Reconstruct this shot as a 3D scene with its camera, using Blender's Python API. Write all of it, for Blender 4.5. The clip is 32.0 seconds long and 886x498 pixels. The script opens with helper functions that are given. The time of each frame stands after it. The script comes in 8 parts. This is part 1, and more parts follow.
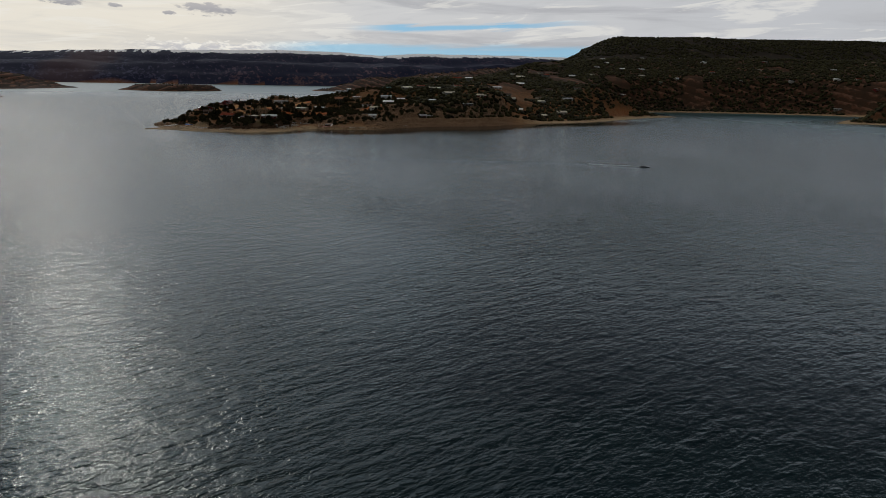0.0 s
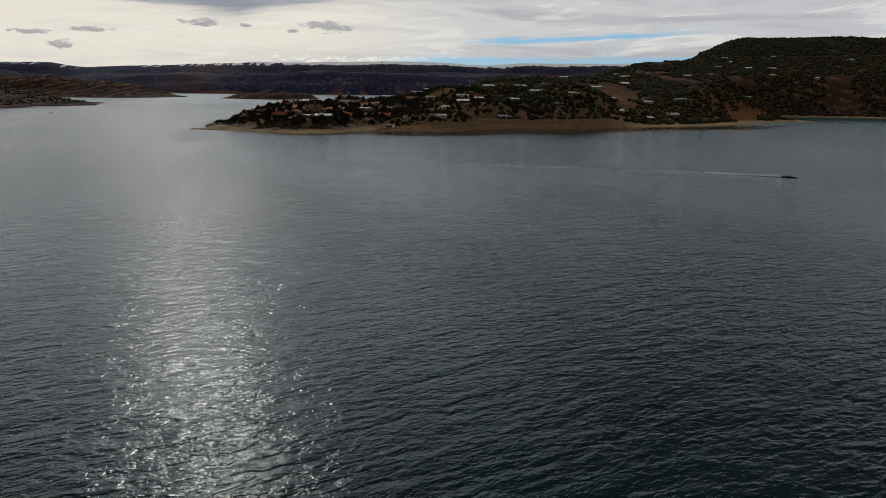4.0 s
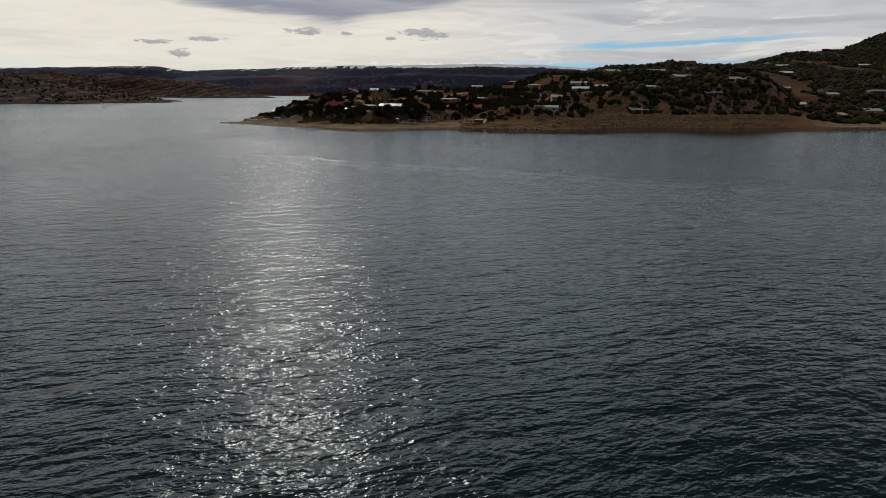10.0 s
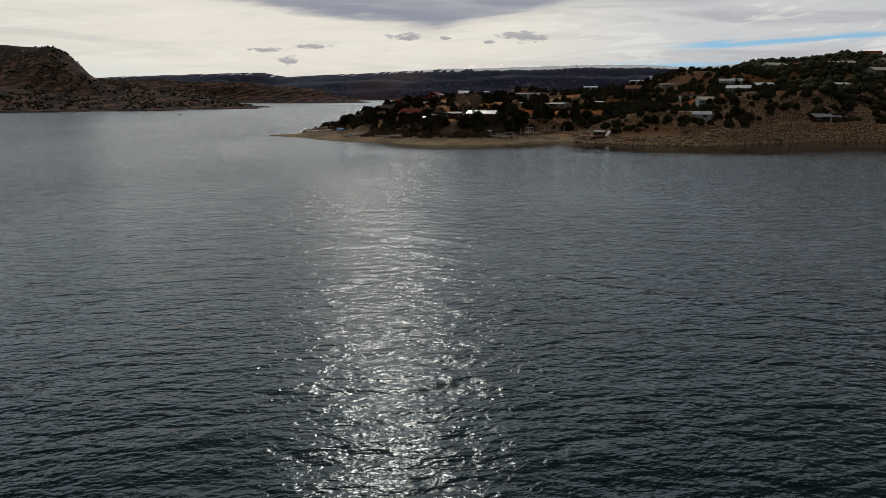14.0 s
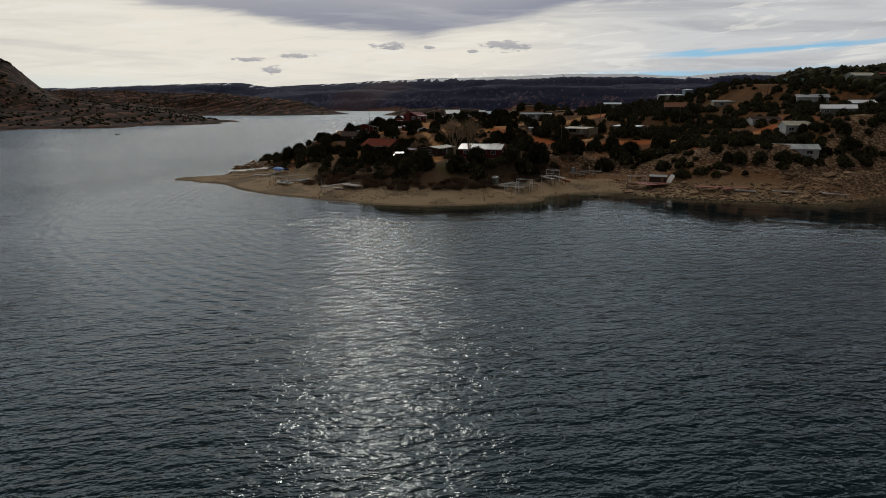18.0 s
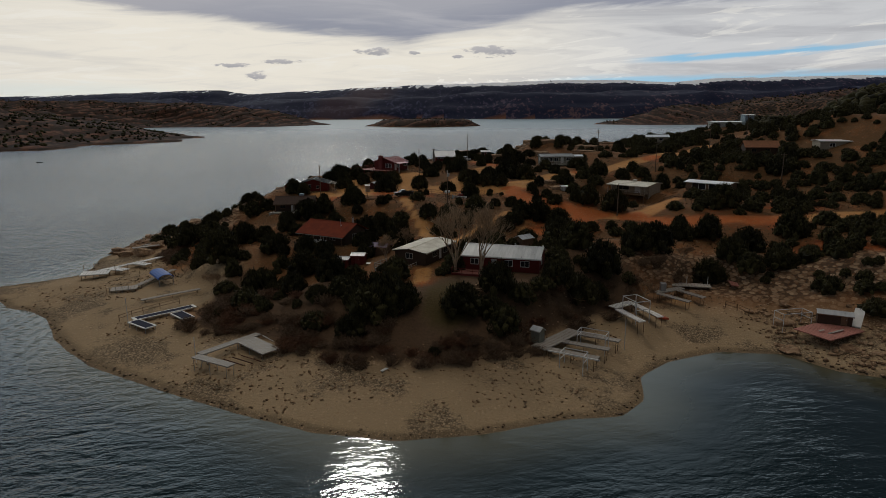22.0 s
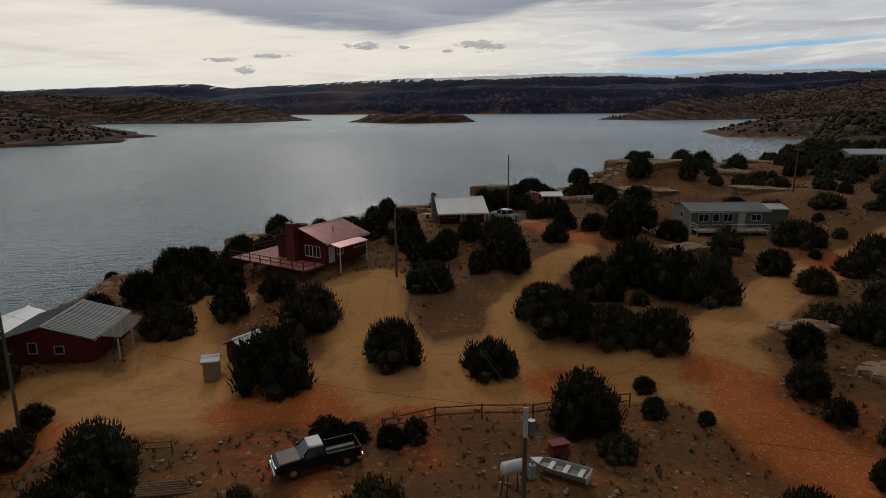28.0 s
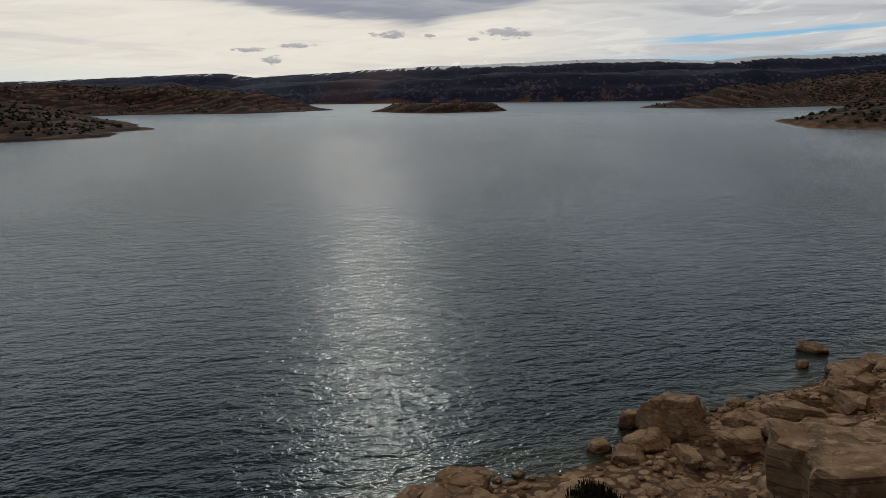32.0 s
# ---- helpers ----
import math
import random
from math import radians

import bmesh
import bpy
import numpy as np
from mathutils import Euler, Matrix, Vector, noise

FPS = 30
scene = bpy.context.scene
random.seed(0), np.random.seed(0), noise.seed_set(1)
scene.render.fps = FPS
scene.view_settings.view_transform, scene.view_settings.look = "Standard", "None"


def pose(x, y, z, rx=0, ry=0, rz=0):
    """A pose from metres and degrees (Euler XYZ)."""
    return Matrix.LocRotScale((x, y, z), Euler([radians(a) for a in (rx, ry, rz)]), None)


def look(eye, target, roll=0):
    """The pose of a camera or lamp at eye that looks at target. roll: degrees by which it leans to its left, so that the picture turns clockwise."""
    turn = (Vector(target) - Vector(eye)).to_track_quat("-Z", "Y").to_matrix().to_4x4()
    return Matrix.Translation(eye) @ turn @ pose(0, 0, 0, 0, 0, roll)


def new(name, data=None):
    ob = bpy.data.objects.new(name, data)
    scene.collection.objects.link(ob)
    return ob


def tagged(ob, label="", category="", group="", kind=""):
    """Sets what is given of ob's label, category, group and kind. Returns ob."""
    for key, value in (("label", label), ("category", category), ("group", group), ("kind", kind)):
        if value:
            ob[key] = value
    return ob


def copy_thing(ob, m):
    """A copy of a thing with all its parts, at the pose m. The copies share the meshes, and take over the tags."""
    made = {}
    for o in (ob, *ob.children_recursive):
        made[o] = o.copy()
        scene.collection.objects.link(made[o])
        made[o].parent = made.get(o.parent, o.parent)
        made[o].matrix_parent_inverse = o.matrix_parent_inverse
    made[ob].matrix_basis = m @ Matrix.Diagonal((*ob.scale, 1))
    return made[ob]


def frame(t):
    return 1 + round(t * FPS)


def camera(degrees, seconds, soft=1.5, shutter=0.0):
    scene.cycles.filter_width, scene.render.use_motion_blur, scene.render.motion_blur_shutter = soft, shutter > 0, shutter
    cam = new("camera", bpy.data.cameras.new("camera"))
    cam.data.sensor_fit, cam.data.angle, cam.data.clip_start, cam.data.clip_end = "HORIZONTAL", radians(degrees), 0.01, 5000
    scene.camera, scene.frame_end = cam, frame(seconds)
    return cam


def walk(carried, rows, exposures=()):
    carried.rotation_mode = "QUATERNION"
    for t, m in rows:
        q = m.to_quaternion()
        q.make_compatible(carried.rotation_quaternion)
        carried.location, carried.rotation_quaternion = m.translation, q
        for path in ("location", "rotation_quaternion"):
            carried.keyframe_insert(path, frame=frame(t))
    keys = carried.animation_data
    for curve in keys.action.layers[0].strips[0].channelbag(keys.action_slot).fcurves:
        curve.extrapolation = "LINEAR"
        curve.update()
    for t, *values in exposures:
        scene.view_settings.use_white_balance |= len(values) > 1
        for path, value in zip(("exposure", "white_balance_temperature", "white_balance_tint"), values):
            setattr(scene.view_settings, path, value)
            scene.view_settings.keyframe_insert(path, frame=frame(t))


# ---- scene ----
cam = camera(71.03, 32.0, soft=0.85)
PATH = [
    (0, (-23.83, -618.51, 53.52), (9.51, -528.07, 26.88), 1.09),
    (0.5, (-15.83, -607.66, 50.27), (17.45, -516.86, 24.81), 1.10),
    (1, (-7.70, -596.93, 47.61), (25.32, -505.78, 23.08), 1.08),
    (1.5, (0.45, -586.09, 45.68), (33.41, -494.91, 21.20), 1.03),
    (2, (8.32, -575.08, 44.31), (40.61, -483.67, 19.76), 0.95),
    (2.5, (15.73, -563.97, 43.15), (47.61, -472.44, 18.53), 0.82),
    (3, (22.52, -553.00, 41.73), (53.07, -461.03, 17.06), 0.70),
    (3.5, (28.55, -542.19, 39.53), (52.76, -448.40, 14.69), 0.66),
    (4, (33.79, -531.33, 37.06), (51.37, -436.13, 12.01), 0.61),
    (4.5, (38.71, -519.65, 34.95), (50.56, -423.57, 9.87), 0.50),
    (6.5, (46.81, -466.59, 25.33), (49.15, -369.74, 0.52), 0.41),
    (7, (46.55, -454.03, 22.87), (48.83, -357.22, -2.10), 0.39),
    (7.5, (46.62, -441.50, 21.36), (48.89, -344.68, -3.57), 0.42),
    (8, (47.34, -428.87, 20.91), (49.69, -332.04, -3.96), 0.46),
    (8.5, (48.26, -415.73, 20.70), (50.79, -318.92, -4.24), 0.51),
    (9, (49.47, -402.55, 20.41), (52.19, -305.74, -4.49), 0.59),
    (9.5, (50.06, -389.09, 20.71), (53.16, -292.21, -3.87), 0.65),
    (10, (50.25, -376.08, 21.07), (53.87, -279.15, -3.26), 0.64),
    (10.5, (50.83, -363.53, 21.15), (52.41, -266.51, -3.01), 0.60),
    (11, (51.97, -351.04, 21.12), (48.73, -254.07, -3.11), 0.56),
    (11.5, (53.20, -338.65, 21.12), (47.41, -241.81, -3.14), 0.48),
    (12, (53.91, -326.41, 21.13), (45.89, -229.73, -3.11), 0.34),
    (12.5, (53.80, -314.07, 21.04), (42.35, -217.72, -3.15), 0.20),
    (13, (52.27, -301.05, 21.10), (40.98, -204.67, -3.04), 0.10),
    (13.5, (49.92, -287.63, 21.22), (38.58, -191.19, -2.67), 0.06),
    (14, (48.21, -274.67, 21.16), (36.96, -178.23, -2.77), 0.07),
    (14.5, (46.59, -261.61, 20.96), (35.44, -165.14, -2.89), 0.05),
    (16.5, (39.96, -208.72, 23.14), (29.96, -111.94, 0.03), 0.00),
    (17, (39.01, -196.14, 24.28), (29.34, -99.30, 1.30), -0.05),
    (17.5, (38.20, -183.22, 25.54), (28.78, -86.33, 2.69), -0.11),
    (18, (37.05, -169.88, 27.28), (28.05, -72.88, 4.67), -0.14),
    (18.5, (36.02, -157.00, 28.67), (27.28, -59.96, 6.14), -0.16),
    (19, (34.64, -144.53, 30.25), (26.26, -47.44, 7.81), -0.21),
    (19.5, (33.70, -132.61, 31.49), (25.41, -35.47, 9.24), -0.30),
    (20, (32.66, -120.23, 33.08), (24.55, -23.04, 10.96), -0.36),
    (20.5, (31.55, -107.43, 34.83), (23.84, -10.20, 12.78), -0.39),
    (21, (30.31, -94.57, 36.77), (22.89, 2.69, 14.71), -0.44),
    (21.5, (28.91, -82.28, 38.67), (21.65, 15.03, 16.81), -0.44),
    (22, (27.13, -70.52, 39.67), (20.24, 26.82, 17.82), -0.38),
    (22.5, (25.50, -59.02, 40.04), (18.86, 38.39, 18.42), -0.32),
    (23, (24.03, -47.66, 40.40), (17.78, 49.84, 19.08), -0.29),
    (23.5, (22.76, -36.87, 40.48), (16.82, 60.71, 19.44), -0.28),
    (24, (21.68, -25.97, 40.54), (16.11, 71.66, 19.65), -0.29),
    (24.5, (21.01, -15.06, 40.36), (15.97, 82.63, 19.58), -0.34),
    (26.5, (18.40, 30.77, 39.13), (14.29, 128.25, 17.24), -0.39),
    (27, (17.48, 42.16, 38.94), (13.00, 139.58, 16.83), -0.36),
    (27.5, (16.02, 53.91, 39.15), (11.13, 151.23, 16.66), -0.36),
    (28, (14.03, 67.45, 38.90), (8.65, 164.70, 16.24), -0.44),
    (28.5, (12.38, 80.37, 38.38), (6.30, 177.53, 15.54), -0.54),
    (29, (10.38, 93.61, 38.09), (3.85, 190.69, 15.00), -0.61),
    (29.5, (8.45, 106.74, 38.06), (1.40, 203.73, 14.76), -0.66),
    (30, (6.85, 119.76, 37.82), (-0.77, 216.70, 14.48), -0.71),
    (30.5, (5.31, 132.02, 37.60), (-2.79, 228.84, 13.95), -0.74),
    (31, (3.95, 144.05, 37.38), (-4.64, 240.76, 13.44), -0.72),
    (31.5, (2.67, 155.81, 37.53), (-6.37, 252.43, 13.39), -0.71),
    (32, (1.42, 167.92, 37.21), (-7.96, 264.48, 12.92), -0.77),
]

walk(cam, [(t, look(eye, aim, roll)) for t, eye, aim, roll in PATH])

# ---------------------------------------------------------------- light
SUN_AZ, SUN_EL = -12.0, 34.0          # degrees, clockwise from +y, and above the horizon


def sun_way():
    a, e = radians(SUN_AZ), radians(SUN_EL)
    return Vector((math.sin(a) * math.cos(e), math.cos(a) * math.cos(e), math.sin(e)))


sun = new("sun", bpy.data.lights.new("sun", "SUN"))
sun.data.energy, sun.data.angle, sun.data.color = 0.5, radians(5), (1.0, 0.93, 0.83)
sun.matrix_world = look((0, 0, 300), Vector((0, 0, 300)) - sun_way())

world = bpy.data.worlds.new("sky")
scene.world = world
world.use_nodes = True


class Net:
    """A short way to write node trees."""

    def __init__(self, tree):
        self.tree = tree
        self.n, self.l = tree.nodes, tree.links

    def node(self, kind, **kw):
        nd = self.n.new(kind)
        for key, value in kw.items():
            if key.startswith("i_"):
                name = key[2:]
                sock = nd.inputs[int(name)] if name.isdigit() else nd.inputs[name.replace("_", " ")]
                self.put(sock, value)
            else:
                setattr(nd, key, value)
        return nd

    def put(self, sock, value):
        if isinstance(value, bpy.types.NodeSocket):
            self.l.new(value, sock)
        else:
            sock.default_value = value

    def math(self, op, a, b=0.0, c=0.0, clamp=False):
        nd = self.n.new("ShaderNodeMath")
        nd.operation, nd.use_clamp = op, clamp
        for sock, value in zip(nd.inputs, (a, b, c)):
            self.put(sock, value)
        return nd.outputs[0]

    def mix(self, f, a, b, how="MIX"):
        nd = self.n.new("ShaderNodeMix")
        nd.data_type, nd.blend_type, nd.clamp_factor = "RGBA", how, True
        self.put(nd.inputs[0], f)
        self.put(nd.inputs[6], a if isinstance(a, bpy.types.NodeSocket) else (*a, 1))
        self.put(nd.inputs[7], b if isinstance(b, bpy.types.NodeSocket) else (*b, 1))
        return nd.outputs[2]

    def step(self, x, lo, hi):
        nd = self.n.new("ShaderNodeMapRange")
        nd.interpolation_type = "SMOOTHSTEP"
        for sock, value in zip(nd.inputs, (x, lo, hi, 0.0, 1.0)):
            self.put(sock, value)
        return nd.outputs[0]

    def noise(self, vec, scale, detail=4.0, rough=0.55, warp=0.0):
        nd = self.n.new("ShaderNodeTexNoise")
        self.put(nd.inputs["Scale"], scale)
        self.put(nd.inputs["Detail"], detail)
        self.put(nd.inputs["Roughness"], rough)
        self.put(nd.inputs["Distortion"], warp)
        if vec is not None:
            self.l.new(vec, nd.inputs["Vector"])
        return nd.outputs["Fac"]

    def scaled(self, vec, xyz):
        nd = self.n.new("ShaderNodeMapping")
        self.l.new(vec, nd.inputs["Vector"])
        nd.inputs["Scale"].default_value = xyz
        return nd.outputs[0]

    def xyz(self, vec):
        nd = self.n.new("ShaderNodeSeparateXYZ")
        self.l.new(vec, nd.inputs[0])
        return nd.outputs

    def join(self, x, y, z):
        nd = self.n.new("ShaderNodeCombineXYZ")
        for sock, value in zip(nd.inputs, (x, y, z)):
            self.put(sock, value)
        return nd.outputs[0]


def build_sky():
    w = Net(world.node_tree)
    w.n.clear()
    sky = w.node("ShaderNodeTexSky", sky_type="NISHITA", sun_disc=False, sun_elevation=radians(SUN_EL), sun_rotation=radians(SUN_AZ), altitude=1300.0)
    blue = w.node("ShaderNodeHueSaturation", i_Saturation=1.0, i_Value=0.085, i_Color=sky.outputs[0]).outputs[0]
    way = w.node("ShaderNodeTexCoord").outputs["Generated"]
    x, y, z = w.xyz(way)
    az = w.math("MULTIPLY", w.math("ARCTAN2", x, y), 57.2958)
    el = w.math("MULTIPLY", w.math("ARCSINE", z), 57.2958)

    def less(a, lo, hi):
        return w.math("SUBTRACT", 1.0, w.step(a, lo, hi))

    def times(*a):
        out = a[0]
        for v in a[1:]:
            out = w.math("MULTIPLY", out, v)
        return out

    # clouds drawn out along the horizon, tilted a little
    lean = w.math("ADD", el, w.math("MULTIPLY", az, 0.045))
    lean2 = w.math("SUBTRACT", el, w.math("MULTIPLY", az, 0.07))
    streak = w.noise(w.join(w.math("MULTIPLY", az, 0.055), w.math("MULTIPLY", lean, 0.62), 3.0), 1.0, 6.0, 0.58, 0.5)
    wisp = w.noise(w.join(w.math("MULTIPLY", az, 0.12), w.math("MULTIPLY", lean2, 1.1), 9.0), 1.0, 6.0, 0.6, 0.8)
    puff = w.noise(w.join(w.math("MULTIPLY", az, 0.8), w.math("MULTIPLY", el, 2.2), 5.0), 1.0, 5.0, 0.6, 0.3)
    # the thin bright veil: warm white ahead, greyer to the east, dim to the sides and behind
    ahead = less(w.math("ABSOLUTE", w.math("ADD", az, 14.0)), 14.0, 70.0)
    veil = w.mix(ahead, (0.34, 0.35, 0.37), (0.80, 0.755, 0.665))
    east = w.step(az, -4.0, 16.0)
    veil = w.mix(times(east, 0.75, less(el, 8.0, 14.0)), veil, (0.565, 0.58, 0.61))
    veil = w.mix(times(w.step(streak, 0.46, 0.66), w.math("ADD", 0.25, times(east, 0.55))), veil, (0.40, 0.405, 0.43))
    veil = w.mix(times(w.step(wisp, 0.50, 0.70), w.math("ADD", 0.22, times(east, 0.3))), veil, (0.49, 0.50, 0.52))
    veil = w.mix(times(less(wisp, 0.36, 0.46), 0.45), veil, (0.83, 0.81, 0.75))
    # the grey shelf above, hanging lowest just left of ahead
    off = w.math("ADD", az, 7.0)
    rise = w.math("ADD", times(w.math("MAXIMUM", off, 0.0), 0.19), times(w.math("MAXIMUM", w.math("MULTIPLY", off, -1.0), 0.0), 0.095))
    edge = w.math("ADD", w.math("ADD", 5.4, w.math("MINIMUM", rise, 2.6)), times(w.math("SUBTRACT", wisp, 0.5), 2.2))
    over = w.math("SUBTRACT", el, edge)
    shelf = w.step(over, -0.15, 0.95)
    shade = w.mix(w.step(over, 0.3, 3.2), (0.235, 0.255, 0.325), (0.335, 0.345, 0.395))
    shade = w.mix(times(w.step(streak, 0.5, 0.68), 0.55), shade, (0.44, 0.44, 0.475))
    shade = w.mix(times(less(az, -34.0, -14.0), 0.55), shade, (0.46, 0.445, 0.455))
    cloud = w.mix(times(shelf, 0.93), veil, shade)
    # higher up and behind the cloud is thick and dim
    front = less(w.math("ABSOLUTE", w.math("ADD", az, 5.0)), 60.0, 130.0)
    tall = w.mix(streak, (0.72, 0.88, 1.0), (0.95, 1.10, 1.20))
    cloud = w.mix(times(w.step(el, 9.0, 14.0), front), cloud, tall)
    high = w.math("MAXIMUM", w.step(el, 21.0, 36.0), times(w.step(el, 13.0, 21.0), w.step(az, 6.0, 30.0), 0.96))
    dim = w.math("MAXIMUM", high, times(w.math("SUBTRACT", 1.0, front), 0.8))
    cloud = w.mix(dim, cloud, w.mix(streak, (0.036, 0.046, 0.060), (0.066, 0.078, 0.095)))
    cloud = w.mix(w.step(el, 62.0, 74.0), cloud, w.mix(streak, (0.98, 0.87, 0.74), (1.24, 1.10, 0.94)))
    # the sun behind the overcast
    dot = w.node("ShaderNodeVectorMath", operation="DOT_PRODUCT")
    w.l.new(way, dot.inputs[0])
    dot.inputs[1].default_value = sun_way()
    glow = w.math("POWER", w.math("MAXIMUM", dot.outputs["Value"], 0.0), 90.0)
    wide = w.math("POWER", w.math("MAXIMUM", dot.outputs["Value"], 0.0), 16.0)
    cloud = w.mix(times(wide, 0.42, w.step(el, 9.0, 16.0)), cloud, (0.50, 0.56, 0.60))
    cloud = w.mix(times(glow, 0.5), cloud, (0.9, 0.88, 0.84))
    # white heaps on the horizon, then small grey ones in front of the veil
    line = times(less(w.math("ABSOLUTE", w.math("SUBTRACT", az, 4.0)), 6.0, 12.0), less(w.math("ADD", el, times(w.math("SUBTRACT", puff, 0.5), 2.4)), 2.35, 2.6))
    cloud = w.mix(times(line, 0.8), cloud, w.mix(w.step(puff, 0.4, 0.6), (0.88, 0.85, 0.78), (0.5, 0.5, 0.53)))
    for ca, ce, wide, tall in ((-10.0, 5.06, 1.7, 0.34), (0.2, 5.0, 2.3, 0.55), (-18.0, 4.12, 1.9, 0.24), (-20.0, 2.95, 0.95, 0.42), (-22.0, 3.8, 1.7, 0.2), (-6.6, 4.95, 0.6, 0.2), (-2.5, 4.6, 0.7, 0.2)):
        r = w.math("ADD", w.math("POWER", times(w.math("ABSOLUTE", w.math("SUBTRACT", az, ca)), 1.0 / wide), 2.0), w.math("POWER", times(w.math("ABSOLUTE", w.math("SUBTRACT", el, ce)), 1.0 / tall), 2.0))
        r = w.math("ADD", r, times(w.math("SUBTRACT", puff, 0.46), 5.0))
        cloud = w.mix(times(less(r, 0.3, 1.1), 0.85), cloud, w.mix(w.step(w.math("SUBTRACT", el, ce), -tall, tall), (0.30, 0.30, 0.335), (0.42, 0.41, 0.43)))
    # blue gaps low to the east, and a paler one low to the west
    wavy = w.math("ADD", el, times(w.math("SUBTRACT", wisp, 0.5), 1.1))
    line1 = w.math("ADD", 4.0, times(w.math("SUBTRACT", az, 14.0), 0.03))
    gap1 = times(w.step(az, 11.0, 16.0), less(az, 25.0, 34.0), less(w.math("ABSOLUTE", w.math("SUBTRACT", wavy, line1)), 0.10, 0.38))
    gap2 = times(w.step(az, 3.0, 10.0), less(az, 30.0, 44.0), less(wavy, 2.35, 2.95))
    cloud = w.mix(times(w.math("MAXIMUM", gap1, gap2), 0.88), cloud, w.mix(0.75, blue, (0.10, 0.40, 0.68)))
    gap3 = times(less(az, -32.0, -24.0), less(wavy, 1.6, 2.6))
    cloud = w.mix(times(gap3, 0.6), cloud, w.mix(0.6, blue, (0.42, 0.52, 0.62)))
    w.l.new(w.node("ShaderNodeBackground", i_Color=cloud, i_Strength=1.0).outputs[0], w.node("ShaderNodeOutputWorld").inputs[0])


build_sky()

# ---------------------------------------------------------------- materials
MATS = {}


def material(name, fill):
    """A node material; fill(net, bsdf) sets its nodes. Made once."""
    if name not in MATS:
        m = bpy.data.materials.new(name)
        m.use_nodes = True
        fill(Net(m.node_tree), m.node_tree.nodes["Principled BSDF"])
        MATS[name] = m
    return MATS[name]


def bump(w, bsdf, height, strength, distance):
    nd = w.node("ShaderNodeBump", i_Strength=strength, i_Distance=distance, i_Height=height)
    w.l.new(nd.outputs[0], bsdf.inputs["Normal"])


def place_of(w):
    return w.node("ShaderNodeNewGeometry").outputs["Position"]


def attr(w, name):
    return w.node("ShaderNodeAttribute", attribute_name=name).outputs["Fac"]


def ground_fill(w, b):
    p = place_of(w)
    big, mid, small = w.noise(p, 0.018, 5), w.noise(p, 0.16, 6, 0.6), w.noise(p, 1.9, 6, 0.65)
    grit = w.node("ShaderNodeTexVoronoi", feature="F1", i_Scale=2.4, i_Vector=p)
    soil = w.mix(mid, (0.165, 0.055, 0.016), (0.36, 0.145, 0.046))
    soil = w.mix(w.math("MULTIPLY", w.step(small, 0.52, 0.66), 0.6), soil, (0.42, 0.235, 0.105))
    pebble = w.noise(p, 5.5, 4, 0.7)
    ragged = w.math("ADD", w.math("MULTIPLY", w.math("SUBTRACT", small, 0.5), 0.9), w.math("MULTIPLY", w.math("SUBTRACT", mid, 0.5), 0.5))
    reddish = w.math("MULTIPLY", w.step(w.math("ADD", attr(w, "red"), ragged), 0.22, 0.78), w.step(attr(w, "red"), 0.02, 0.2))
    way = w.step(w.math("ADD", attr(w, "road"), w.math("MULTIPLY", ragged, 0.8)), 0.25, 0.65)
    # wheel marks that run along the tracks
    off = w.math("ADD", attr(w, "track"), w.math("MULTIPLY", w.noise(p, 0.12, 2), 1.6))
    ruts = w.noise(w.join(w.math("MULTIPLY", off, 1.15), w.math("MULTIPLY", mid, 0.9), 0.0), 1.0, 4, 0.65)
    soil = w.mix(w.math("MULTIPLY", w.step(pebble, 0.50, 0.64), 0.45), soil, (0.13, 0.062, 0.024))
    red = w.mix(mid, (0.34, 0.060, 0.010), (0.52, 0.125, 0.024))
    red = w.mix(w.math("MULTIPLY", w.step(pebble, 0.48, 0.66), 0.5), red, (0.19, 0.052, 0.016))
    soil = w.mix(w.math("MULTIPLY", reddish, 0.9), soil, red)
    packed = w.mix(mid, (0.42, 0.19, 0.058), (0.64, 0.335, 0.12))
    packed = w.mix(w.math("MULTIPLY", w.step(pebble, 0.5, 0.68), 0.5), packed, (0.27, 0.135, 0.05))
    packed = w.mix(w.math("MULTIPLY", reddish, 0.85), packed, red)
    soil = w.mix(w.math("MULTIPLY", way, 0.95), soil, packed)
    soil = w.mix(w.math("MULTIPLY", way, w.math("MULTIPLY", w.step(ruts, 0.48, 0.72), 0.42)), soil, (0.20, 0.085, 0.028))
    soil = w.mix(w.math("MULTIPLY", way, w.math("MULTIPLY", w.math("SUBTRACT", 1.0, w.step(ruts, 0.26, 0.46)), 0.35)), soil, (0.60, 0.36, 0.16))
    rut = w.noise(p, 0.45, 5, 0.62, 1.2)
    soil = w.mix(w.math("MULTIPLY", way, w.math("MULTIPLY", w.step(rut, 0.54, 0.66), 0.35)), soil, (0.22, 0.10, 0.035))
    sand = w.mix(mid, (0.47, 0.27, 0.098), (0.66, 0.41, 0.165))
    sand = w.mix(w.math("MULTIPLY", w.step(grit.outputs["Distance"], 0.0, 0.22), 0.35), (0.20, 0.175, 0.135), sand)
    cobble = w.node("ShaderNodeTexVoronoi", feature="F1", i_Scale=3.0, i_Vector=p)
    shingle = w.mix(w.xyz(cobble.outputs["Color"])[0], (0.13, 0.095, 0.06), (0.40, 0.30, 0.185))
    shingle = w.mix(w.step(cobble.outputs["Distance"], 0.35, 0.6), shingle, (0.07, 0.05, 0.03))
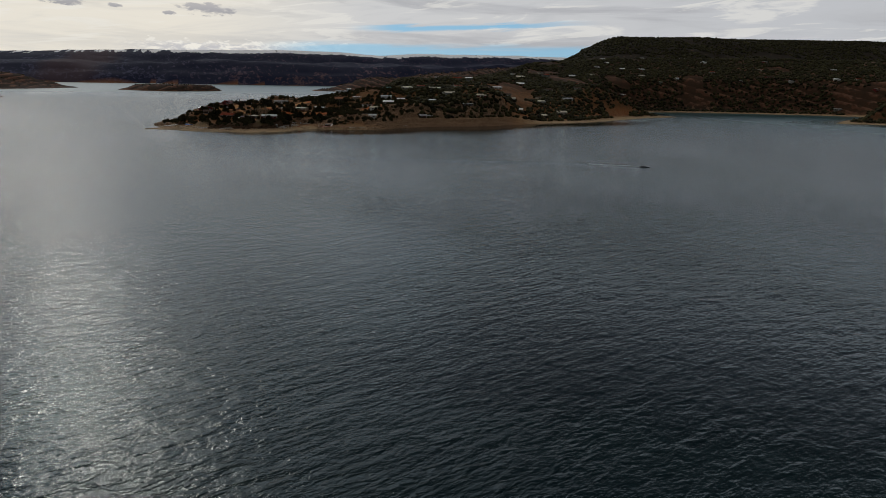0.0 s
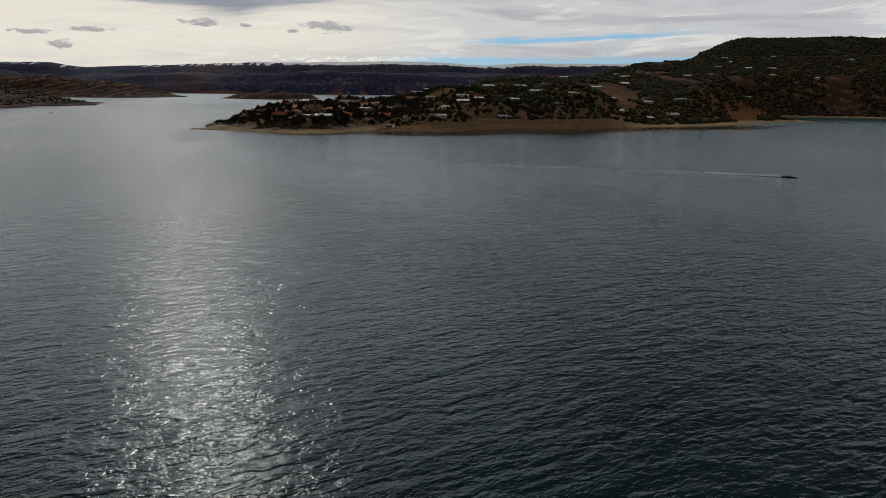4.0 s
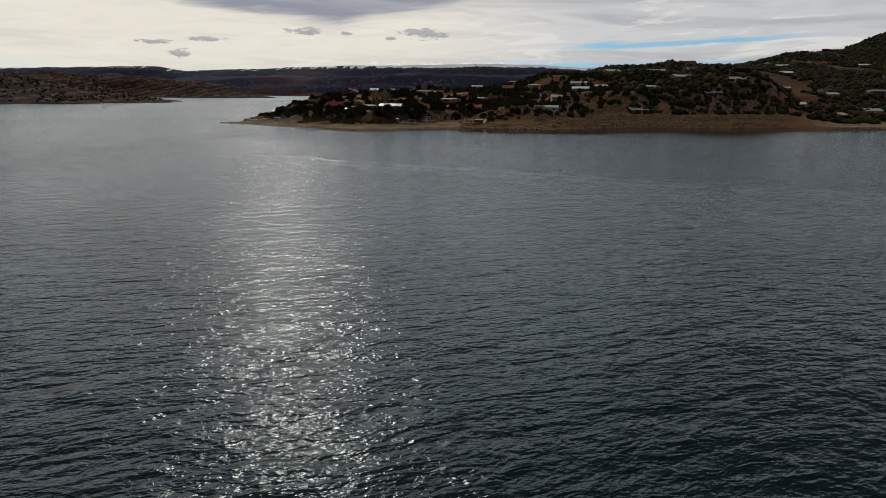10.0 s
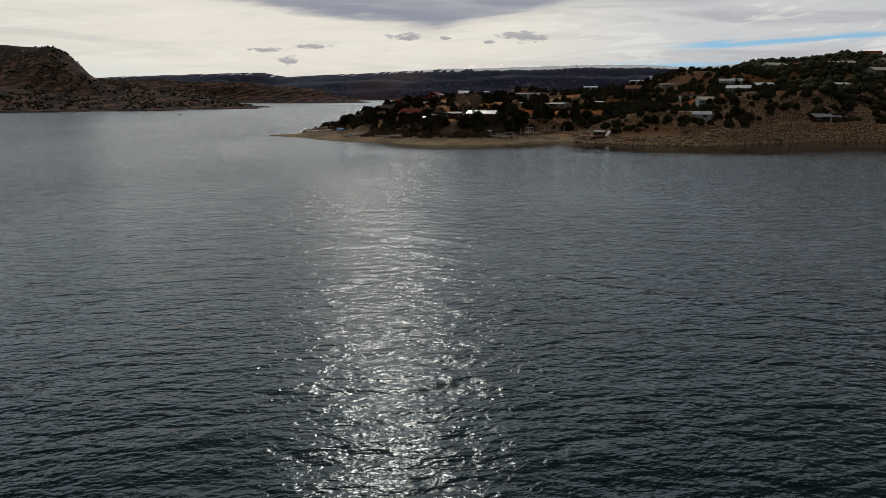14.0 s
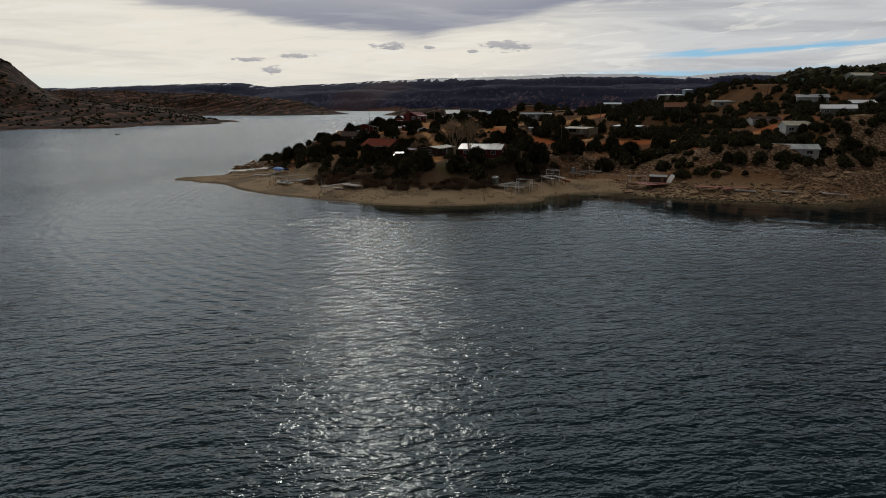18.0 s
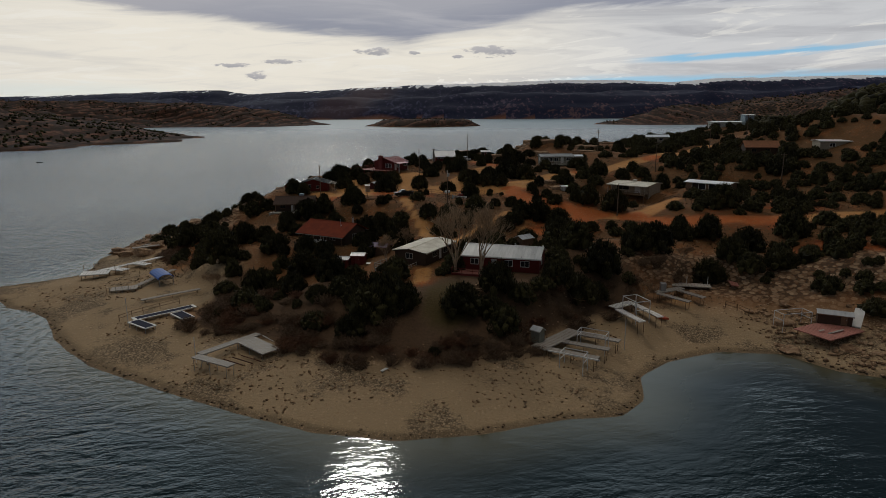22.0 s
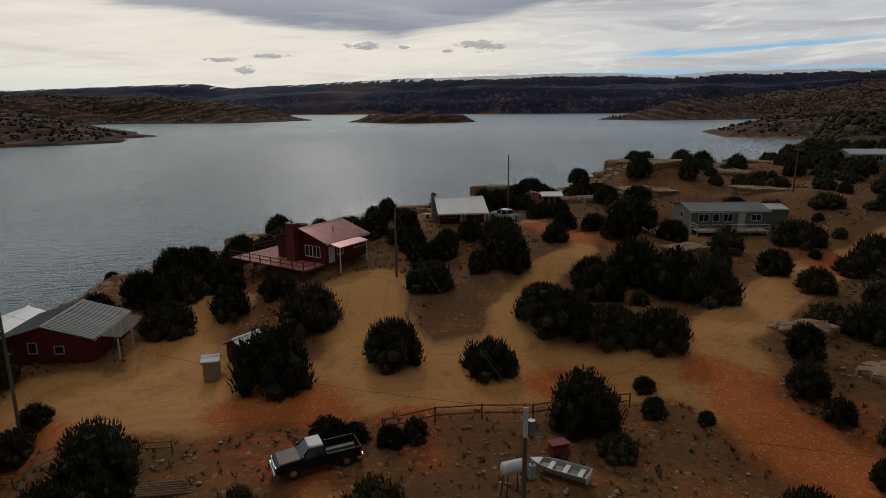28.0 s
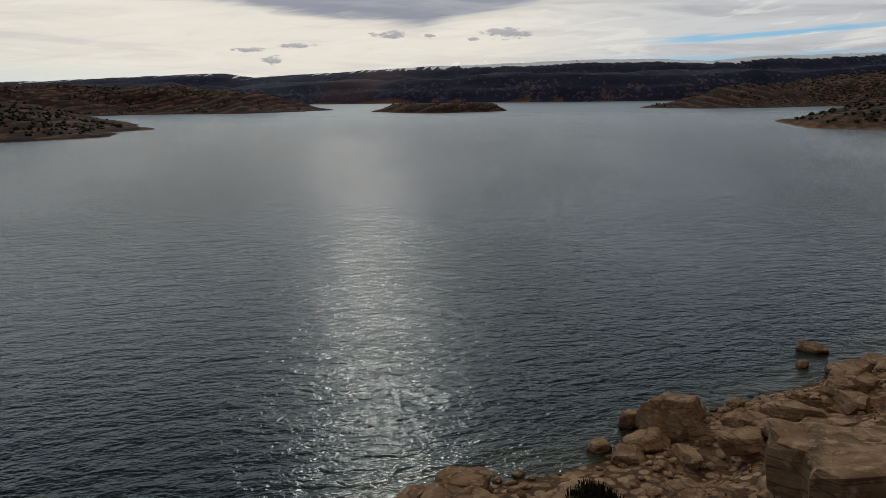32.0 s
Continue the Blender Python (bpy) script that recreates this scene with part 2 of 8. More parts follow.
    bank = w.step(w.math("ADD", w.noise(p, 0.075, 4, 0.6), w.math("MULTIPLY", w.math("SUBTRACT", small, 0.5), 0.25)), 0.50, 0.60)
    sand = w.mix(w.math("MULTIPLY", bank, 0.8), sand, shingle)
    _, _, level = w.xyz(p)
    wet = w.math("SUBTRACT", 1.0, w.step(w.math("ADD", level, w.math("MULTIPLY", mid, 0.25)), 0.22, 0.42))
    sand = w.mix(w.math("MULTIPLY", wet, 0.75), sand, (0.13, 0.09, 0.05))
    soil = w.mix(attr(w, "beach"), soil, sand)
    cell = w.node("ShaderNodeTexVoronoi", feature="F1", i_Scale=1.5, i_Vector=p)
    hit = w.xyz(cell.outputs["Color"])[0]
    stone = w.math("MULTIPLY", w.math("SUBTRACT", 1.0, w.step(w.math("ADD", cell.outputs["Distance"], w.math("MULTIPLY", w.math("SUBTRACT", pebble, 0.5), 0.35)), 0.26, 0.34)), w.step(w.math("ADD", hit, w.math("MULTIPLY", mid, 0.8)), 0.78, 0.92))
    loose = w.math("MULTIPLY", stone, w.math("SUBTRACT", 1.0, w.math("MULTIPLY", attr(w, "road"), 0.8)))
    soil = w.mix(w.math("MULTIPLY", loose, 0.75), soil, w.mix(w.xyz(cell.outputs["Color"])[2], (0.26, 0.165, 0.09), (0.50, 0.36, 0.22)))
    chips = w.node("ShaderNodeTexVoronoi", feature="F1", i_Scale=4.2, i_Vector=p)
    chip = w.math("MULTIPLY", w.math("SUBTRACT", 1.0, w.step(chips.outputs["Distance"], 0.26, 0.36)), w.step(w.math("ADD", w.xyz(chips.outputs["Color"])[0], w.math("MULTIPLY", mid, 0.5)), 0.74, 0.86))
    chip = w.math("MULTIPLY", chip, w.math("SUBTRACT", 1.0, w.math("MULTIPLY", attr(w, "lawn"), 0.9)))
    soil = w.mix(w.math("MULTIPLY", chip, 0.6), soil, (0.45, 0.31, 0.18))
    tuft = w.node("ShaderNodeTexVoronoi", feature="F1", i_Scale=0.85, i_Vector=p)
    pick = w.xyz(tuft.outputs["Color"])[1]
    tuft = w.math("MULTIPLY", w.math("SUBTRACT", 1.0, w.step(w.math("ADD", tuft.outputs["Distance"], w.math("MULTIPLY", small, 0.3)), 0.26, 0.46)), w.step(w.math("ADD", pick, w.math("MULTIPLY", mid, 0.5)), 0.62, 0.8))
    tuft = w.math("MULTIPLY", tuft, w.math("MULTIPLY", attr(w, "scrub"), w.math("SUBTRACT", 1.0, attr(w, "road"))))
    soil = w.mix(w.math("MULTIPLY", tuft, 0.8), soil, (0.06, 0.035, 0.014))
    leafy = w.mix(small, (0.050, 0.030, 0.017), (0.16, 0.098, 0.056))
    soil = w.mix(w.step(w.math("ADD", attr(w, "litter"), w.math("MULTIPLY", ragged, 0.7)), 0.3, 0.7), soil, leafy)
    grass = w.mix(small, (0.045, 0.032, 0.010), (0.10, 0.075, 0.026))
    soil = w.mix(attr(w, "lawn"), soil, grass)
    scrub = w.mix(small, (0.05, 0.028, 0.012), (0.15, 0.082, 0.033))
    soil = w.mix(w.math("MULTIPLY", w.math("MULTIPLY", attr(w, "scrub"), 0.85), w.step(w.math("ADD", mid, w.math("MULTIPLY", small, 0.5)), 0.52, 0.80)), soil, scrub)
    # broken sandstone on the bluffs above the lake
    shard = w.node("ShaderNodeTexVoronoi", feature="F1", i_Scale=0.9, i_Vector=w.scaled(p, (1, 1, 2)))
    tone = w.xyz(shard.outputs["Color"])[0]
    stony = w.mix(tone, (0.17, 0.105, 0.06), (0.42, 0.29, 0.18))
    stony = w.mix(w.step(shard.outputs["Distance"], 0.42, 0.62), stony, (0.085, 0.052, 0.030))
    stony = w.mix(w.math("MULTIPLY", w.step(small, 0.5, 0.62), 0.6), stony, (0.23, 0.105, 0.045))
    soil = w.mix(w.step(w.math("ADD", attr(w, "rubble"), w.math("MULTIPLY", ragged, 0.9)), 0.3, 0.75), soil, stony)
    # far slopes: red and ochre beds, dotted with dark junipers
    _, _, z = w.xyz(p)
    beds = w.noise(w.join(0.0, 0.0, w.math("ADD", z, w.math("MULTIPLY", big, 30.0))), 0.16, 4, 0.7)
    rock = w.mix(w.step(beds, 0.35, 0.65), (0.062, 0.026, 0.017), (0.098, 0.047, 0.030))
    rock = w.mix(w.step(big, 0.35, 0.7), rock, (0.12, 0.05, 0.027))
    px, _, _ = w.xyz(p)
    phase = w.math("ADD", w.math("ADD", w.math("MULTIPLY", w.math("ABSOLUTE", px), 0.020), w.math("MULTIPLY", z, 0.062)), w.math("MULTIPLY", w.noise(p, 0.005, 4, 0.6), 2.6))
    saw = w.math("ADD", w.math("FRACT", phase), w.math("MULTIPLY", w.math("SUBTRACT", mid, 0.5), 1.5))
    rock = w.mix(w.math("MULTIPLY", w.math("SUBTRACT", 1.0, w.step(saw, 0.30, 0.55)), 0.9), rock, (0.030, 0.017, 0.011))
    rock = w.mix(w.math("MULTIPLY", w.step(saw, 0.66, 0.88), 0.85), rock, (0.175, 0.092, 0.060))
    dots = w.node("ShaderNodeTexVoronoi", feature="F1", i_Scale=0.075, i_Vector=p).outputs["Distance"]
    specks = w.math("SUBTRACT", 1.0, w.step(w.math("ADD", dots, w.math("MULTIPLY", mid, 0.25)), 0.40, 0.55))
    rock = w.mix(w.math("MULTIPLY", specks, 0.8), rock, (0.020, 0.019, 0.012))
    brush = w.step(w.noise(w.scaled(p, (1, 1, 1.6)), 0.035, 5, 0.65), 0.49, 0.56)
    rock = w.mix(w.math("MULTIPLY", brush, 0.85), rock, (0.030, 0.019, 0.013))
    soil = w.mix(attr(w, "far"), soil, rock)
    # the wooded hill behind the village
    slope = w.mix(w.step(big, 0.35, 0.65), (0.095, 0.046, 0.028), (0.165, 0.088, 0.052))
    slope = w.mix(w.math("MULTIPLY", w.step(mid, 0.52, 0.66), 0.6), slope, (0.19, 0.115, 0.068))
    tree = w.node("ShaderNodeTexVoronoi", feature="F1", i_Scale=0.11, i_Vector=p)
    dense = w.math("ADD", 0.38, w.math("MULTIPLY", w.step(w.math("ADD", z, w.math("MULTIPLY", big, 60.0)), 90.0, 170.0), 0.35))
    tree = w.math("SUBTRACT", 1.0, w.step(w.math("SUBTRACT", w.math("ADD", tree.outputs["Distance"], w.math("MULTIPLY", w.math("SUBTRACT", mid, 0.5), 0.4)), dense), 0.05, 0.22))
    slope = w.mix(w.math("MULTIPLY", tree, 0.95), slope, (0.016, 0.015, 0.010))
    slope = w.mix(w.math("MULTIPLY", brush, 0.75), slope, (0.026, 0.017, 0.011))
    soil = w.mix(attr(w, "wooded"), soil, slope)
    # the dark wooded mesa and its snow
    # bluish distance haze and a sunlit browner east are put into these colours
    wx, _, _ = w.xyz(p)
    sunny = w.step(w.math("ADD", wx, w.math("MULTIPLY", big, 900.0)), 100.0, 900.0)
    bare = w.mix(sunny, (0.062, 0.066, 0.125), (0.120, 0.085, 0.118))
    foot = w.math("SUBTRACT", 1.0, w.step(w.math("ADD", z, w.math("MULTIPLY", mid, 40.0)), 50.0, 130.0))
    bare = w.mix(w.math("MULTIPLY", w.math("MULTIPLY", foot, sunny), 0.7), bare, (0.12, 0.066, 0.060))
    grove = w.noise(w.scaled(p, (1, 0.45, 1.3)), 0.05, 4, 0.75)
    many = w.math("ADD", 0.60, w.math("MULTIPLY", foot, -0.05))
    grove = w.math("SUBTRACT", w.math("ADD", grove, w.math("MULTIPLY", w.math("SUBTRACT", w.noise(p, 0.006, 3), 0.5), 0.35)), many)
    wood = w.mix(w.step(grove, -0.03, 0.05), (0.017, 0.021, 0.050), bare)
    scar = w.math("SUBTRACT", 1.0, w.step(w.math("ABSOLUTE", w.math("ADD", wx, w.math("ADD", 600.0, w.math("MULTIPLY", mid, 120.0)))), 60.0, 190.0))
    wood = w.mix(w.math("MULTIPLY", scar, 0.6), wood, (0.085, 0.052, 0.058))
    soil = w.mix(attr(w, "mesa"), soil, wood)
    snow = w.step(w.math("ADD", attr(w, "snow"), w.math("MULTIPLY", w.math("SUBTRACT", w.noise(w.scaled(p, (1, 0.12, 0.12)), 0.03, 4, 0.6), 0.5), 2.2)), 0.52, 0.64)
    soil = w.mix(snow, soil, (0.90, 0.91, 0.94))
    w.put(b.inputs["Base Color"], soil)
    b.inputs["Roughness"].default_value = 0.95
    b.inputs["Specular IOR Level"].default_value = 0.15
    bump(w, b, w.math("ADD", w.math("ADD", small, w.math("MULTIPLY", pebble, 0.3)), w.math("MULTIPLY", grit.outputs["Distance"], 0.25)), 0.6, 0.2)


# rings on the water: centre, inner and outer reach, spacing
RING = (60.0, 40.0, 106.0, 156.0, 2.9)


def water_fill(w, b):
    p = place_of(w)

    def turned(deg, xyz):
        return w.scaled(w.node("ShaderNodeMapping", i_Vector=p, i_Rotation=(0, 0, radians(deg))).outputs[0], xyz)

    # wind chop in three sizes, crests across the wind
    long = w.noise(turned(-18, (0.10, 0.27, 1)), 1.0, 2, 0.5, 0.6)
    chop = w.noise(turned(-14, (0.27, 0.62, 1)), 1.0, 2, 0.5, 0.6)
    small = w.noise(turned(-12, (0.75, 1.35, 1)), 1.0, 2, 0.55, 0.5)
    fine = w.noise(turned(-20, (2.0, 3.1, 1)), 1.0, 2, 0.5, 0.3)
    swell = w.noise(turned(24, (0.02, 0.09, 1)), 1.0, 2, 0.5, 0.4)
    # the spreading rings of an old wake
    x, y, _ = w.xyz(p)
    dx, dy = w.math("SUBTRACT", x, RING[0]), w.math("SUBTRACT", y, RING[1])
    r = w.math("SQRT", w.math("ADD", w.math("MULTIPLY", dx, dx), w.math("MULTIPLY", dy, dy)))
    r = w.math("ADD", r, w.math("MULTIPLY", w.math("SUBTRACT", w.noise(p, 0.03, 2), 0.5), 5.0))
    band = w.math("MULTIPLY", w.step(r, RING[2] - 8.0, RING[2] + 8.0), w.math("SUBTRACT", 1.0, w.step(r, RING[3] - 14.0, RING[3] + 6.0)))
    band = w.math("MULTIPLY", band, w.math("SUBTRACT", 1.0, w.step(x, -6.0, 22.0)))
    ring = w.math("MULTIPLY", w.math("SINE", w.math("MULTIPLY", r, 6.2832 / RING[4])), band)
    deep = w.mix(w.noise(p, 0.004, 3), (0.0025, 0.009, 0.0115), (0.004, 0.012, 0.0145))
    # far water: reflected sky light is mixed into the base colour as pale teal
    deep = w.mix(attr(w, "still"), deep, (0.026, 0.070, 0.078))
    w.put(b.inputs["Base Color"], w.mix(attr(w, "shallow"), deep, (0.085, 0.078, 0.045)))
    still = attr(w, "still")
    w.put(b.inputs["Roughness"], w.math("ADD", w.math("MULTIPLY", w.math("SUBTRACT", 1.0, w.math("MULTIPLY", attr(w, "lee"), 0.65)), 0.165), w.math("MULTIPLY", still, 0.16)))
    b.inputs["IOR"].default_value = 1.333
    b.inputs["Specular IOR Level"].default_value = 0.5
    b.inputs["Specular Tint"].default_value = (0.70, 0.93, 1.0, 1)
    patch = w.step(w.noise(w.scaled(p, (1, 0.6, 1)), 0.010, 3), 0.34, 0.66)
    calm = w.math("ADD", 0.72, w.math("MULTIPLY", patch, 0.45))
    calm = w.math("MULTIPLY", calm, w.math("SUBTRACT", 1.0, w.math("MULTIPLY", attr(w, "lee"), 0.92)))
    calm = w.math("MULTIPLY", calm, w.math("SUBTRACT", 1.0, w.math("MULTIPLY", still, 0.70)))
    h = w.math("ADD", w.math("MULTIPLY", chop, 0.66), w.math("ADD", w.math("MULTIPLY", small, 0.36), w.math("MULTIPLY", fine, 0.14)))
    h = w.math("ADD", h, w.math("MULTIPLY", long, 0.85))
    calm = w.math("MULTIPLY", calm, w.math("SUBTRACT", 1.0, w.math("MULTIPLY", band, 0.45)))
    h = w.math("ADD", w.math("MULTIPLY", h, calm), w.math("MULTIPLY", swell, 0.35))
    h = w.math("ADD", h, w.math("MULTIPLY", ring, 0.12))
    bump(w, b, h, 1.0, 0.46)


GROUND = material("ground", ground_fill)
WATER = material("water", water_fill)

# ---------------------------------------------------------------- the lie of the land
SOUTH = [(-80.5, 66.2), (-87.0, 60.5), (-85.5, 53.0), (-78.0, 51.5), (-72.5, 46.0), (-66.0, 44.2), (-60.0, 40.0), (-50.0, 28.8), (-36.4, 18.5), (-20.3, 10.4), (-6.0, 4.0), (5.6, -0.4), (16.3, -1.8),
         (27.0, 0.4), (37.7, 4.9), (45.3, 6.2), (49.3, 11.1), (50.7, 19.1), (56.5, 25.0), (66.2, 29.9), (76.0, 29.4), (81.4, 22.6),
         (94.7, 17.3), (127.6, 11.0), (161, 33.4), (193, 50.8), (276, 53.5), (358, 79.3), (434, 90.2), (498, 124.5), (577, 166),
         (665, 193), (624, 265), (688, 322), (774, 318), (892, 270), (995, 214), (1072, 148.4), (900, 92.2), (815, 39.7), (868, -2.4),
         (1170, -108.0), (4140, -630)]
EAST = [(4140, 3960), (1374, 2713), (734, 2209), (397, 1800), (310, 1646), (409, 1527), (540, 1526), (718, 1616), (846, 1405), (454, 1104),
         (327, 962), (301, 827), (375, 738), (335, 626), (253, 568), (192, 445), (137.4, 355)]
NORTH = [(87.7, 288), (55.9, 255), (47.8, 250.5), (37.2, 243), (31.1, 238.8), (25.7, 235.6), (14.4, 227), (6.2, 222.3), (0.7, 220.7), (-8, 216.5), (-18.1, 207),
         (-39.8, 187), (-56.0, 172), (-69.0, 150), (-82.0, 124), (-81.0, 98), (-75.5, 80.5), (-72.5, 72.5)]
WEST = [(-4140, 90.0), (-1350, 297), (-588, 406), (-507, 542), (-442, 569), (-447, 675), (-423, 708), (-376, 756), (-417, 833),
         (-423, 899), (-480, 970), (-656, 1201), (-909, 1350), (-813, 1514), (-561, 1495), (-473, 1635), (-413, 1760), (-542, 1904),
         (-800, 2324), (-4140, 2610)]
ISLAND = [(-280, 1533), (-220, 1450), (-119.0, 1398), (-17.6, 1468), (17.4, 1527), (-54.4, 1610), (-182, 1624)]
MESA = [(-4600, 2720), (-660, 2790), (-335, 2800), (0, 2740), (240, 2660), (820, 2690), (1374, 2680), (4600, 2640), (4600, 6000), (-4600, 6000)]


def inside_by(poly, x, y):
    """Signed distance to a shoreline: positive on the land."""
    px, py = np.array(poly, float).T
    best, inn = np.full(x.shape, 1e18), np.zeros(x.shape, bool)
    for x0, y0, x1, y1 in zip(px, py, np.roll(px, -1), np.roll(py, -1)):
        dx, dy = x1 - x0, y1 - y0
        t = np.clip(((x - x0) * dx + (y - y0) * dy) / (dx * dx + dy * dy), 0, 1)
        best = np.minimum(best, (x - x0 - t * dx) ** 2 + (y - y0 - t * dy) ** 2)
        if dy:
            inn ^= ((y0 > y) != (y1 > y)) & (x < x0 + (y - y0) * dx / dy)
    return np.where(inn, 1, -1) * np.sqrt(best)


def lattice(x, y, seed):
    h = np.sin(x * 127.1 + y * 311.7 + seed * 74.7) * 43758.5453
    return h - np.floor(h)


def rough(x, y, size, octaves=4, seed=1):
    """Value noise, about -0.5 to 0.5."""
    out, amp, total = np.zeros(np.shape(x)), 1.0, 0.0
    for k in range(octaves):
        u, v = x / size + 17.3 * k, y / size + 9.1 * k
        iu, iv = np.floor(u), np.floor(v)
        fu, fv = u - iu, v - iv
        fu, fv = fu * fu * (3 - 2 * fu), fv * fv * (3 - 2 * fv)
        a, b = lattice(iu, iv, seed + k), lattice(iu + 1, iv, seed + k)
        c, d = lattice(iu, iv + 1, seed + k), lattice(iu + 1, iv + 1, seed + k)
        out += amp * (a + (b - a) * fu + (c - a) * fv + (a - b - c + d) * fu * fv - 0.5)
        total += amp
        amp, size = amp * 0.5, size * 0.5
    return out / total * 1.6


def ease(x, lo, hi):
    t = np.clip((x - lo) / (hi - lo), 0, 1)
    return t * t * (3 - 2 * t)


# how high the ground stands, here and there on the peninsula and the mainland behind it
RISES = [(-66, 60, 2.7), (-52, 74, 4.5), (-17, 46, 5.3), (10, 37, 6.6), (30, 46, 10.2), (34, 38, 9.0), (1, 70, 10.7), (-7, 80, 9.3), (-39, 92, 8.0), (-26, 123, 13.8), (3, 102, 15.3), (17, 103, 15.3), (-7, 113, 15.6), (14, 117, 16.3), (70, 124, 11.6), (59, 135, 18.2), (-21, 109, 15.8), (-31, 97, 12.8), (55, 82, 11.1), (77, 51, 8.0), (92, 110, 15.1), (128, 52, 13.3), (-14, 152, 17.8), (-44, 153, 11.5)]
RISES += [(276, 310, 49), (322, 268, 54), (338, 330, 56), (36, 41, 9.6), (24, 43, 9.8), (12, 46, 8.8), (13, 53, 10.5), (17, 57, 10.7), (15, 48, 10.0), (22, 36, 9.0), (38, 47, 10.0), (30, 50, 10.4), (14, 188, 21.8), (22, 188, 21.8), (5, 181, 20.6), (12, 178, 20.9), (30, 190, 21.4), (0, 172, 20.0), (-4, 180, 18.5), (38, 206, 22.0), (45, 211, 25.0), (52, 207, 25.5), (70, 229, 24.5), (-10, 176, 19.3), (-22, 162, 18.5), (-27, 153, 18), (-27, 144, 17.5), (-30, 135, 16), (-66, 110, 5), (-60, 128, 8), (-50, 140, 11), (16, 200, 21.5), (60, 226, 24.0), (80, 250, 22.0),
          (4, 139, 18.1), (31, 134, 18.0), (11, 159, 20.9), (19, 165, 21.0), (-26, 127, 14.8), (23, 152, 20.4), (52, 168, 19.9), (77, 190, 22.7), (41, 198, 20.5), (110, 229, 24.9), (140, 289, 22.2), (154, 248, 31.2), (170, 176, 36.0), (223, 161, 38.0), (259, 192, 41.0), (113, 158, 22.7), (271, 27, 21.4), (314, 137, 46.3), (189, 92, 24.0), (462, 185, 29.4), (222, 379, 17.8), (306, 566, 12.5)]


# level ground under the houses: place, reach, height
PADS = [(-42, 50, 10, 1.6), (-34, 40, 7, 1.5), (-52, 64, 8, 1.3), (-62, 72, 6, 1.2), (66, 46, 8, 2.6), (56, 40, 6, 2.4), (73, 55, 5, 3.6), (42, 26, 6, 2.0), (31, 44, 9, 9.85), (24, 41, 5, 9.4), (14, 53, 8, 9.9), (-8.4, 69.8, 8.5, 10.1), (-27, 102, 7.5, 12.1), (-28, 125, 7.5, 14.9), (-34, 126, 5, 14.3), (-6, 147.5, 5.5, 19.3), (11.2, 164.5, 5, 20.9), (53, 163, 10, 19.1), (98, 125, 8, 15.5), (74, 131, 7, 14.0)]


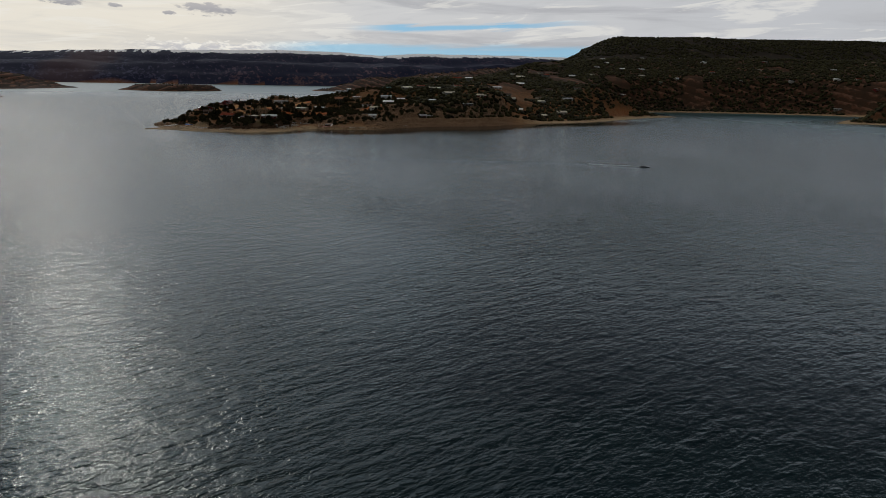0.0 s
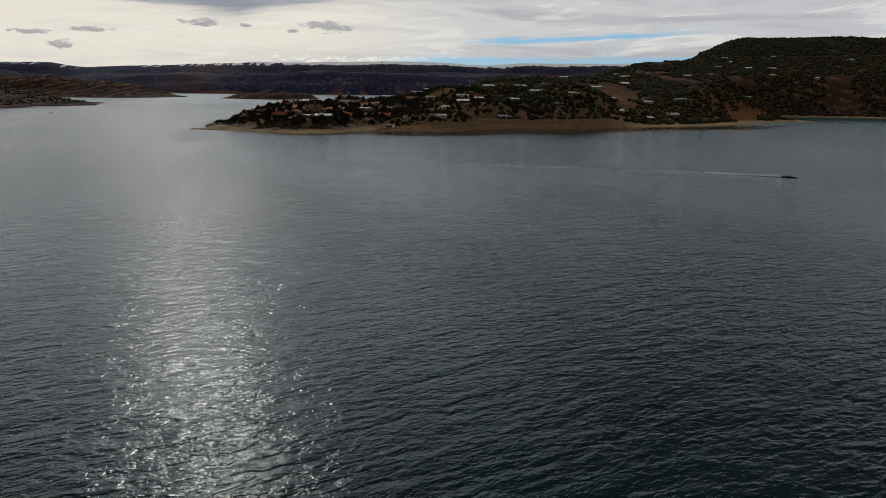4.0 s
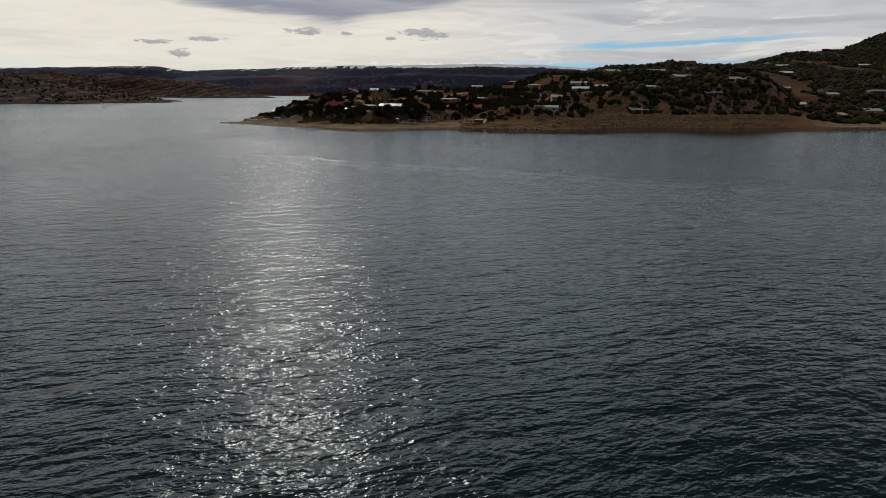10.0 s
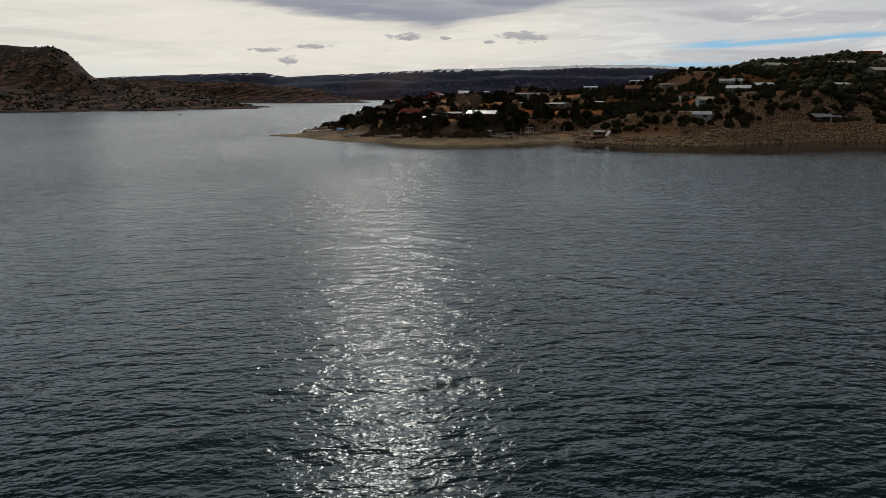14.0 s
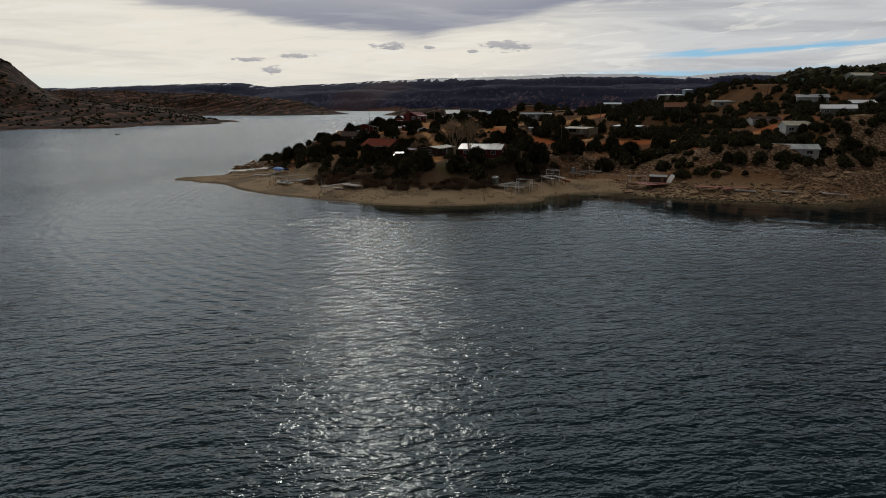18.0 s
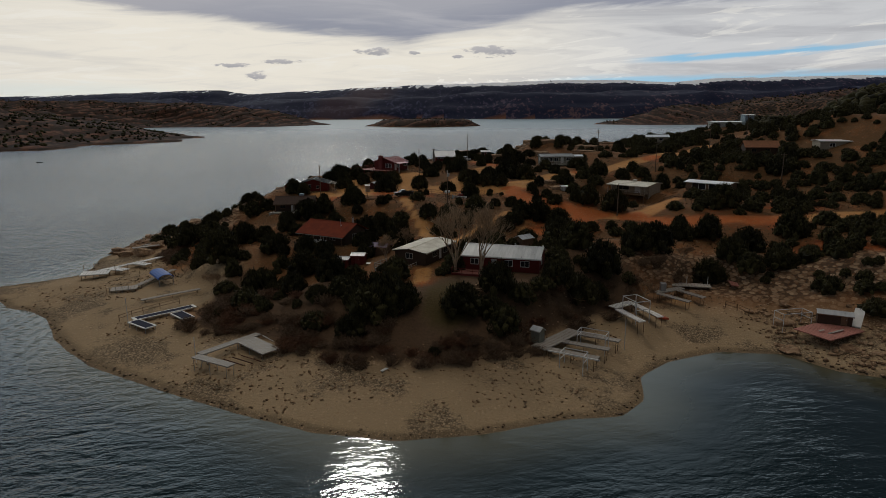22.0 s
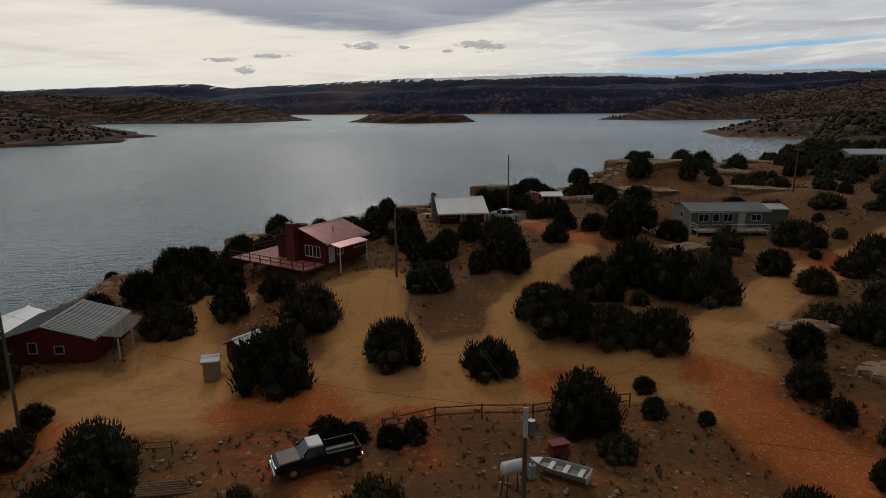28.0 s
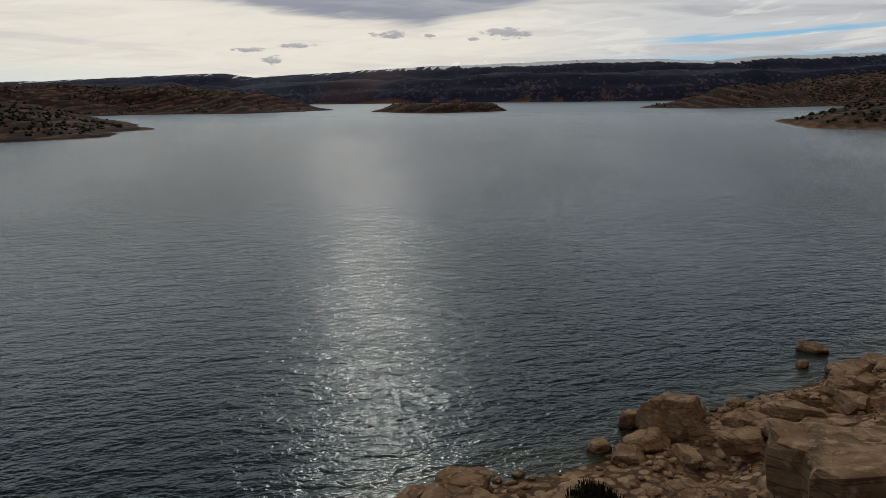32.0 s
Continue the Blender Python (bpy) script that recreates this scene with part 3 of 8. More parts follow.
def land(x, y):
    """Height of the ground, and what lies on it, at arrays of places."""
    x, y = np.asarray(x, float), np.asarray(y, float)
    d = inside_by(SOUTH + EAST + NORTH, x, y) + rough(x, y, 14, 3, 5) * 3.0 * ease(np.hypot(x - 20, y - 28), 30, 110)
    weight, top = np.zeros(x.shape), np.zeros(x.shape)
    for cx, cy, h in RISES:
        k = 1.0 / (((x - cx) ** 2 + (y - cy) ** 2) / 400.0 + 0.12) ** 2
        weight, top = weight + k, top + k * h
    top = top / weight
    # the mainland: long wooded slopes up to a flat-topped hill
    slope = np.clip(52 + 0.085 * (x - 270), 12, 98)
    main = slope * (1 - 0.75 * ease(y - 0.45 * (x - 300), 420, 760)) + rough(x, y, 160, 5, 3) * 12
    inland = y + 0.10 * (x - 1430)
    table = ease(x - 0.70 * (y - 1450), 1030, 1445) * (1 - ease(y, 1900, 2400))
    hill = (0.46 * np.clip((inland - 150) / 1200, 0, 1) + 0.54 * ease(inland, 760, 1460)) * (213 + 0.016 * np.clip(x - 1430, 0, 1500)) * (0.3 * ease(x, 420, 900) + 0.7 * table) * 0.975
    hill = hill + rough(x, y, 190, 5, 4) * 20 * ease(inland, 250, 700) * (1 - ease(inland, 1320, 1450))
    away = ease(np.hypot(x - 135, (y - 130) * 0.8), 230, 460)
    top = top * (1 - away) + main * away + rough(x, y, 26, 4, 2) * 3.0
    cliffy = ease(y + 0.35 * (x + 53), 80, 108) * (1 - ease(x, 270, 380))
    grade = 0.145 - 0.05 * (1 - ease(x, -30, 0))
    flat = np.clip(d, 0, 20) * grade
    beach = flat + (top - 20 * grade) * ease(d, 15, 35) * (top > 20 * grade)
    cliff = top * (0.16 * ease(d, -0.5, 3.0) + 0.20 * ease(d, 5, 9) + 0.26 * ease(d, 16, 22) + 0.38 * ease(d, 22, 33))
    cliff = cliff + rough(x, y, 9, 3, 8) * 2.4 * ease(d, 0, 5) * (1 - ease(d, 34, 48))
    bluff = top * (0.08 * ease(d, 0, 6) + 0.12 * ease(d, 8, 15) + 0.80 * ease(d, 21, 31)) + rough(x, y, 7, 3, 9) * 2.2 * ease(d, 1, 6) * (1 - ease(d, 27, 32))
    k = ease(x, -45, -22) * (1 - ease(x, 80, 120)) * ease(y, 168, 182)
    cliff = cliff * (1 - k) + bluff * k
    low = np.clip(d, 0, 30) * 0.12 + (top - 3.6) * (0.45 * ease(d, 22, 90) + 0.55 * np.clip((d - 24) / 230, 0, 1))
    soft = beach * (1 - ease(x, 205, 295)) + low * ease(x, 205, 295)
    h = soft * (1 - cliffy) + cliff * cliffy
    for cx, cy, r, z in PADS:
        k = (1 - ease(np.hypot(x - cx, y - cy), r, r * 1.6)) * ease(d, 6, 16)
        h = h * (1 - k) + z * k
    # tilted beds at the back of the lake
    def tilted(lean, seed):
        s = (x * math.cos(lean) + y * math.sin(lean)) / 62.0 + rough(x, y, 300, 3, seed) * 1.6
        return (s - np.floor(s)) ** 1.6
    back = ease(y, 1180, 1430)
    h = h + back * ease(d, 0, 240) * (22 + 18 * tilted(2.3, 11) + 22 * rough(x, y, 200, 4, 12) + 30 * ease(d, 150, 800) + 26 * ease(d, 90, 520) * ease(x, 420, 1300))
    point = ease(x, 290, 350) * (1 - ease(x, 560, 700)) * ease(y, 700, 780) * (1 - ease(y, 1080, 1180))
    h = h + point * ease(d, 14, 70) * (6 + 5 * rough(x, y, 60, 3, 46))
    wooded = np.maximum(point, ease(x, 380, 520)) * (1 - ease(y, 1900, 2400)) * np.maximum(point, ease(hill - h, -12, 6))
    h = np.maximum(h, hill * ease(d, 30, 160))
    h = np.where(d > 0, h, np.maximum(d * 0.11, -7.0))
    far = np.maximum(0.85 * ease(y + 0.2 * x, 300, 380), np.maximum(back, np.maximum(ease(y, 520, 700) * 0.7, ease(np.hypot(x - 100, y - 100), 420, 700) * 0.6)))
    # the far side to the west
    dw = inside_by(WEST, x, y) + rough(x, y, 60, 4, 21) * 22
    peak = 71 * ease(-x - 0.70 * (y - 817), 675, 800) * ease(y, 650, 830) * (1 - ease(y, 900, 1120))
    ridge = 20 + 22 * rough(x, y, 120, 5, 22) + (12 + 20 * ease(y, 1120, 1620)) * ease(dw, 60, 400) + 18 * tilted(2.2, 23) * ease(y, 900, 1250)
    hw = np.clip(dw, 0, 8) * 0.2 + np.maximum(ridge, 8) * ease(dw, 2, 150) + peak
    h = np.where(dw > 0, hw, h)
    # the island
    di = inside_by(ISLAND, x, y) + rough(x, y, 50, 3, 31) * 16
    h = np.where(di > 0, np.clip(di, 0, 30) * 0.5 + 3 * ease(di, 10, 60), h)
    # the mesa
    dm = inside_by(MESA, x, y) + rough(x, y, 240, 3, 41) * 60
    rim = 0.91 * np.interp(x, [-4600, -2800, -1900, -1640, -1480, -1100, -400, 450, 850, 1120, 1350, 2100, 4600], [150, 148, 176, 176, 150, 168, 200, 216, 214, 200, 220, 228, 236])
    wall = rim * (0.30 * ease(dm, 0, 70) + 0.24 * ease(dm, 90, 190) + 0.10 * np.clip((dm - 150) / 750, 0, 1) + 0.29 * ease(dm, 760, 970) + 0.12 * np.clip((dm - 940) / 150, 0, 1) - 0.06 * ease(dm, 1100, 1250))
    wall = wall + rough(x, y, 260, 5, 42) * 44 * ease(dm, 0, 150) * (1 - ease(dm, 700, 960)) + rough(x, y, 90, 3, 43) * 5
    h = np.where(dm > 0, np.maximum(wall, h), h)
    kinds = {
        "far": np.clip(np.maximum(far * (d > 0) * np.where(y < 420, ease(d, 13, 28), 1.0), np.maximum((dw > 0) * 1.0, (di > 0) * 1.0)), 0, 1),
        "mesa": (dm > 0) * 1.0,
        "wooded": np.maximum(wooded * ease(d, 13, 28) * (dm < 0), ease(peak, 4, 14) * (dw > 0)),
        "snow": (dm > 0) * ease(dm + rough(x, y, 120, 3, 44) * 26, 900, 1000) * (0.42 + 0.53 * ease(x, -700, 0)),
        "beach": np.maximum(1 - ease(d, 15, 26), np.maximum(1 - ease(np.hypot(x + 44, y - 54), 14, 24), 0.7 * (1 - ease(np.hypot(x - 66, y - 44), 9, 16)))) * (1 - cliffy) * (1 - back),
        "scrub": ease(d, 24, 50),
        "litter": ease(d, 15, 20) * (1 - ease(d, 32, 44)) * (1 - ease(y, 62, 80)) * ease(x, -34, -22) * (1 - ease(x, 52, 64)),
        "rubble": cliffy * (1 - ease(d, 30, 44)) * (1 - ease(y, 420, 560)),
        "d": d,
    }
    return h, kinds


def lines(lo, a, b, hi, fine, grow, most, far):
    """Grid lines: evenly fine from a to b, ever wider out to lo and hi."""
    out = list(np.arange(a, b, fine))
    for sign, edge, end in ((-1, a, lo), (1, out[-1], hi)):
        s, p = fine, edge
        while sign * (end - p) > 0:
            s = min(s * grow, most if abs(p) < 1950 or 3480 < p < 3920 else far)
            p = p + sign * s
            out.append(p)
    return np.array(sorted(out))


def sheet(name, gx, gy, z, mat, colours):
    nx, ny = len(gx), len(gy)
    X, Y = np.meshgrid(gx, gy)
    co = np.stack([X, Y, z], -1).reshape(-1, 3)
    i = (np.arange(ny - 1)[:, None] * nx + np.arange(nx - 1)).ravel()
    quads = np.stack([i, i + 1, i + nx + 1, i + nx], -1)
    me = bpy.data.meshes.new(name)
    me.vertices.add(len(co))
    me.vertices.foreach_set("co", co.ravel())
    me.loops.add(quads.size)
    me.loops.foreach_set("vertex_index", quads.ravel())
    me.polygons.add(len(quads))
    me.polygons.foreach_set("loop_start", np.arange(0, quads.size, 4))
    me.update(calc_edges=True)
    me.polygons.foreach_set("use_smooth", np.ones(len(quads), bool))
    for key, val in colours.items():
        at = me.attributes.new(key, "FLOAT", "POINT")
        at.data.foreach_set("value", np.asarray(val, np.float32).ravel())
    me.materials.append(mat)
    return new(name, me)


ROADS = [
    (3.0, [(125, 196), (104, 183), (78, 161), (57, 146), (45.3, 133.8), (37.3, 125.3), (33.5, 120), (33.5, 115.8), (35.5, 111), (38.5, 106.5), (44, 101.8), (50, 99.5), (58, 96), (66, 93.8), (79, 87.6), (93, 84.5), (120, 88), (150, 94)]),
    (2.8, [(51, 97), (53, 90), (50, 80), (44, 78), (38, 80)]),
    (3.2, [(66, 93.8), (74, 104), (80, 113)]),
    (5.6, [(34, 120), (25, 121.5), (17, 120.5), (9, 117), (2, 115.5), (-7, 113), (-14, 113), (-21, 114)]),
    (4.6, [(9, 117), (4, 123), (2, 130), (1.5, 137)]),
    (4.5, [(-8, 113), (-14, 120), (-17, 128), (-17, 134)]),
    (1.3, [(3.5, 101), (7, 91), (11, 83), (13, 74), (16, 67), (22, 63)]),
    (1.3, [(36, 95), (30, 87), (26, 79), (22, 66)]),
    (2.0, [(21, 165), (25, 161), (29, 156), (28, 149), (23, 143), (18, 133), (17, 124)]),
    (1.2, [(15.5, 44), (15.3, 37), (16, 30), (16.5, 24)]),
    (2.4, [(66, 50), (64, 42), (66, 33)]),
]
# patches of red earth: place and reach
REDS = [(35, 112, 7), (40, 105, 8), (47, 101, 8), (57, 97, 8), (66, 94, 8), (79, 88, 9), (93, 85, 10), (50, 84, 8), (42, 79, 7), (38, 108, 11), (52, 97, 13), (70, 92, 12), (90, 88, 14), (30, 156, 6), (25, 161, 6), (66, 42, 8), (-20, 106, 8), (0, 108, 8), (22, 118, 5), (48, 78, 8), (18, 33, 6), (10, 110, 6), (110, 100, 14), (60, 150, 8), (92, 168, 10), (20, 178, 8), (9, 178, 5), (14, 179, 6), (24, 184, 7), (150, 96, 16), (70, 60, 9), (44, 92, 9), (100, 60, 12)]


def near_line(pts, x, y):
    best = np.full(np.shape(x), 1e9)
    for (x0, y0), (x1, y1) in zip(pts, pts[1:]):
        dx, dy = x1 - x0, y1 - y0
        t = np.clip(((x - x0) * dx + (y - y0) * dy) / (dx * dx + dy * dy), 0, 1)
        best = np.minimum(best, np.hypot(x - x0 - t * dx, y - y0 - t * dy))
    return best


def build_ground():
    gx = lines(-4300, -125, 215, 4300, 1.5, 1.045, 15, 22)
    gy = lines(-300, -4, 330, 4550, 1.5, 1.045, 13, 40)
    X, Y = np.meshgrid(gx, gy)
    z, kinds = land(X, Y)
    road, track = np.zeros(X.shape), np.full(X.shape, 99.0)
    wob = rough(X, Y, 9, 3, 51) * 2.0
    for wide, pts in ROADS:
        gap = near_line(pts, X, Y)
        road = np.maximum(road, 1 - ease(gap + wob, wide * 0.7, wide * 1.35))
        track = np.minimum(track, gap)
    red = 0.35 * ease(rough(X, Y, 40, 4, 52), 0.0, 0.3)
    for cx, cy, r in REDS:
        red = np.maximum(red, 1 - ease(np.hypot(X - cx, Y - cy) + rough(X, Y, 8, 3, 53) * r * 0.9, r * 0.35, r * 1.15))
    red = red * (1 - 0.7 * kinds["beach"])
    sheet("ground", gx, gy, z, GROUND, {"road": road, "track": track, "red": red, "beach": kinds["beach"], "scrub": kinds["scrub"] * (1 - road), "lawn": 1 - ease(np.hypot((X - 20.6) / 4.6, (Y - 30.5) / 8.5) + rough(X, Y, 4, 3, 57) * 0.3, 0.75, 1.1),
                                       "litter": kinds["litter"], "rubble": kinds["rubble"], "far": kinds["far"], "wooded": kinds["wooded"], "mesa": kinds["mesa"], "snow": kinds["snow"]})
    gx = lines(-4300, -130, 215, 4300, 3.0, 1.06, 60, 120)
    gy = lines(-1400, -60, 330, 4500, 3.0, 1.06, 60, 120)
    X, Y = np.meshgrid(gx, gy)
    _, kinds = land(X, Y)
    d = kinds["d"]
    sheet("water", gx, gy, np.zeros(X.shape), WATER, {"shallow": ease(d, -11, 0.5) * (1 - 0.4 * ease(Y, 150, 200)), "lee": np.maximum(ease(d, -30, -7) * ease(X, -40, 10), ease(d, -80, -22) * ease(X, 46, 82)) * (1 - ease(Y, 60, 150)),
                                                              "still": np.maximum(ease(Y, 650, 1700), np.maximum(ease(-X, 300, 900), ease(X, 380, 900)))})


build_ground()
tagged(bpy.data.objects["ground"], "dry ochre and red desert ground with sandy beach and distant mesa", "ground", kind="structure")
tagged(bpy.data.objects["water"], "dark rippled lake water glittering under a cloudy sky", "water", kind="structure")

# ---------------------------------------------------------------- more materials
def plain(name, a, b=None, rough_=0.6, metal=0.0, scale=1.2, relief=0.15, spec=0.4, streak=None, size=0.02):
    """Two tones mixed by coarse and fine noise, with a little relief."""
    b = b or tuple(v * 0.72 for v in a)

    def fill(w, s):
        p = w.node("ShaderNodeTexCoord").outputs["Object"]
        if streak:
            p = w.scaled(p, streak)
        coarse, fine = w.noise(p, scale, 5, 0.6), w.noise(p, scale * 14, 4, 0.6)
        f = w.math("ADD", w.math("MULTIPLY", coarse, 0.75), w.math("MULTIPLY", fine, 0.35))
        rnd = w.node("ShaderNodeObjectInfo").outputs["Random"]
        f = w.math("ADD", f, w.math("MULTIPLY", w.math("SUBTRACT", rnd, 0.5), 0.22))
        w.put(s.inputs["Base Color"], w.mix(w.step(f, 0.3, 0.8), b, a))
        w.put(s.inputs["Roughness"], w.math("ADD", rough_ - 0.08, w.math("MULTIPLY", coarse, 0.16)))
        s.inputs["Metallic"].default_value = metal
        s.inputs["Specular IOR Level"].default_value = spec
        bump(w, s, fine, relief, size)

    return material(name, fill)


def boards(name, a, b, pitch, axis=0):
    """Painted siding: boards with dark joints."""
    def fill(w, s):
        p = w.node("ShaderNodeTexCoord").outputs["Object"]
        c = w.xyz(p)[axis]
        t = w.math("FRACT", w.math("DIVIDE", c, pitch))
        joint = w.step(t, 0.0, 0.1)
        coarse, fine = w.noise(p, 0.9, 5, 0.6), w.noise(w.scaled(p, (9, 9, 1.2)), 1.0, 4)
        base = w.mix(w.math("ADD", w.math("MULTIPLY", coarse, 0.6), w.math("MULTIPLY", fine, 0.4)), b, a)
        w.put(s.inputs["Base Color"], w.mix(joint, tuple(v * 0.45 for v in b), base))
        s.inputs["Roughness"].default_value = 0.75
        s.inputs["Specular IOR Level"].default_value = 0.25
        bump(w, s, w.math("ADD", joint, w.math("MULTIPLY", fine, 0.3)), 0.5, 0.02)

    return material(name, fill)


def glass_fill(w, s):
    p = w.node("ShaderNodeTexCoord").outputs["Object"]
    w.put(s.inputs["Base Color"], w.mix(w.noise(p, 1.5, 2), (0.012, 0.014, 0.017), (0.035, 0.038, 0.042)))
    s.inputs["Roughness"].default_value = 0.06
    s.inputs["IOR"].default_value = 1.5


def leaf_fill(dark, light):
    def fill(w, s):
        geo = w.node("ShaderNodeNewGeometry")
        isle, rnd = geo.outputs["Random Per Island"], w.node("ShaderNodeObjectInfo").outputs["Random"]
        n = w.noise(geo.outputs["Position"], 1.3, 4, 0.6)
        f = w.math("ADD", w.math("MULTIPLY", isle, 0.55), w.math("ADD", w.math("MULTIPLY", n, 0.5), w.math("MULTIPLY", w.math("SUBTRACT", rnd, 0.5), 0.3)))
        w.put(s.inputs["Base Color"], w.mix(w.step(f, 0.15, 0.95), dark, light))
        s.inputs["Roughness"].default_value = 0.85
        s.inputs["Specular IOR Level"].default_value = 0.15
    return fill


def rock_fill(w, s):
    p = place_of(w)
    big, mid, fine = w.noise(p, 0.35, 5, 0.6), w.noise(p, 1.6, 6, 0.65), w.noise(p, 9.0, 5, 0.65)
    c = w.mix(w.step(big, 0.35, 0.68), (0.37, 0.242, 0.145), (0.205, 0.118, 0.064))
    c = w.mix(w.math("MULTIPLY", w.step(mid, 0.5, 0.68), 0.75), c, (0.50, 0.365, 0.23))
    c = w.mix(w.math("MULTIPLY", w.step(w.noise(p, 0.8, 4, 0.7, 0.5), 0.56, 0.64), 0.6), c, (0.21, 0.10, 0.05))
    crack = w.node("ShaderNodeTexVoronoi", feature="DISTANCE_TO_EDGE", i_Scale=0.7, i_Vector=w.scaled(p, (0.4, 0.4, 2.2))).outputs["Distance"]
    split = w.step(w.math("ADD", crack, w.math("MULTIPLY", w.math("SUBTRACT", mid, 0.5), 0.25)), 0.0, 0.05)
    c = w.mix(w.math("MULTIPLY", w.math("SUBTRACT", 1.0, split), 0.55), c, (0.10, 0.07, 0.045))
    _, _, z = w.xyz(p)
    wet = w.math("SUBTRACT", 1.0, w.step(w.math("ADD", z, w.math("MULTIPLY", mid, 0.5)), 0.35, 0.75))
    c = w.mix(wet, c, (0.085, 0.06, 0.04))
    w.put(s.inputs["Base Color"], c)
    s.inputs["Roughness"].default_value = 0.9
    s.inputs["Specular IOR Level"].default_value = 0.2
    strata = w.noise(w.scaled(p, (0.35, 0.35, 5.0)), 1.0, 4, 0.6, 0.6)
    bump(w, s, w.math("ADD", w.math("ADD", w.math("MULTIPLY", mid, 0.7), w.math("MULTIPLY", strata, 0.5)), w.math("ADD", w.math("MULTIPLY", fine, 0.25), w.math("MULTIPLY", split, 0.3))), 0.8, 0.3)


GLASS = material("window_glass", glass_fill)
JUNIPER = material("juniper_leaves", leaf_fill((0.009, 0.0085, 0.0035), (0.056, 0.050, 0.018)))
SAGE = material("sage_leaves", leaf_fill((0.055, 0.037, 0.020), (0.20, 0.13, 0.07)))
TWIG = material("dry_twigs", leaf_fill((0.17, 0.11, 0.066), (0.40, 0.275, 0.17)))
BRUSH = material("dull_brush", leaf_fill((0.075, 0.047, 0.029), (0.22, 0.145, 0.09)))
PALE_TWIG = material("pale_twigs", leaf_fill((0.24, 0.165, 0.10), (0.52, 0.38, 0.25)))
RUSSET = material("russet_twigs", leaf_fill((0.075, 0.036, 0.020), (0.20, 0.10, 0.056)))
ROCK = material("sandstone", rock_fill)
BARK = plain("bark", (0.20, 0.15, 0.11), (0.09, 0.065, 0.05), 0.9, relief=0.6, scale=3)
PALE_BARK = plain("pale_bark", (0.46, 0.345, 0.23), (0.27, 0.19, 0.125), 0.9, relief=0.5, scale=2)
RED_WALL = boards("red_siding", (0.17, 0.022, 0.016), (0.10, 0.013, 0.010), 0.2)
RED_PAINT = plain("red_paint", (0.22, 0.03, 0.024), (0.12, 0.016, 0.013), 0.65)
PINK_ROOF = plain("faded_red_metal", (0.42, 0.15, 0.14), (0.30, 0.085, 0.08), 0.34, metal=0.35, scale=0.6, spec=0.5)
GREY_ROOF = plain("grey_tin_roof", (0.20, 0.21, 0.215), (0.14, 0.148, 0.15), 0.55, metal=0.0, scale=0.6, streak=(3, 0.5, 1))
WHITE_ROOF = plain("white_metal_roof", (0.93, 0.93, 0.92), (0.87, 0.87, 0.86), 0.32, scale=0.5, spec=0.4)
DULL_ROOF = plain("dull_grey_metal_roof", (0.66, 0.67, 0.66), (0.48, 0.49, 0.485), 0.30, metal=0.35, scale=0.6, streak=(3, 0.5, 1))
STAIN_ROOF = plain("stained_white_roof", (0.70, 0.66, 0.54), (0.40, 0.35, 0.25), 0.6, scale=0.45)
RUST_ROOF = plain("rust_red_roof", (0.22, 0.042, 0.016), (0.13, 0.025, 0.011), 0.92, scale=0.8, spec=0.1)
BROWN_ROOF = plain("dark_brown_shingles", (0.085, 0.055, 0.042), (0.045, 0.03, 0.024), 0.95, scale=2, spec=0.08)
ORANGE_ROOF = plain("orange_brown_roof", (0.30, 0.12, 0.05), (0.18, 0.07, 0.03), 0.8)
LOG_WALL = boards("dark_log_wall", (0.085, 0.05, 0.032), (0.045, 0.026, 0.018), 0.25, 2)
TAN_WALL = boards("tan_siding", (0.42, 0.36, 0.27), (0.31, 0.26, 0.19), 0.18, 2)
GREY_WALL = boards("grey_siding", (0.24, 0.23, 0.18), (0.17, 0.165, 0.13), 0.16, 2)
PALE_WALL = boards("pale_siding", (0.60, 0.58, 0.52), (0.45, 0.43, 0.38), 0.18, 2)
BLUE_WALL = boards("pale_blue_siding", (0.36, 0.43, 0.46), (0.28, 0.34, 0.37), 0.18, 2)
WHITE = plain("white_paint", (0.76, 0.75, 0.72), (0.60, 0.58, 0.54), 0.55)
CREAM = plain("cream_paint", (0.55, 0.50, 0.42), (0.40, 0.36, 0.30), 0.6)
GREY_WOOD = plain("weathered_planks", (0.40, 0.365, 0.32), (0.26, 0.235, 0.205), 0.85, scale=1.0, streak=(0.6, 7, 7), relief=0.4)
BROWN_WOOD = plain("brown_timber", (0.21, 0.125, 0.07), (0.12, 0.07, 0.04), 0.8, streak=(6, 6, 0.8), relief=0.4)
RED_WOOD = plain("faded_red_planks", (0.42, 0.17, 0.13), (0.29, 0.10, 0.075), 0.7, streak=(0.8, 6, 6), relief=0.3)
POLE_WOOD = plain("pole_timber", (0.19, 0.13, 0.085), (0.11, 0.075, 0.05), 0.85, streak=(5, 5, 0.4), relief=0.4)
CONCRETE = plain("concrete", (0.40, 0.385, 0.35), (0.28, 0.265, 0.24), 0.85)
STEEL = plain("galvanised_steel", (0.45, 0.46, 0.47), (0.32, 0.33, 0.34), 0.4, metal=0.8)
WHITE_STEEL = plain("white_enamelled_steel", (0.70, 0.70, 0.69), (0.52, 0.51, 0.50), 0.4)
RUST = plain("rusty_iron", (0.17, 0.07, 0.035), (0.07, 0.03, 0.018), 0.85, metal=0.2)
NAVY = plain("navy_carpet", (0.010, 0.014, 0.045), (0.006, 0.008, 0.024), 0.95, relief=0.4)
BLUE_CLOTH = plain("blue_tarpaulin", (0.02, 0.10, 0.42), (0.012, 0.06, 0.28), 0.5)
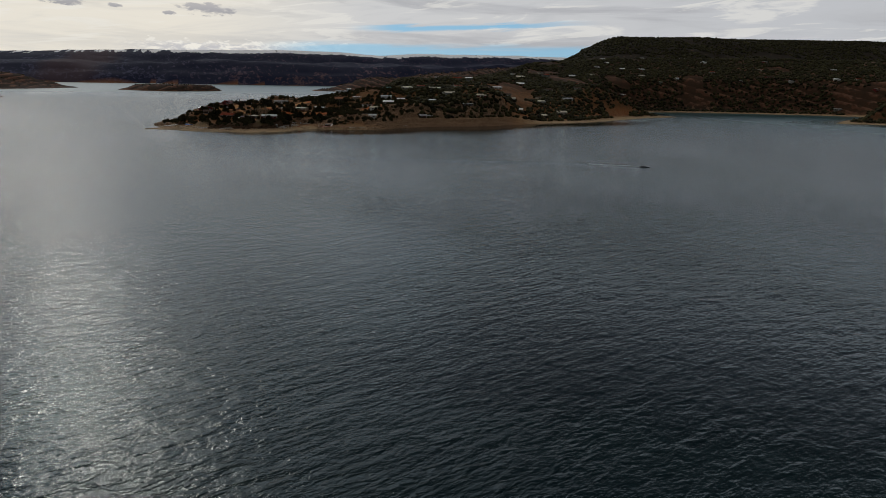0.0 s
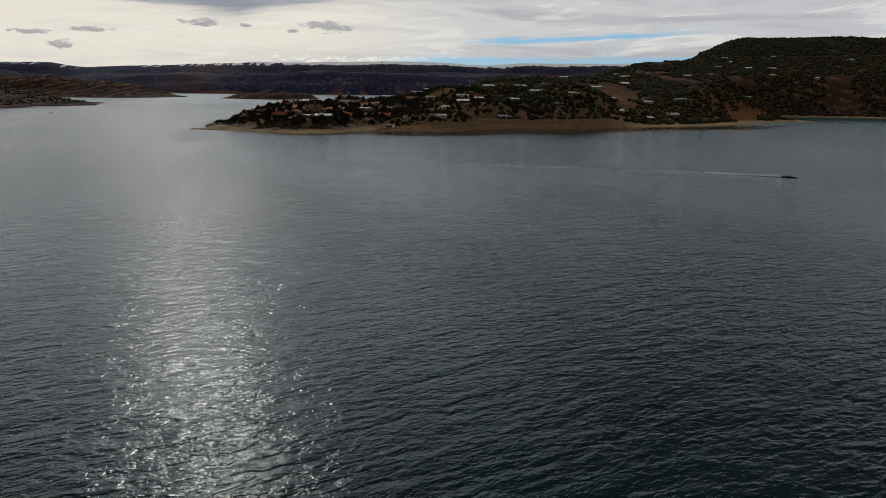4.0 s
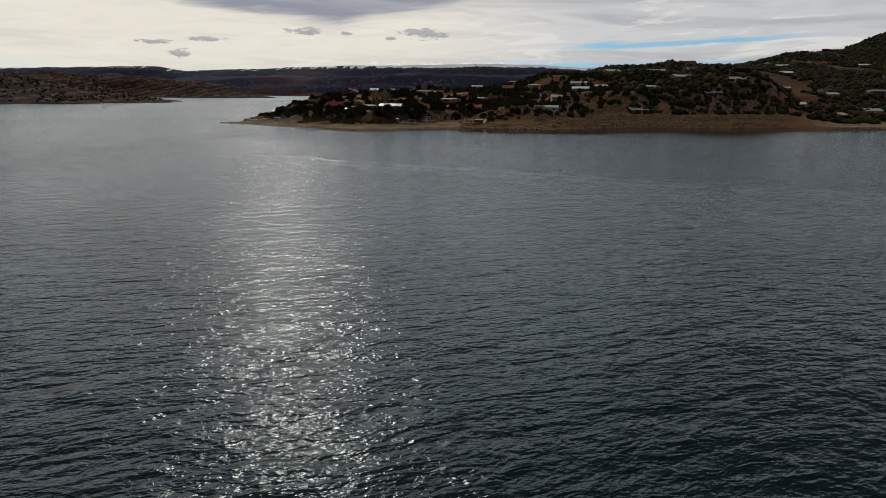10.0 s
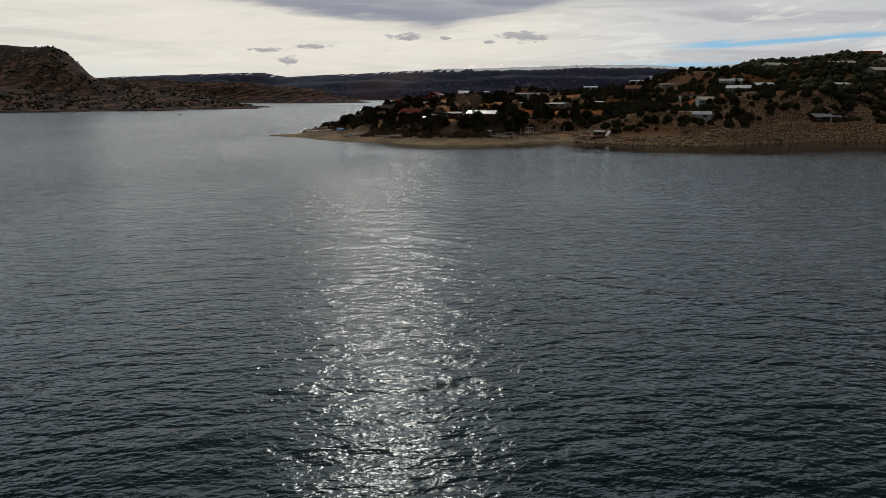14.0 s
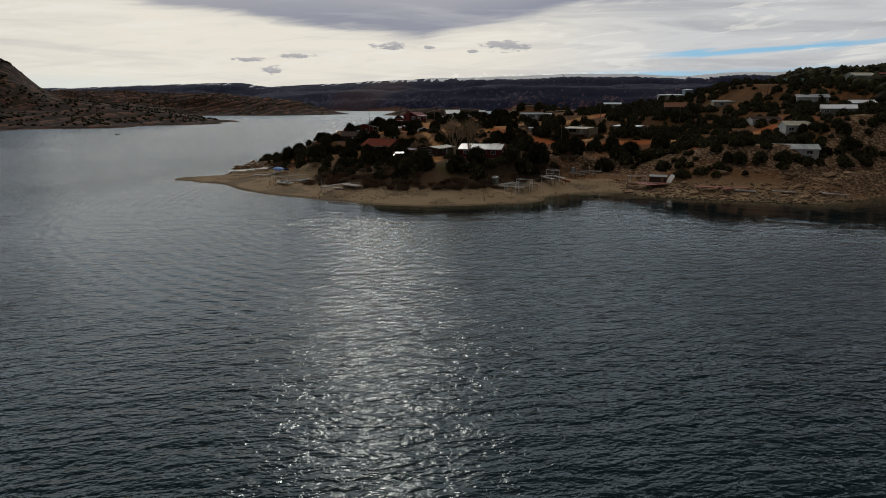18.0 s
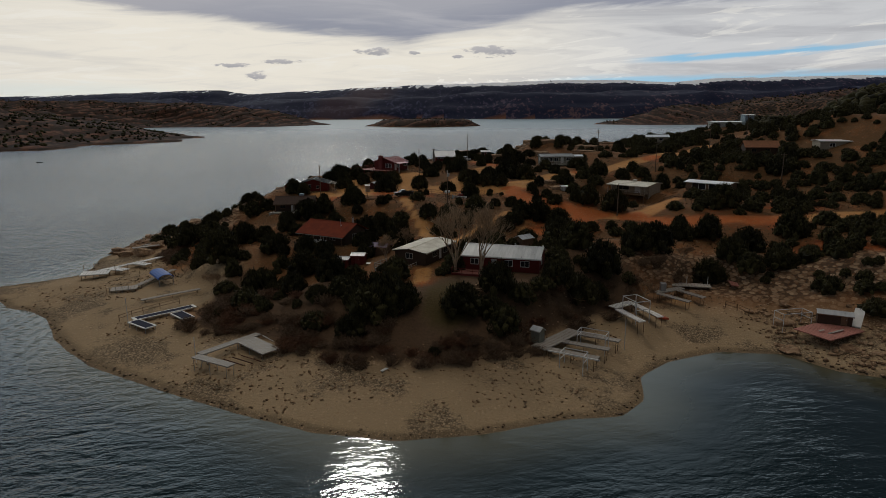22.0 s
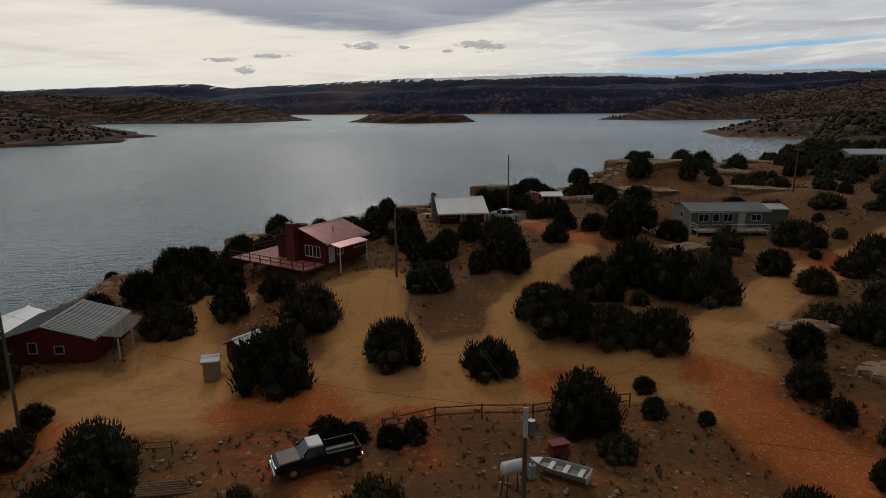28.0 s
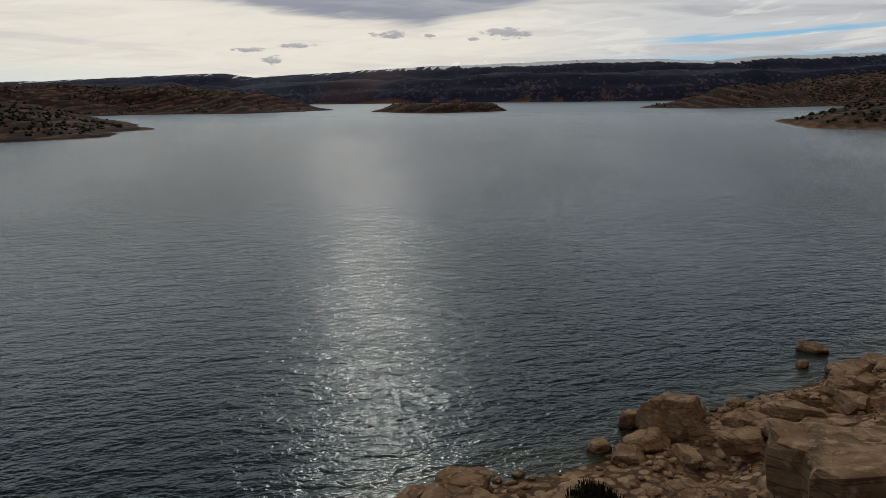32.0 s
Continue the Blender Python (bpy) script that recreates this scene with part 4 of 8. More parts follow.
BLACK = plain("black_rubber", (0.018, 0.018, 0.018), (0.010, 0.010, 0.010), 0.8)
DARK_CAR = plain("black_car_paint", (0.014, 0.013, 0.013), (0.008, 0.008, 0.008), 0.45, spec=0.2)
MAROON = plain("faded_maroon_bonnet", (0.20, 0.10, 0.085), (0.10, 0.04, 0.035), 0.45)
CAR_WHITE = plain("white_car_paint", (0.78, 0.78, 0.77), (0.70, 0.70, 0.69), 0.25)
CHROME = plain("chrome", (0.6, 0.6, 0.6), (0.5, 0.5, 0.5), 0.2, metal=1.0)
LAMP_RED = plain("red_lamp", (0.35, 0.02, 0.015), (0.25, 0.015, 0.01), 0.25)
ALU = plain("dull_aluminium", (0.42, 0.41, 0.38), (0.29, 0.28, 0.26), 0.45, metal=0.5)
FOAM = plain("white_foam", (0.75, 0.78, 0.80), (0.45, 0.50, 0.53), 0.6, scale=0.5)
ORANGE_MESH = plain("orange_netting", (0.50, 0.09, 0.03), (0.32, 0.05, 0.02), 0.7)
GREEN_ROOF = plain("green_metal_roof", (0.05, 0.16, 0.13), (0.03, 0.10, 0.085), 0.5)
PURPLE = plain("purple_tarpaulin", (0.16, 0.10, 0.20), (0.10, 0.06, 0.13), 0.6)

# ---------------------------------------------------------------- ways to build
def ground_at(x, y):
    return float(max(land(np.array([x]), np.array([y]))[0][0], 0.0))


def low_at(x, y, r):
    """The lowest ground round a place."""
    return min(ground_at(x + r * math.cos(a), y + r * math.sin(a)) for a in (0.4, 1.6, 2.7, 3.6, 4.7, 5.8))


def thing(name, label, category, m, group="", kind=""):
    ob = new(name)
    ob.empty_display_size = 0.3
    ob.matrix_world = m
    return tagged(ob, label, category, group, kind)


def part(name, bm, mat, parent, label=""):
    me = bpy.data.meshes.new(name)
    bm.to_mesh(me)
    bm.free()
    me.materials.append(mat)
    ob = new(name, me)
    ob.parent = parent
    return tagged(ob, label)


def share(name, mesh, parent, m):
    ob = new(name, mesh)
    ob.parent = parent
    ob.matrix_basis = m
    return ob


def box(x0, y0, z0, x1, y1, z1, bm=None, m=None):
    bm = bm or bmesh.new()
    c = [(x, y, z) for z in (z0, z1) for y in (y0, y1) for x in (x0, x1)]
    v = [bm.verts.new(m @ Vector(p) if m else p) for p in c]
    for f in ((0, 2, 3, 1), (4, 5, 7, 6), (0, 1, 5, 4), (2, 6, 7, 3), (0, 4, 6, 2), (1, 3, 7, 5)):
        bm.faces.new([v[i] for i in f])
    return bm


def soft_box(x0, y0, z0, x1, y1, z1, r=0.03):
    bm = box(x0, y0, z0, x1, y1, z1)
    bmesh.ops.bevel(bm, geom=bm.edges[:], offset=r, segments=1, affect="EDGES")
    return bm


def prism(profile, a, b, axis="y", bm=None):
    """A closed outline swept from a to b along an axis; the outline lies in the other two."""
    bm = bm or bmesh.new()
    put = {"y": lambda u, v, s: (u, s, v), "x": lambda u, v, s: (s, u, v), "z": lambda u, v, s: (u, v, s)}[axis]
    ends = [[bm.verts.new(put(u, v, s)) for u, v in profile] for s in (a, b)]
    n = len(profile)
    for i in range(n):
        bm.faces.new((ends[0][i], ends[0][(i + 1) % n], ends[1][(i + 1) % n], ends[1][i]))
    bm.faces.new(ends[0][::-1])
    bm.faces.new(ends[1])
    bmesh.ops.recalc_face_normals(bm, faces=bm.faces[:])
    return bm


def rod(p, q, r0, r1=None, sides=7, bm=None):
    bm = bm or bmesh.new()
    p, q = Vector(p), Vector(q)
    r1 = r0 if r1 is None else r1
    turn = (q - p).to_track_quat("Z", "Y").to_matrix()
    rings = []
    for c, r in ((p, r0), (q, r1)):
        rings.append([bm.verts.new(c + turn @ Vector((r * math.cos(k * math.tau / sides), r * math.sin(k * math.tau / sides), 0))) for k in range(sides)])
    for k in range(sides):
        bm.faces.new((rings[0][k], rings[0][(k + 1) % sides], rings[1][(k + 1) % sides], rings[1][k]))
    bm.faces.new(rings[0][::-1])
    bm.faces.new(rings[1])
    return bm


def loft(rings, bm=None):
    """Skin over rings of equally many points."""
    bm = bm or bmesh.new()
    rows = [[bm.verts.new(p) for p in ring] for ring in rings]
    n = len(rows[0])
    for a, b in zip(rows, rows[1:]):
        for k in range(n):
            bm.faces.new((a[k], a[(k + 1) % n], b[(k + 1) % n], b[k]))
    bm.faces.new(rows[0][::-1])
    bm.faces.new(rows[-1])
    bmesh.ops.recalc_face_normals(bm, faces=bm.faces[:])
    return bm


# ---------------------------------------------------------------- houses
def wall_panel(length, height, holes, thick=0.16):
    """An upright wall from 0 to length along x, outer face at y = 0, with holes (x, z, width, height)."""
    bm = bmesh.new()
    xs = sorted({0.0, length, *[c for x, z, w, h in holes for c in (x, x + w)]})
    zs = sorted({0.0, height, *[c for x, z, w, h in holes for c in (z, z + h)]})
    nx, nz = len(xs) - 1, len(zs) - 1
    known = {}

    def vert(i, k, y):
        if (i, k, y) not in known:
            known[i, k, y] = bm.verts.new((xs[i], y, zs[k]))
        return known[i, k, y]

    def solid(i, k):
        if not (0 <= i < nx and 0 <= k < nz):
            return False
        u, v = (xs[i] + xs[i + 1]) / 2, (zs[k] + zs[k + 1]) / 2
        return not any(x < u < x + w and z < v < z + h for x, z, w, h in holes)

    for i in range(nx):
        for k in range(nz):
            if not solid(i, k):
                continue
            a, b, c, d = (i, k), (i + 1, k), (i + 1, k + 1), (i, k + 1)
            bm.faces.new([vert(*q, 0.0) for q in (a, b, c, d)])
            bm.faces.new([vert(*q, thick) for q in (d, c, b, a)])
            for (p, q), nb in (((a, b), (i, k - 1)), ((b, c), (i + 1, k)), ((c, d), (i, k + 1)), ((d, a), (i - 1, k))):
                if not solid(*nb):
                    bm.faces.new((vert(*p, 0.0), vert(*p, thick), vert(*q, thick), vert(*q, 0.0)))
    return bm


def opening(root, kind, m, x, z, w, h, trim, door_mat):
    """A window or a door set into a wall whose frame is m."""
    bm, t = bmesh.new(), 0.09
    lo = z if kind == "door" else z - t
    for a in ((x - t, lo, x, z + h + t), (x + w, lo, x + w + t, z + h + t), (x, z + h, x + w, z + h + t)):
        box(a[0], -0.04, a[1], a[2], 0.05, a[3], bm, m)
    if kind == "door":
        fr = part("door_frame", bm, trim, root)
        d = part("door", box(x, 0.03, z, x + w, 0.09, z + h, None, m), door_mat, fr)
        part("door_handle", box(x + w * 0.85, -0.02, z + 0.95, x + w * 0.92, 0.03, z + 1.05, None, m), STEEL, fr)
        return d
    box(x, -0.05, z - t, x + w, 0.06, z, bm, m)
    if w > 1.1:
        box(x + w / 2 - 0.035, -0.03, z, x + w / 2 + 0.035, 0.04, z + h, bm, m)
    fr = part("window_frame", bm, trim, root)
    part("pane", box(x, 0.05, z, x + w, 0.08, z + h, None, m), GLASS, fr)
    return fr


def house(name, label, x, y, z, yaw, length, depth, wall_h, rise, wall, roof, trim, openings=(), eave=0.45, front=None, gable=0.4,
          panels=0, skirt=2.0, door_mat=None, ribs=True, ridge_at=0.5, category="house"):
    """A gabled house. x runs along the ridge, the front is -y, z = 0 is the floor."""
    root = thing(name, label, category, pose(x, y, z, 0, 0, yaw))
    door_mat = door_mat or WHITE
    L, D = length / 2, depth / 2
    front = eave if front is None else front
    ry = -D + depth * ridge_at
    part("foundation", box(-L + 0.1, -D + 0.1, -skirt, L - 0.1, D - 0.1, 0.0), wall, root)
    part("floor_slab", box(-L + 0.02, -D + 0.02, 0.0, L - 0.02, D - 0.02, 0.06), BROWN_WOOD, root)
    sides = {"f": pose(-L, -D, 0), "b": pose(L, D, 0, 0, 0, 180), "l": pose(-L, D - 0.16, 0, 0, 0, -90), "r": pose(L, -D + 0.16, 0, 0, 0, 90)}
    span = {"f": length, "b": length, "l": depth - 0.32, "r": depth - 0.32}
    for s, m in sides.items():
        holes = [(o[2], o[3], o[4], o[5]) for o in openings if o[1] == s]
        bm = wall_panel(span[s], wall_h, holes)
        bm.transform(m)
        if s in "lr":
            e = -L if s == "l" else L - 0.16
            part("gable", prism([(-D + 0.16, wall_h), (D - 0.16, wall_h), (ry, wall_h + rise - 0.02)], e, e + 0.16, "x"), wall, root)
        part("wall", bm, wall, root)
        for o in openings:
            if o[1] == s:
                opening(root, o[0], m, *o[2:6], trim, door_mat)
    # two roof slopes with their thickness, laid as sheets side by side
    for sign, run, over in ((-1, depth * ridge_at, front), (1, depth * (1 - ridge_at), eave)):
        grade = rise / run
        edge = ry + sign * (run + over)
        ez = wall_h - grade * over
        n = panels or 1
        w = (length + 2 * gable) / n
        for k in range(n):
            x0 = -L - gable + k * w
            bm = bmesh.new()
            prof = [(ry, wall_h + rise + 0.10), (edge, ez + 0.10), (edge, ez + 0.02), (ry, wall_h + rise + 0.02)]
            prism(prof, x0 + 0.004, x0 + w - 0.004, "x", bm)
            if ribs and panels:
                for q in (0.0, 0.33, 0.66):
                    xr = x0 + w * q + 0.02
                    prism([(ry, wall_h + rise + 0.095), (ry, wall_h + rise + 0.135), (edge, ez + 0.135), (edge, ez + 0.095)], xr, xr + 0.035, "x", bm)
            part("roof_panel" if panels else "roof_slope", bm, roof, root)
        part("fascia", prism([(edge + sign * 0.03, ez - 0.12), (edge, ez - 0.12), (edge, ez + 0.02), (edge + sign * 0.03, ez + 0.02)], -L - gable, L + gable, "x"), trim, root)
    part("ridge_cap", prism([(ry - 0.16, wall_h + rise + 0.11), (ry, wall_h + rise + 0.17), (ry + 0.16, wall_h + rise + 0.11)], -L - gable, L + gable, "x"), roof, root)
    return root


def chimney(root, x, y, z0, z1, w, d, mat, cap=None):
    c = part("chimney", soft_box(x - w / 2, y - d / 2, z0, x + w / 2, y + d / 2, z1), mat, root)
    part("chimney_cap", box(x - w / 2 - 0.06, y - d / 2 - 0.06, z1, x + w / 2 + 0.06, y + d / 2 + 0.06, z1 + 0.1), cap or mat, c)
    part("flue", rod((x, y, z1 + 0.1), (x, y, z1 + 0.4), 0.13, 0.13, 8), RUST, c)


def deck(root, x0, y0, x1, y1, z, mat, rail_mat, rails="", planks=0, drop=2.5, rail_h=0.95):
    """A timber deck with joists, posts down to the ground and railings on the sides named (l r f b)."""
    along = x1 - x0
    if planks:
        w = (y1 - y0) / planks
        for k in range(planks):
            part("plank", box(x0, y0 + k * w + 0.006, z - 0.05, x1, y0 + (k + 1) * w - 0.006, z + 0.004 * (k % 3)), mat, root)
    else:
        part("deck_floor", soft_box(x0, y0, z - 0.06, x1, y1, z, 0.015), mat, root)
    for yy in (y0, y1 - 0.08):
        part("deck_beam", box(x0, yy, z - 0.26, x1, yy + 0.08, z - 0.06), rail_mat, root)
    for k in range(max(2, int(along / 2.5) + 1)):
        px = x0 + 0.1 + (along - 0.2) * k / max(1, int(along / 2.5))
        for py in (y0 + 0.12, y1 - 0.12):
            part("deck_post", box(px - 0.07, py - 0.07, z - drop, px + 0.07, py + 0.07, z - 0.26), rail_mat, root)
    ends = {"f": ((x0, y0), (x1, y0)), "b": ((x0, y1), (x1, y1)), "l": ((x0, y0), (x0, y1)), "r": ((x1, y0), (x1, y1))}
    for s in rails:
        (ax, ay), (bx, by) = ends[s]
        n = max(1, int(math.hypot(bx - ax, by - ay) / 1.8))
        for h in (rail_h, rail_h * 0.52):
            part("rail", rod((ax, ay, z + h), (bx, by, z + h), 0.05, 0.05, 4), rail_mat, root)
        for k in range(n + 1):
            px, py = ax + (bx - ax) * k / n, ay + (by - ay) * k / n
            part("rail_post", box(px - 0.05, py - 0.05, z, px + 0.05, py + 0.05, z + rail_h + 0.04), rail_mat, root)


def steps(root, x, y, z, n, w, mat, yaw=0.0):
    m = pose(x, y, z, 0, 0, yaw)
    for k in range(n):
        part("step", box(-w / 2, -0.30 * (k + 1), -0.18 * (k + 1) - 0.06, w / 2, -0.30 * k, -0.18 * (k + 1), None, m), mat, root)
    for s in (-w / 2, w / 2):
        part("stringer", prism([(0, -0.08), (-0.3 * n, -0.18 * n - 0.08), (-0.3 * n, -0.18 * n - 0.3), (0, -0.3)], s - 0.03, s + 0.03, "x"), mat, root).matrix_basis = m

# ---------------------------------------------------------------- the houses on the point
h = house("red_cabin", "dark red cabin with a long dull white metal roof", 30.7, 47.3, 10.0, -12.7, 14.6, 7.6, 2.7, 1.35, RED_WALL, DULL_ROOF, WHITE,
          [("window", "f", 11.2, 1.0, 1.5, 1.0), ("window", "f", 8.0, 1.0, 1.6, 1.0), ("door", "f", 5.6, 0.05, 0.9, 2.0), ("window", "f", 1.6, 1.0, 1.4, 1.0), ("window", "r", 2.5, 1.0, 1.2, 1.0), ("window", "l", 2.5, 1.0, 1.2, 1.0)],
          panels=14, skirt=3.5, gable=0.35)
deck(h, -8.6, -7.2, -0.6, -3.85, -0.15, RED_WOOD, RED_PAINT, "lfr", drop=3.2)
part("deck_skirt", box(-8.6, -7.16, -1.5, -0.6, -7.10, -0.42), RED_PAINT, h)
part("deck_skirt", box(-8.56, -7.1, -1.5, -8.5, -3.9, -0.42), RED_PAINT, h)
part("roof_vent", rod((2.0, 0.9, 3.7), (2.0, 0.9, 4.35), 0.16, 0.16, 8), STEEL, h)
part("flood_lamp", soft_box(7.3, 0.1, 4.05, 7.6, 0.4, 4.35), WHITE, h)

# open-sided roof over a deck; dark walls stand in for the shade beneath
h = house("lake_house", "low stained off-white roof over dark walls standing in for shade", 14.7, 53.6, 10.2, 66.0, 12.2, 7.0, 2.35, 0.5, LOG_WALL, STAIN_ROOF, CREAM,
          [("window", "f", 3.0, 0.9, 1.6, 1.1), ("window", "f", 7.4, 0.9, 1.6, 1.1), ("door", "f", 5.6, 0.05, 0.9, 2.0), ("window", "l", 2.4, 0.9, 1.5, 1.0)], skirt=3.5, gable=0.5)
deck(h, -10.5, -1.6, -6.3, 5.5, -0.6, GREY_WOOD, GREY_WOOD, "lfb", drop=3.2)
house("purple_awning", "faded purple tarpaulin shelter among bare trees", 4.6, 58.6, 9.7, -20, 3.4, 2.4, 1.7, 0.4, BROWN_WOOD, PURPLE, BROWN_WOOD, category="shelter")

h = house("log_house", "dark log house with a rust-red roof and pale eave", -8.4, 69.8, 10.2, -26, 12.6, 7.6, 2.6, 1.75, LOG_WALL, RUST_ROOF, CREAM,
          [("window", "f", 2.0, 0.9, 1.4, 1.1), ("window", "f", 8.4, 0.9, 1.4, 1.1), ("door", "f", 5.6, 0.05, 0.9, 2.0), ("window", "r", 2.6, 0.9, 1.5, 1.1)],
          front=1.5, skirt=3.5, gable=0.7, door_mat=BROWN_WOOD)
chimney(h, 4.1, 2.2, 2.6, 5.1, 0.38, 0.38, CONCRETE)
for px in (-6.2, -2, 2, 6.2):
    part("porch_post", box(px - 0.08, -5.0, -1.5, px + 0.08, -4.84, 2.0), BROWN_WOOD, h)
part("roof_mast", rod((3.2, -1.2, 3.6), (3.2, -1.2, 5.4), 0.03, 0.03, 5), STEEL, h)
part("roof_lamp", soft_box(3.35, -1.5, 3.75, 3.6, -1.25, 4.0, 0.05), WHITE, h)

for sx, sy, sw, yaw in ((-2.6, 53.6, 2.9, -8), (0.7, 54.0, 2.7, -4)):
    house("garden_shed", "small dark red shed with a pale metal roof", sx, sy, ground_at(sx, sy) + 0.1, yaw, sw, 2.3, 1.8, 0.35, RED_WALL, DULL_ROOF, RED_PAINT, [("door", "f", 0.9, 0.05, 0.8, 1.6)], eave=0.2, gable=0.2, door_mat=RED_PAINT, category="shed")

h = house("dark_roofed_house", "dark house with a brown shingled roof and concrete terrace", -27.2, 102.6, 12.2, 8, 10.6, 7.4, 2.4, 1.3, LOG_WALL, BROWN_ROOF, BROWN_WOOD,
          [("door", "f", 4.4, 0.05, 0.9, 2.0), ("window", "f", 1.4, 0.9, 1.5, 1.0), ("window", "f", 7.0, 0.9, 1.5, 1.0)], front=1.2, skirt=4.0)
part("cooler", soft_box(1.0, 0.2, 3.55, 2.2, 1.2, 4.4, 0.06), BLUE_WALL, h, "pale blue rooftop cooler")
part("terrace", soft_box(-6.5, -7.0, -3.0, 4.6, -3.7, -0.05, 0.04), CONCRETE, h)
part("terrace_kerb", box(-6.5, -7.12, -0.05, 4.6, -7.0, 0.14), CONCRETE, h)
for px in (-5, 0, 4.4):
    part("porch_post", box(px - 0.08, -4.8, 0, px + 0.08, -4.64, 2.0), BROWN_WOOD, h)

h = house("red_barn", "dark red board house with a grey metal roof", -27.6, 124.9, 15.0, 97, 7.8, 8.6, 2.4, 1.25, RED_WALL, GREY_ROOF, CREAM,
          [("window", "l", 2.6, 1.0, 0.7, 1.0), ("window", "l", 5.0, 0.9, 0.8, 0.7), ("door", "f", 4.6, 0.05, 1.6, 2.0)], panels=9, skirt=4, door_mat=RED_PAINT)
for k in range(9):
    part("lath", box(-3.6 + k * 0.06, -4.9 - 0.22 * k, 2.42 - 0.05 * k, 3.0, -4.8 - 0.22 * k, 2.48 - 0.05 * k), GREY_WOOD, h)
for px in (-3.4, -0.3, 2.8):
    part("porch_post", box(px - 0.07, -6.65, -1.5, px + 0.07, -6.51, 2.0), CREAM, h)
house("red_barn_wing", "low red board wing with a white metal roof", -34.6, 126.4, 14.5, 97, 6.2, 5.4, 2.2, 0.9, RED_WALL, WHITE_ROOF, CREAM, [("window", "l", 2.2, 1.0, 0.8, 0.8)], skirt=5)

h = house("red_lake_house", "dark red house with a faded pink metal roof", -6.4, 146.9, 19.6, 60, 7.6, 8.6, 2.75, 1.35, RED_WALL, PINK_ROOF, WHITE,
          [("window", "l", 4.9, 0.75, 1.15, 1.3), ("window", "l", 6.2, 0.75, 1.15, 1.3), ("door", "f", 0.5, 0.05, 0.9, 2.0), ("window", "f", 5.2, 1.2, 1.9, 0.9), ("window", "f", 2.0, 0.9, 1.0, 1.1), ("window", "r", 3.0, 0.9, 1.4, 1.1)],
          panels=9, skirt=4, gable=0.35)
chimney(h, -4.35, 0.9, -3.0, 4.75, 0.95, 1.5, RED_PAINT)
part("porch_roof", prism([(-4.2, 2.75), (-6.4, 2.35), (-6.4, 2.27), (-4.2, 2.67)], -3.6, 1.8, "x"), PINK_ROOF, h, "sunlit pale metal porch roof")
for px in (-3.4, 1.6):
    part("porch_post", box(px - 0.06, -6.3, -1.2, px + 0.06, -6.18, 2.27), WHITE, h)
part("roof_pipe", rod((-0.4, -2.4, 3.4), (-0.4, -2.4, 3.95), 0.07, 0.07, 7), RUST, h)
part("roof_mast", rod((2.4, -3.3, 3.1), (2.4, -3.3, 4.6), 0.02, 0.02, 5), STEEL, h)
deck(h, -7.6, -4.1, -3.86, 9.2, 0.0, RED_WOOD, RED_PAINT, "lf", planks=44, drop=4.5)
deck(h, -3.84, 4.42, 2.5, 9.2, 0.0, RED_WOOD, RED_PAINT, "br", planks=16, drop=5.0)
steps(h, 3.4, -4.3, 0.0, 6, 1.6, GREY_WOOD, 0)

h = house("white_roofed_cabin", "small dark red cabin with a bright white metal roof", 11.2, 164.7, 21.0, 10.3, 7.0, 5.4, 2.62, 1.0, RED_WALL, WHITE_ROOF, WHITE,
          [("window", "f", 0.8, 0.95, 1.9, 0.95), ("door", "f", 3.4, 0.05, 0.86, 2.0), ("window", "f", 5.2, 1.3, 1.1, 0.6), ("window", "l", 1.8, 0.9, 1.2, 1.0)], front=2.2, eave=0.35, panels=8, skirt=3, gable=0.4)
chimney(h, -3.95, 0.6, -1.5, 4.1, 0.75, 0.9, CONCRETE, BROWN_ROOF)
part("porch_floor", box(-3.6, -4.8, -1.2, 3.6, -2.72, -0.02), RED_WOOD, h)
for px in (-3.6, 0.0, 3.6):
    part("porch_post", box(px - 0.07, -4.85, -1.2, px + 0.07, -4.71, 1.86), RED_PAINT, h)
for k in range(7):
    part("firewood", rod((-4.9, -0.9 + 0.22 * k, 0.12), (-4.3, -0.9 + 0.22 * k, 0.12), 0.1, 0.1, 6), BROWN_WOOD, h)

house("white_shed", "small dark shed with a white tin roof", 26.6, 173.3, 21.8, 4, 2.9, 2.4, 2.1, 0.3, LOG_WALL, WHITE_ROOF, WHITE, [("door", "f", 1.0, 0.05, 0.8, 1.8)], front=0.5, category="shed", door_mat=RED_PAINT)

h = house("porch_house", "grey-green house with a white railed porch and grey roof", 53.0, 168.4, 20.0, 3, 11.8, 7.6, 2.55, 0.65, GREY_WALL, GREY_ROOF, WHITE,
          [("window", "f", 1.2, 0.9, 1.5, 1.1), ("window", "f", 3.4, 0.9, 0.9, 1.1), ("window", "f", 5.0, 0.9, 1.4, 1.1), ("door", "f", 7.4, 0.05, 0.9, 2.05), ("window", "f", 9.4, 1.0, 1.4, 0.9), ("window", "l", 3.0, 0.9, 1.2, 1.0)], panels=12, skirt=3)
deck(h, -5.9, -6.4, 5.0, -3.85, -0.1, GREY_WOOD, CREAM, "lf", drop=2.4)
steps(h, 5.6, -5.0, -0.1, 6, 1.2, BROWN_WOOD, 0)
part("bench", box(-3.0, -4.6, 0.3, -1.2, -4.1, 0.75), BROWN_WOOD, h)
house("tool_shed", "small grey lean-to shed with a tin roof", 61.6, 169.6, 20.2, 3, 3.0, 4.2, 2.2, 0.4, GREY_WALL, DULL_ROOF, WHITE, eave=0.25, gable=0.2, category="shed")

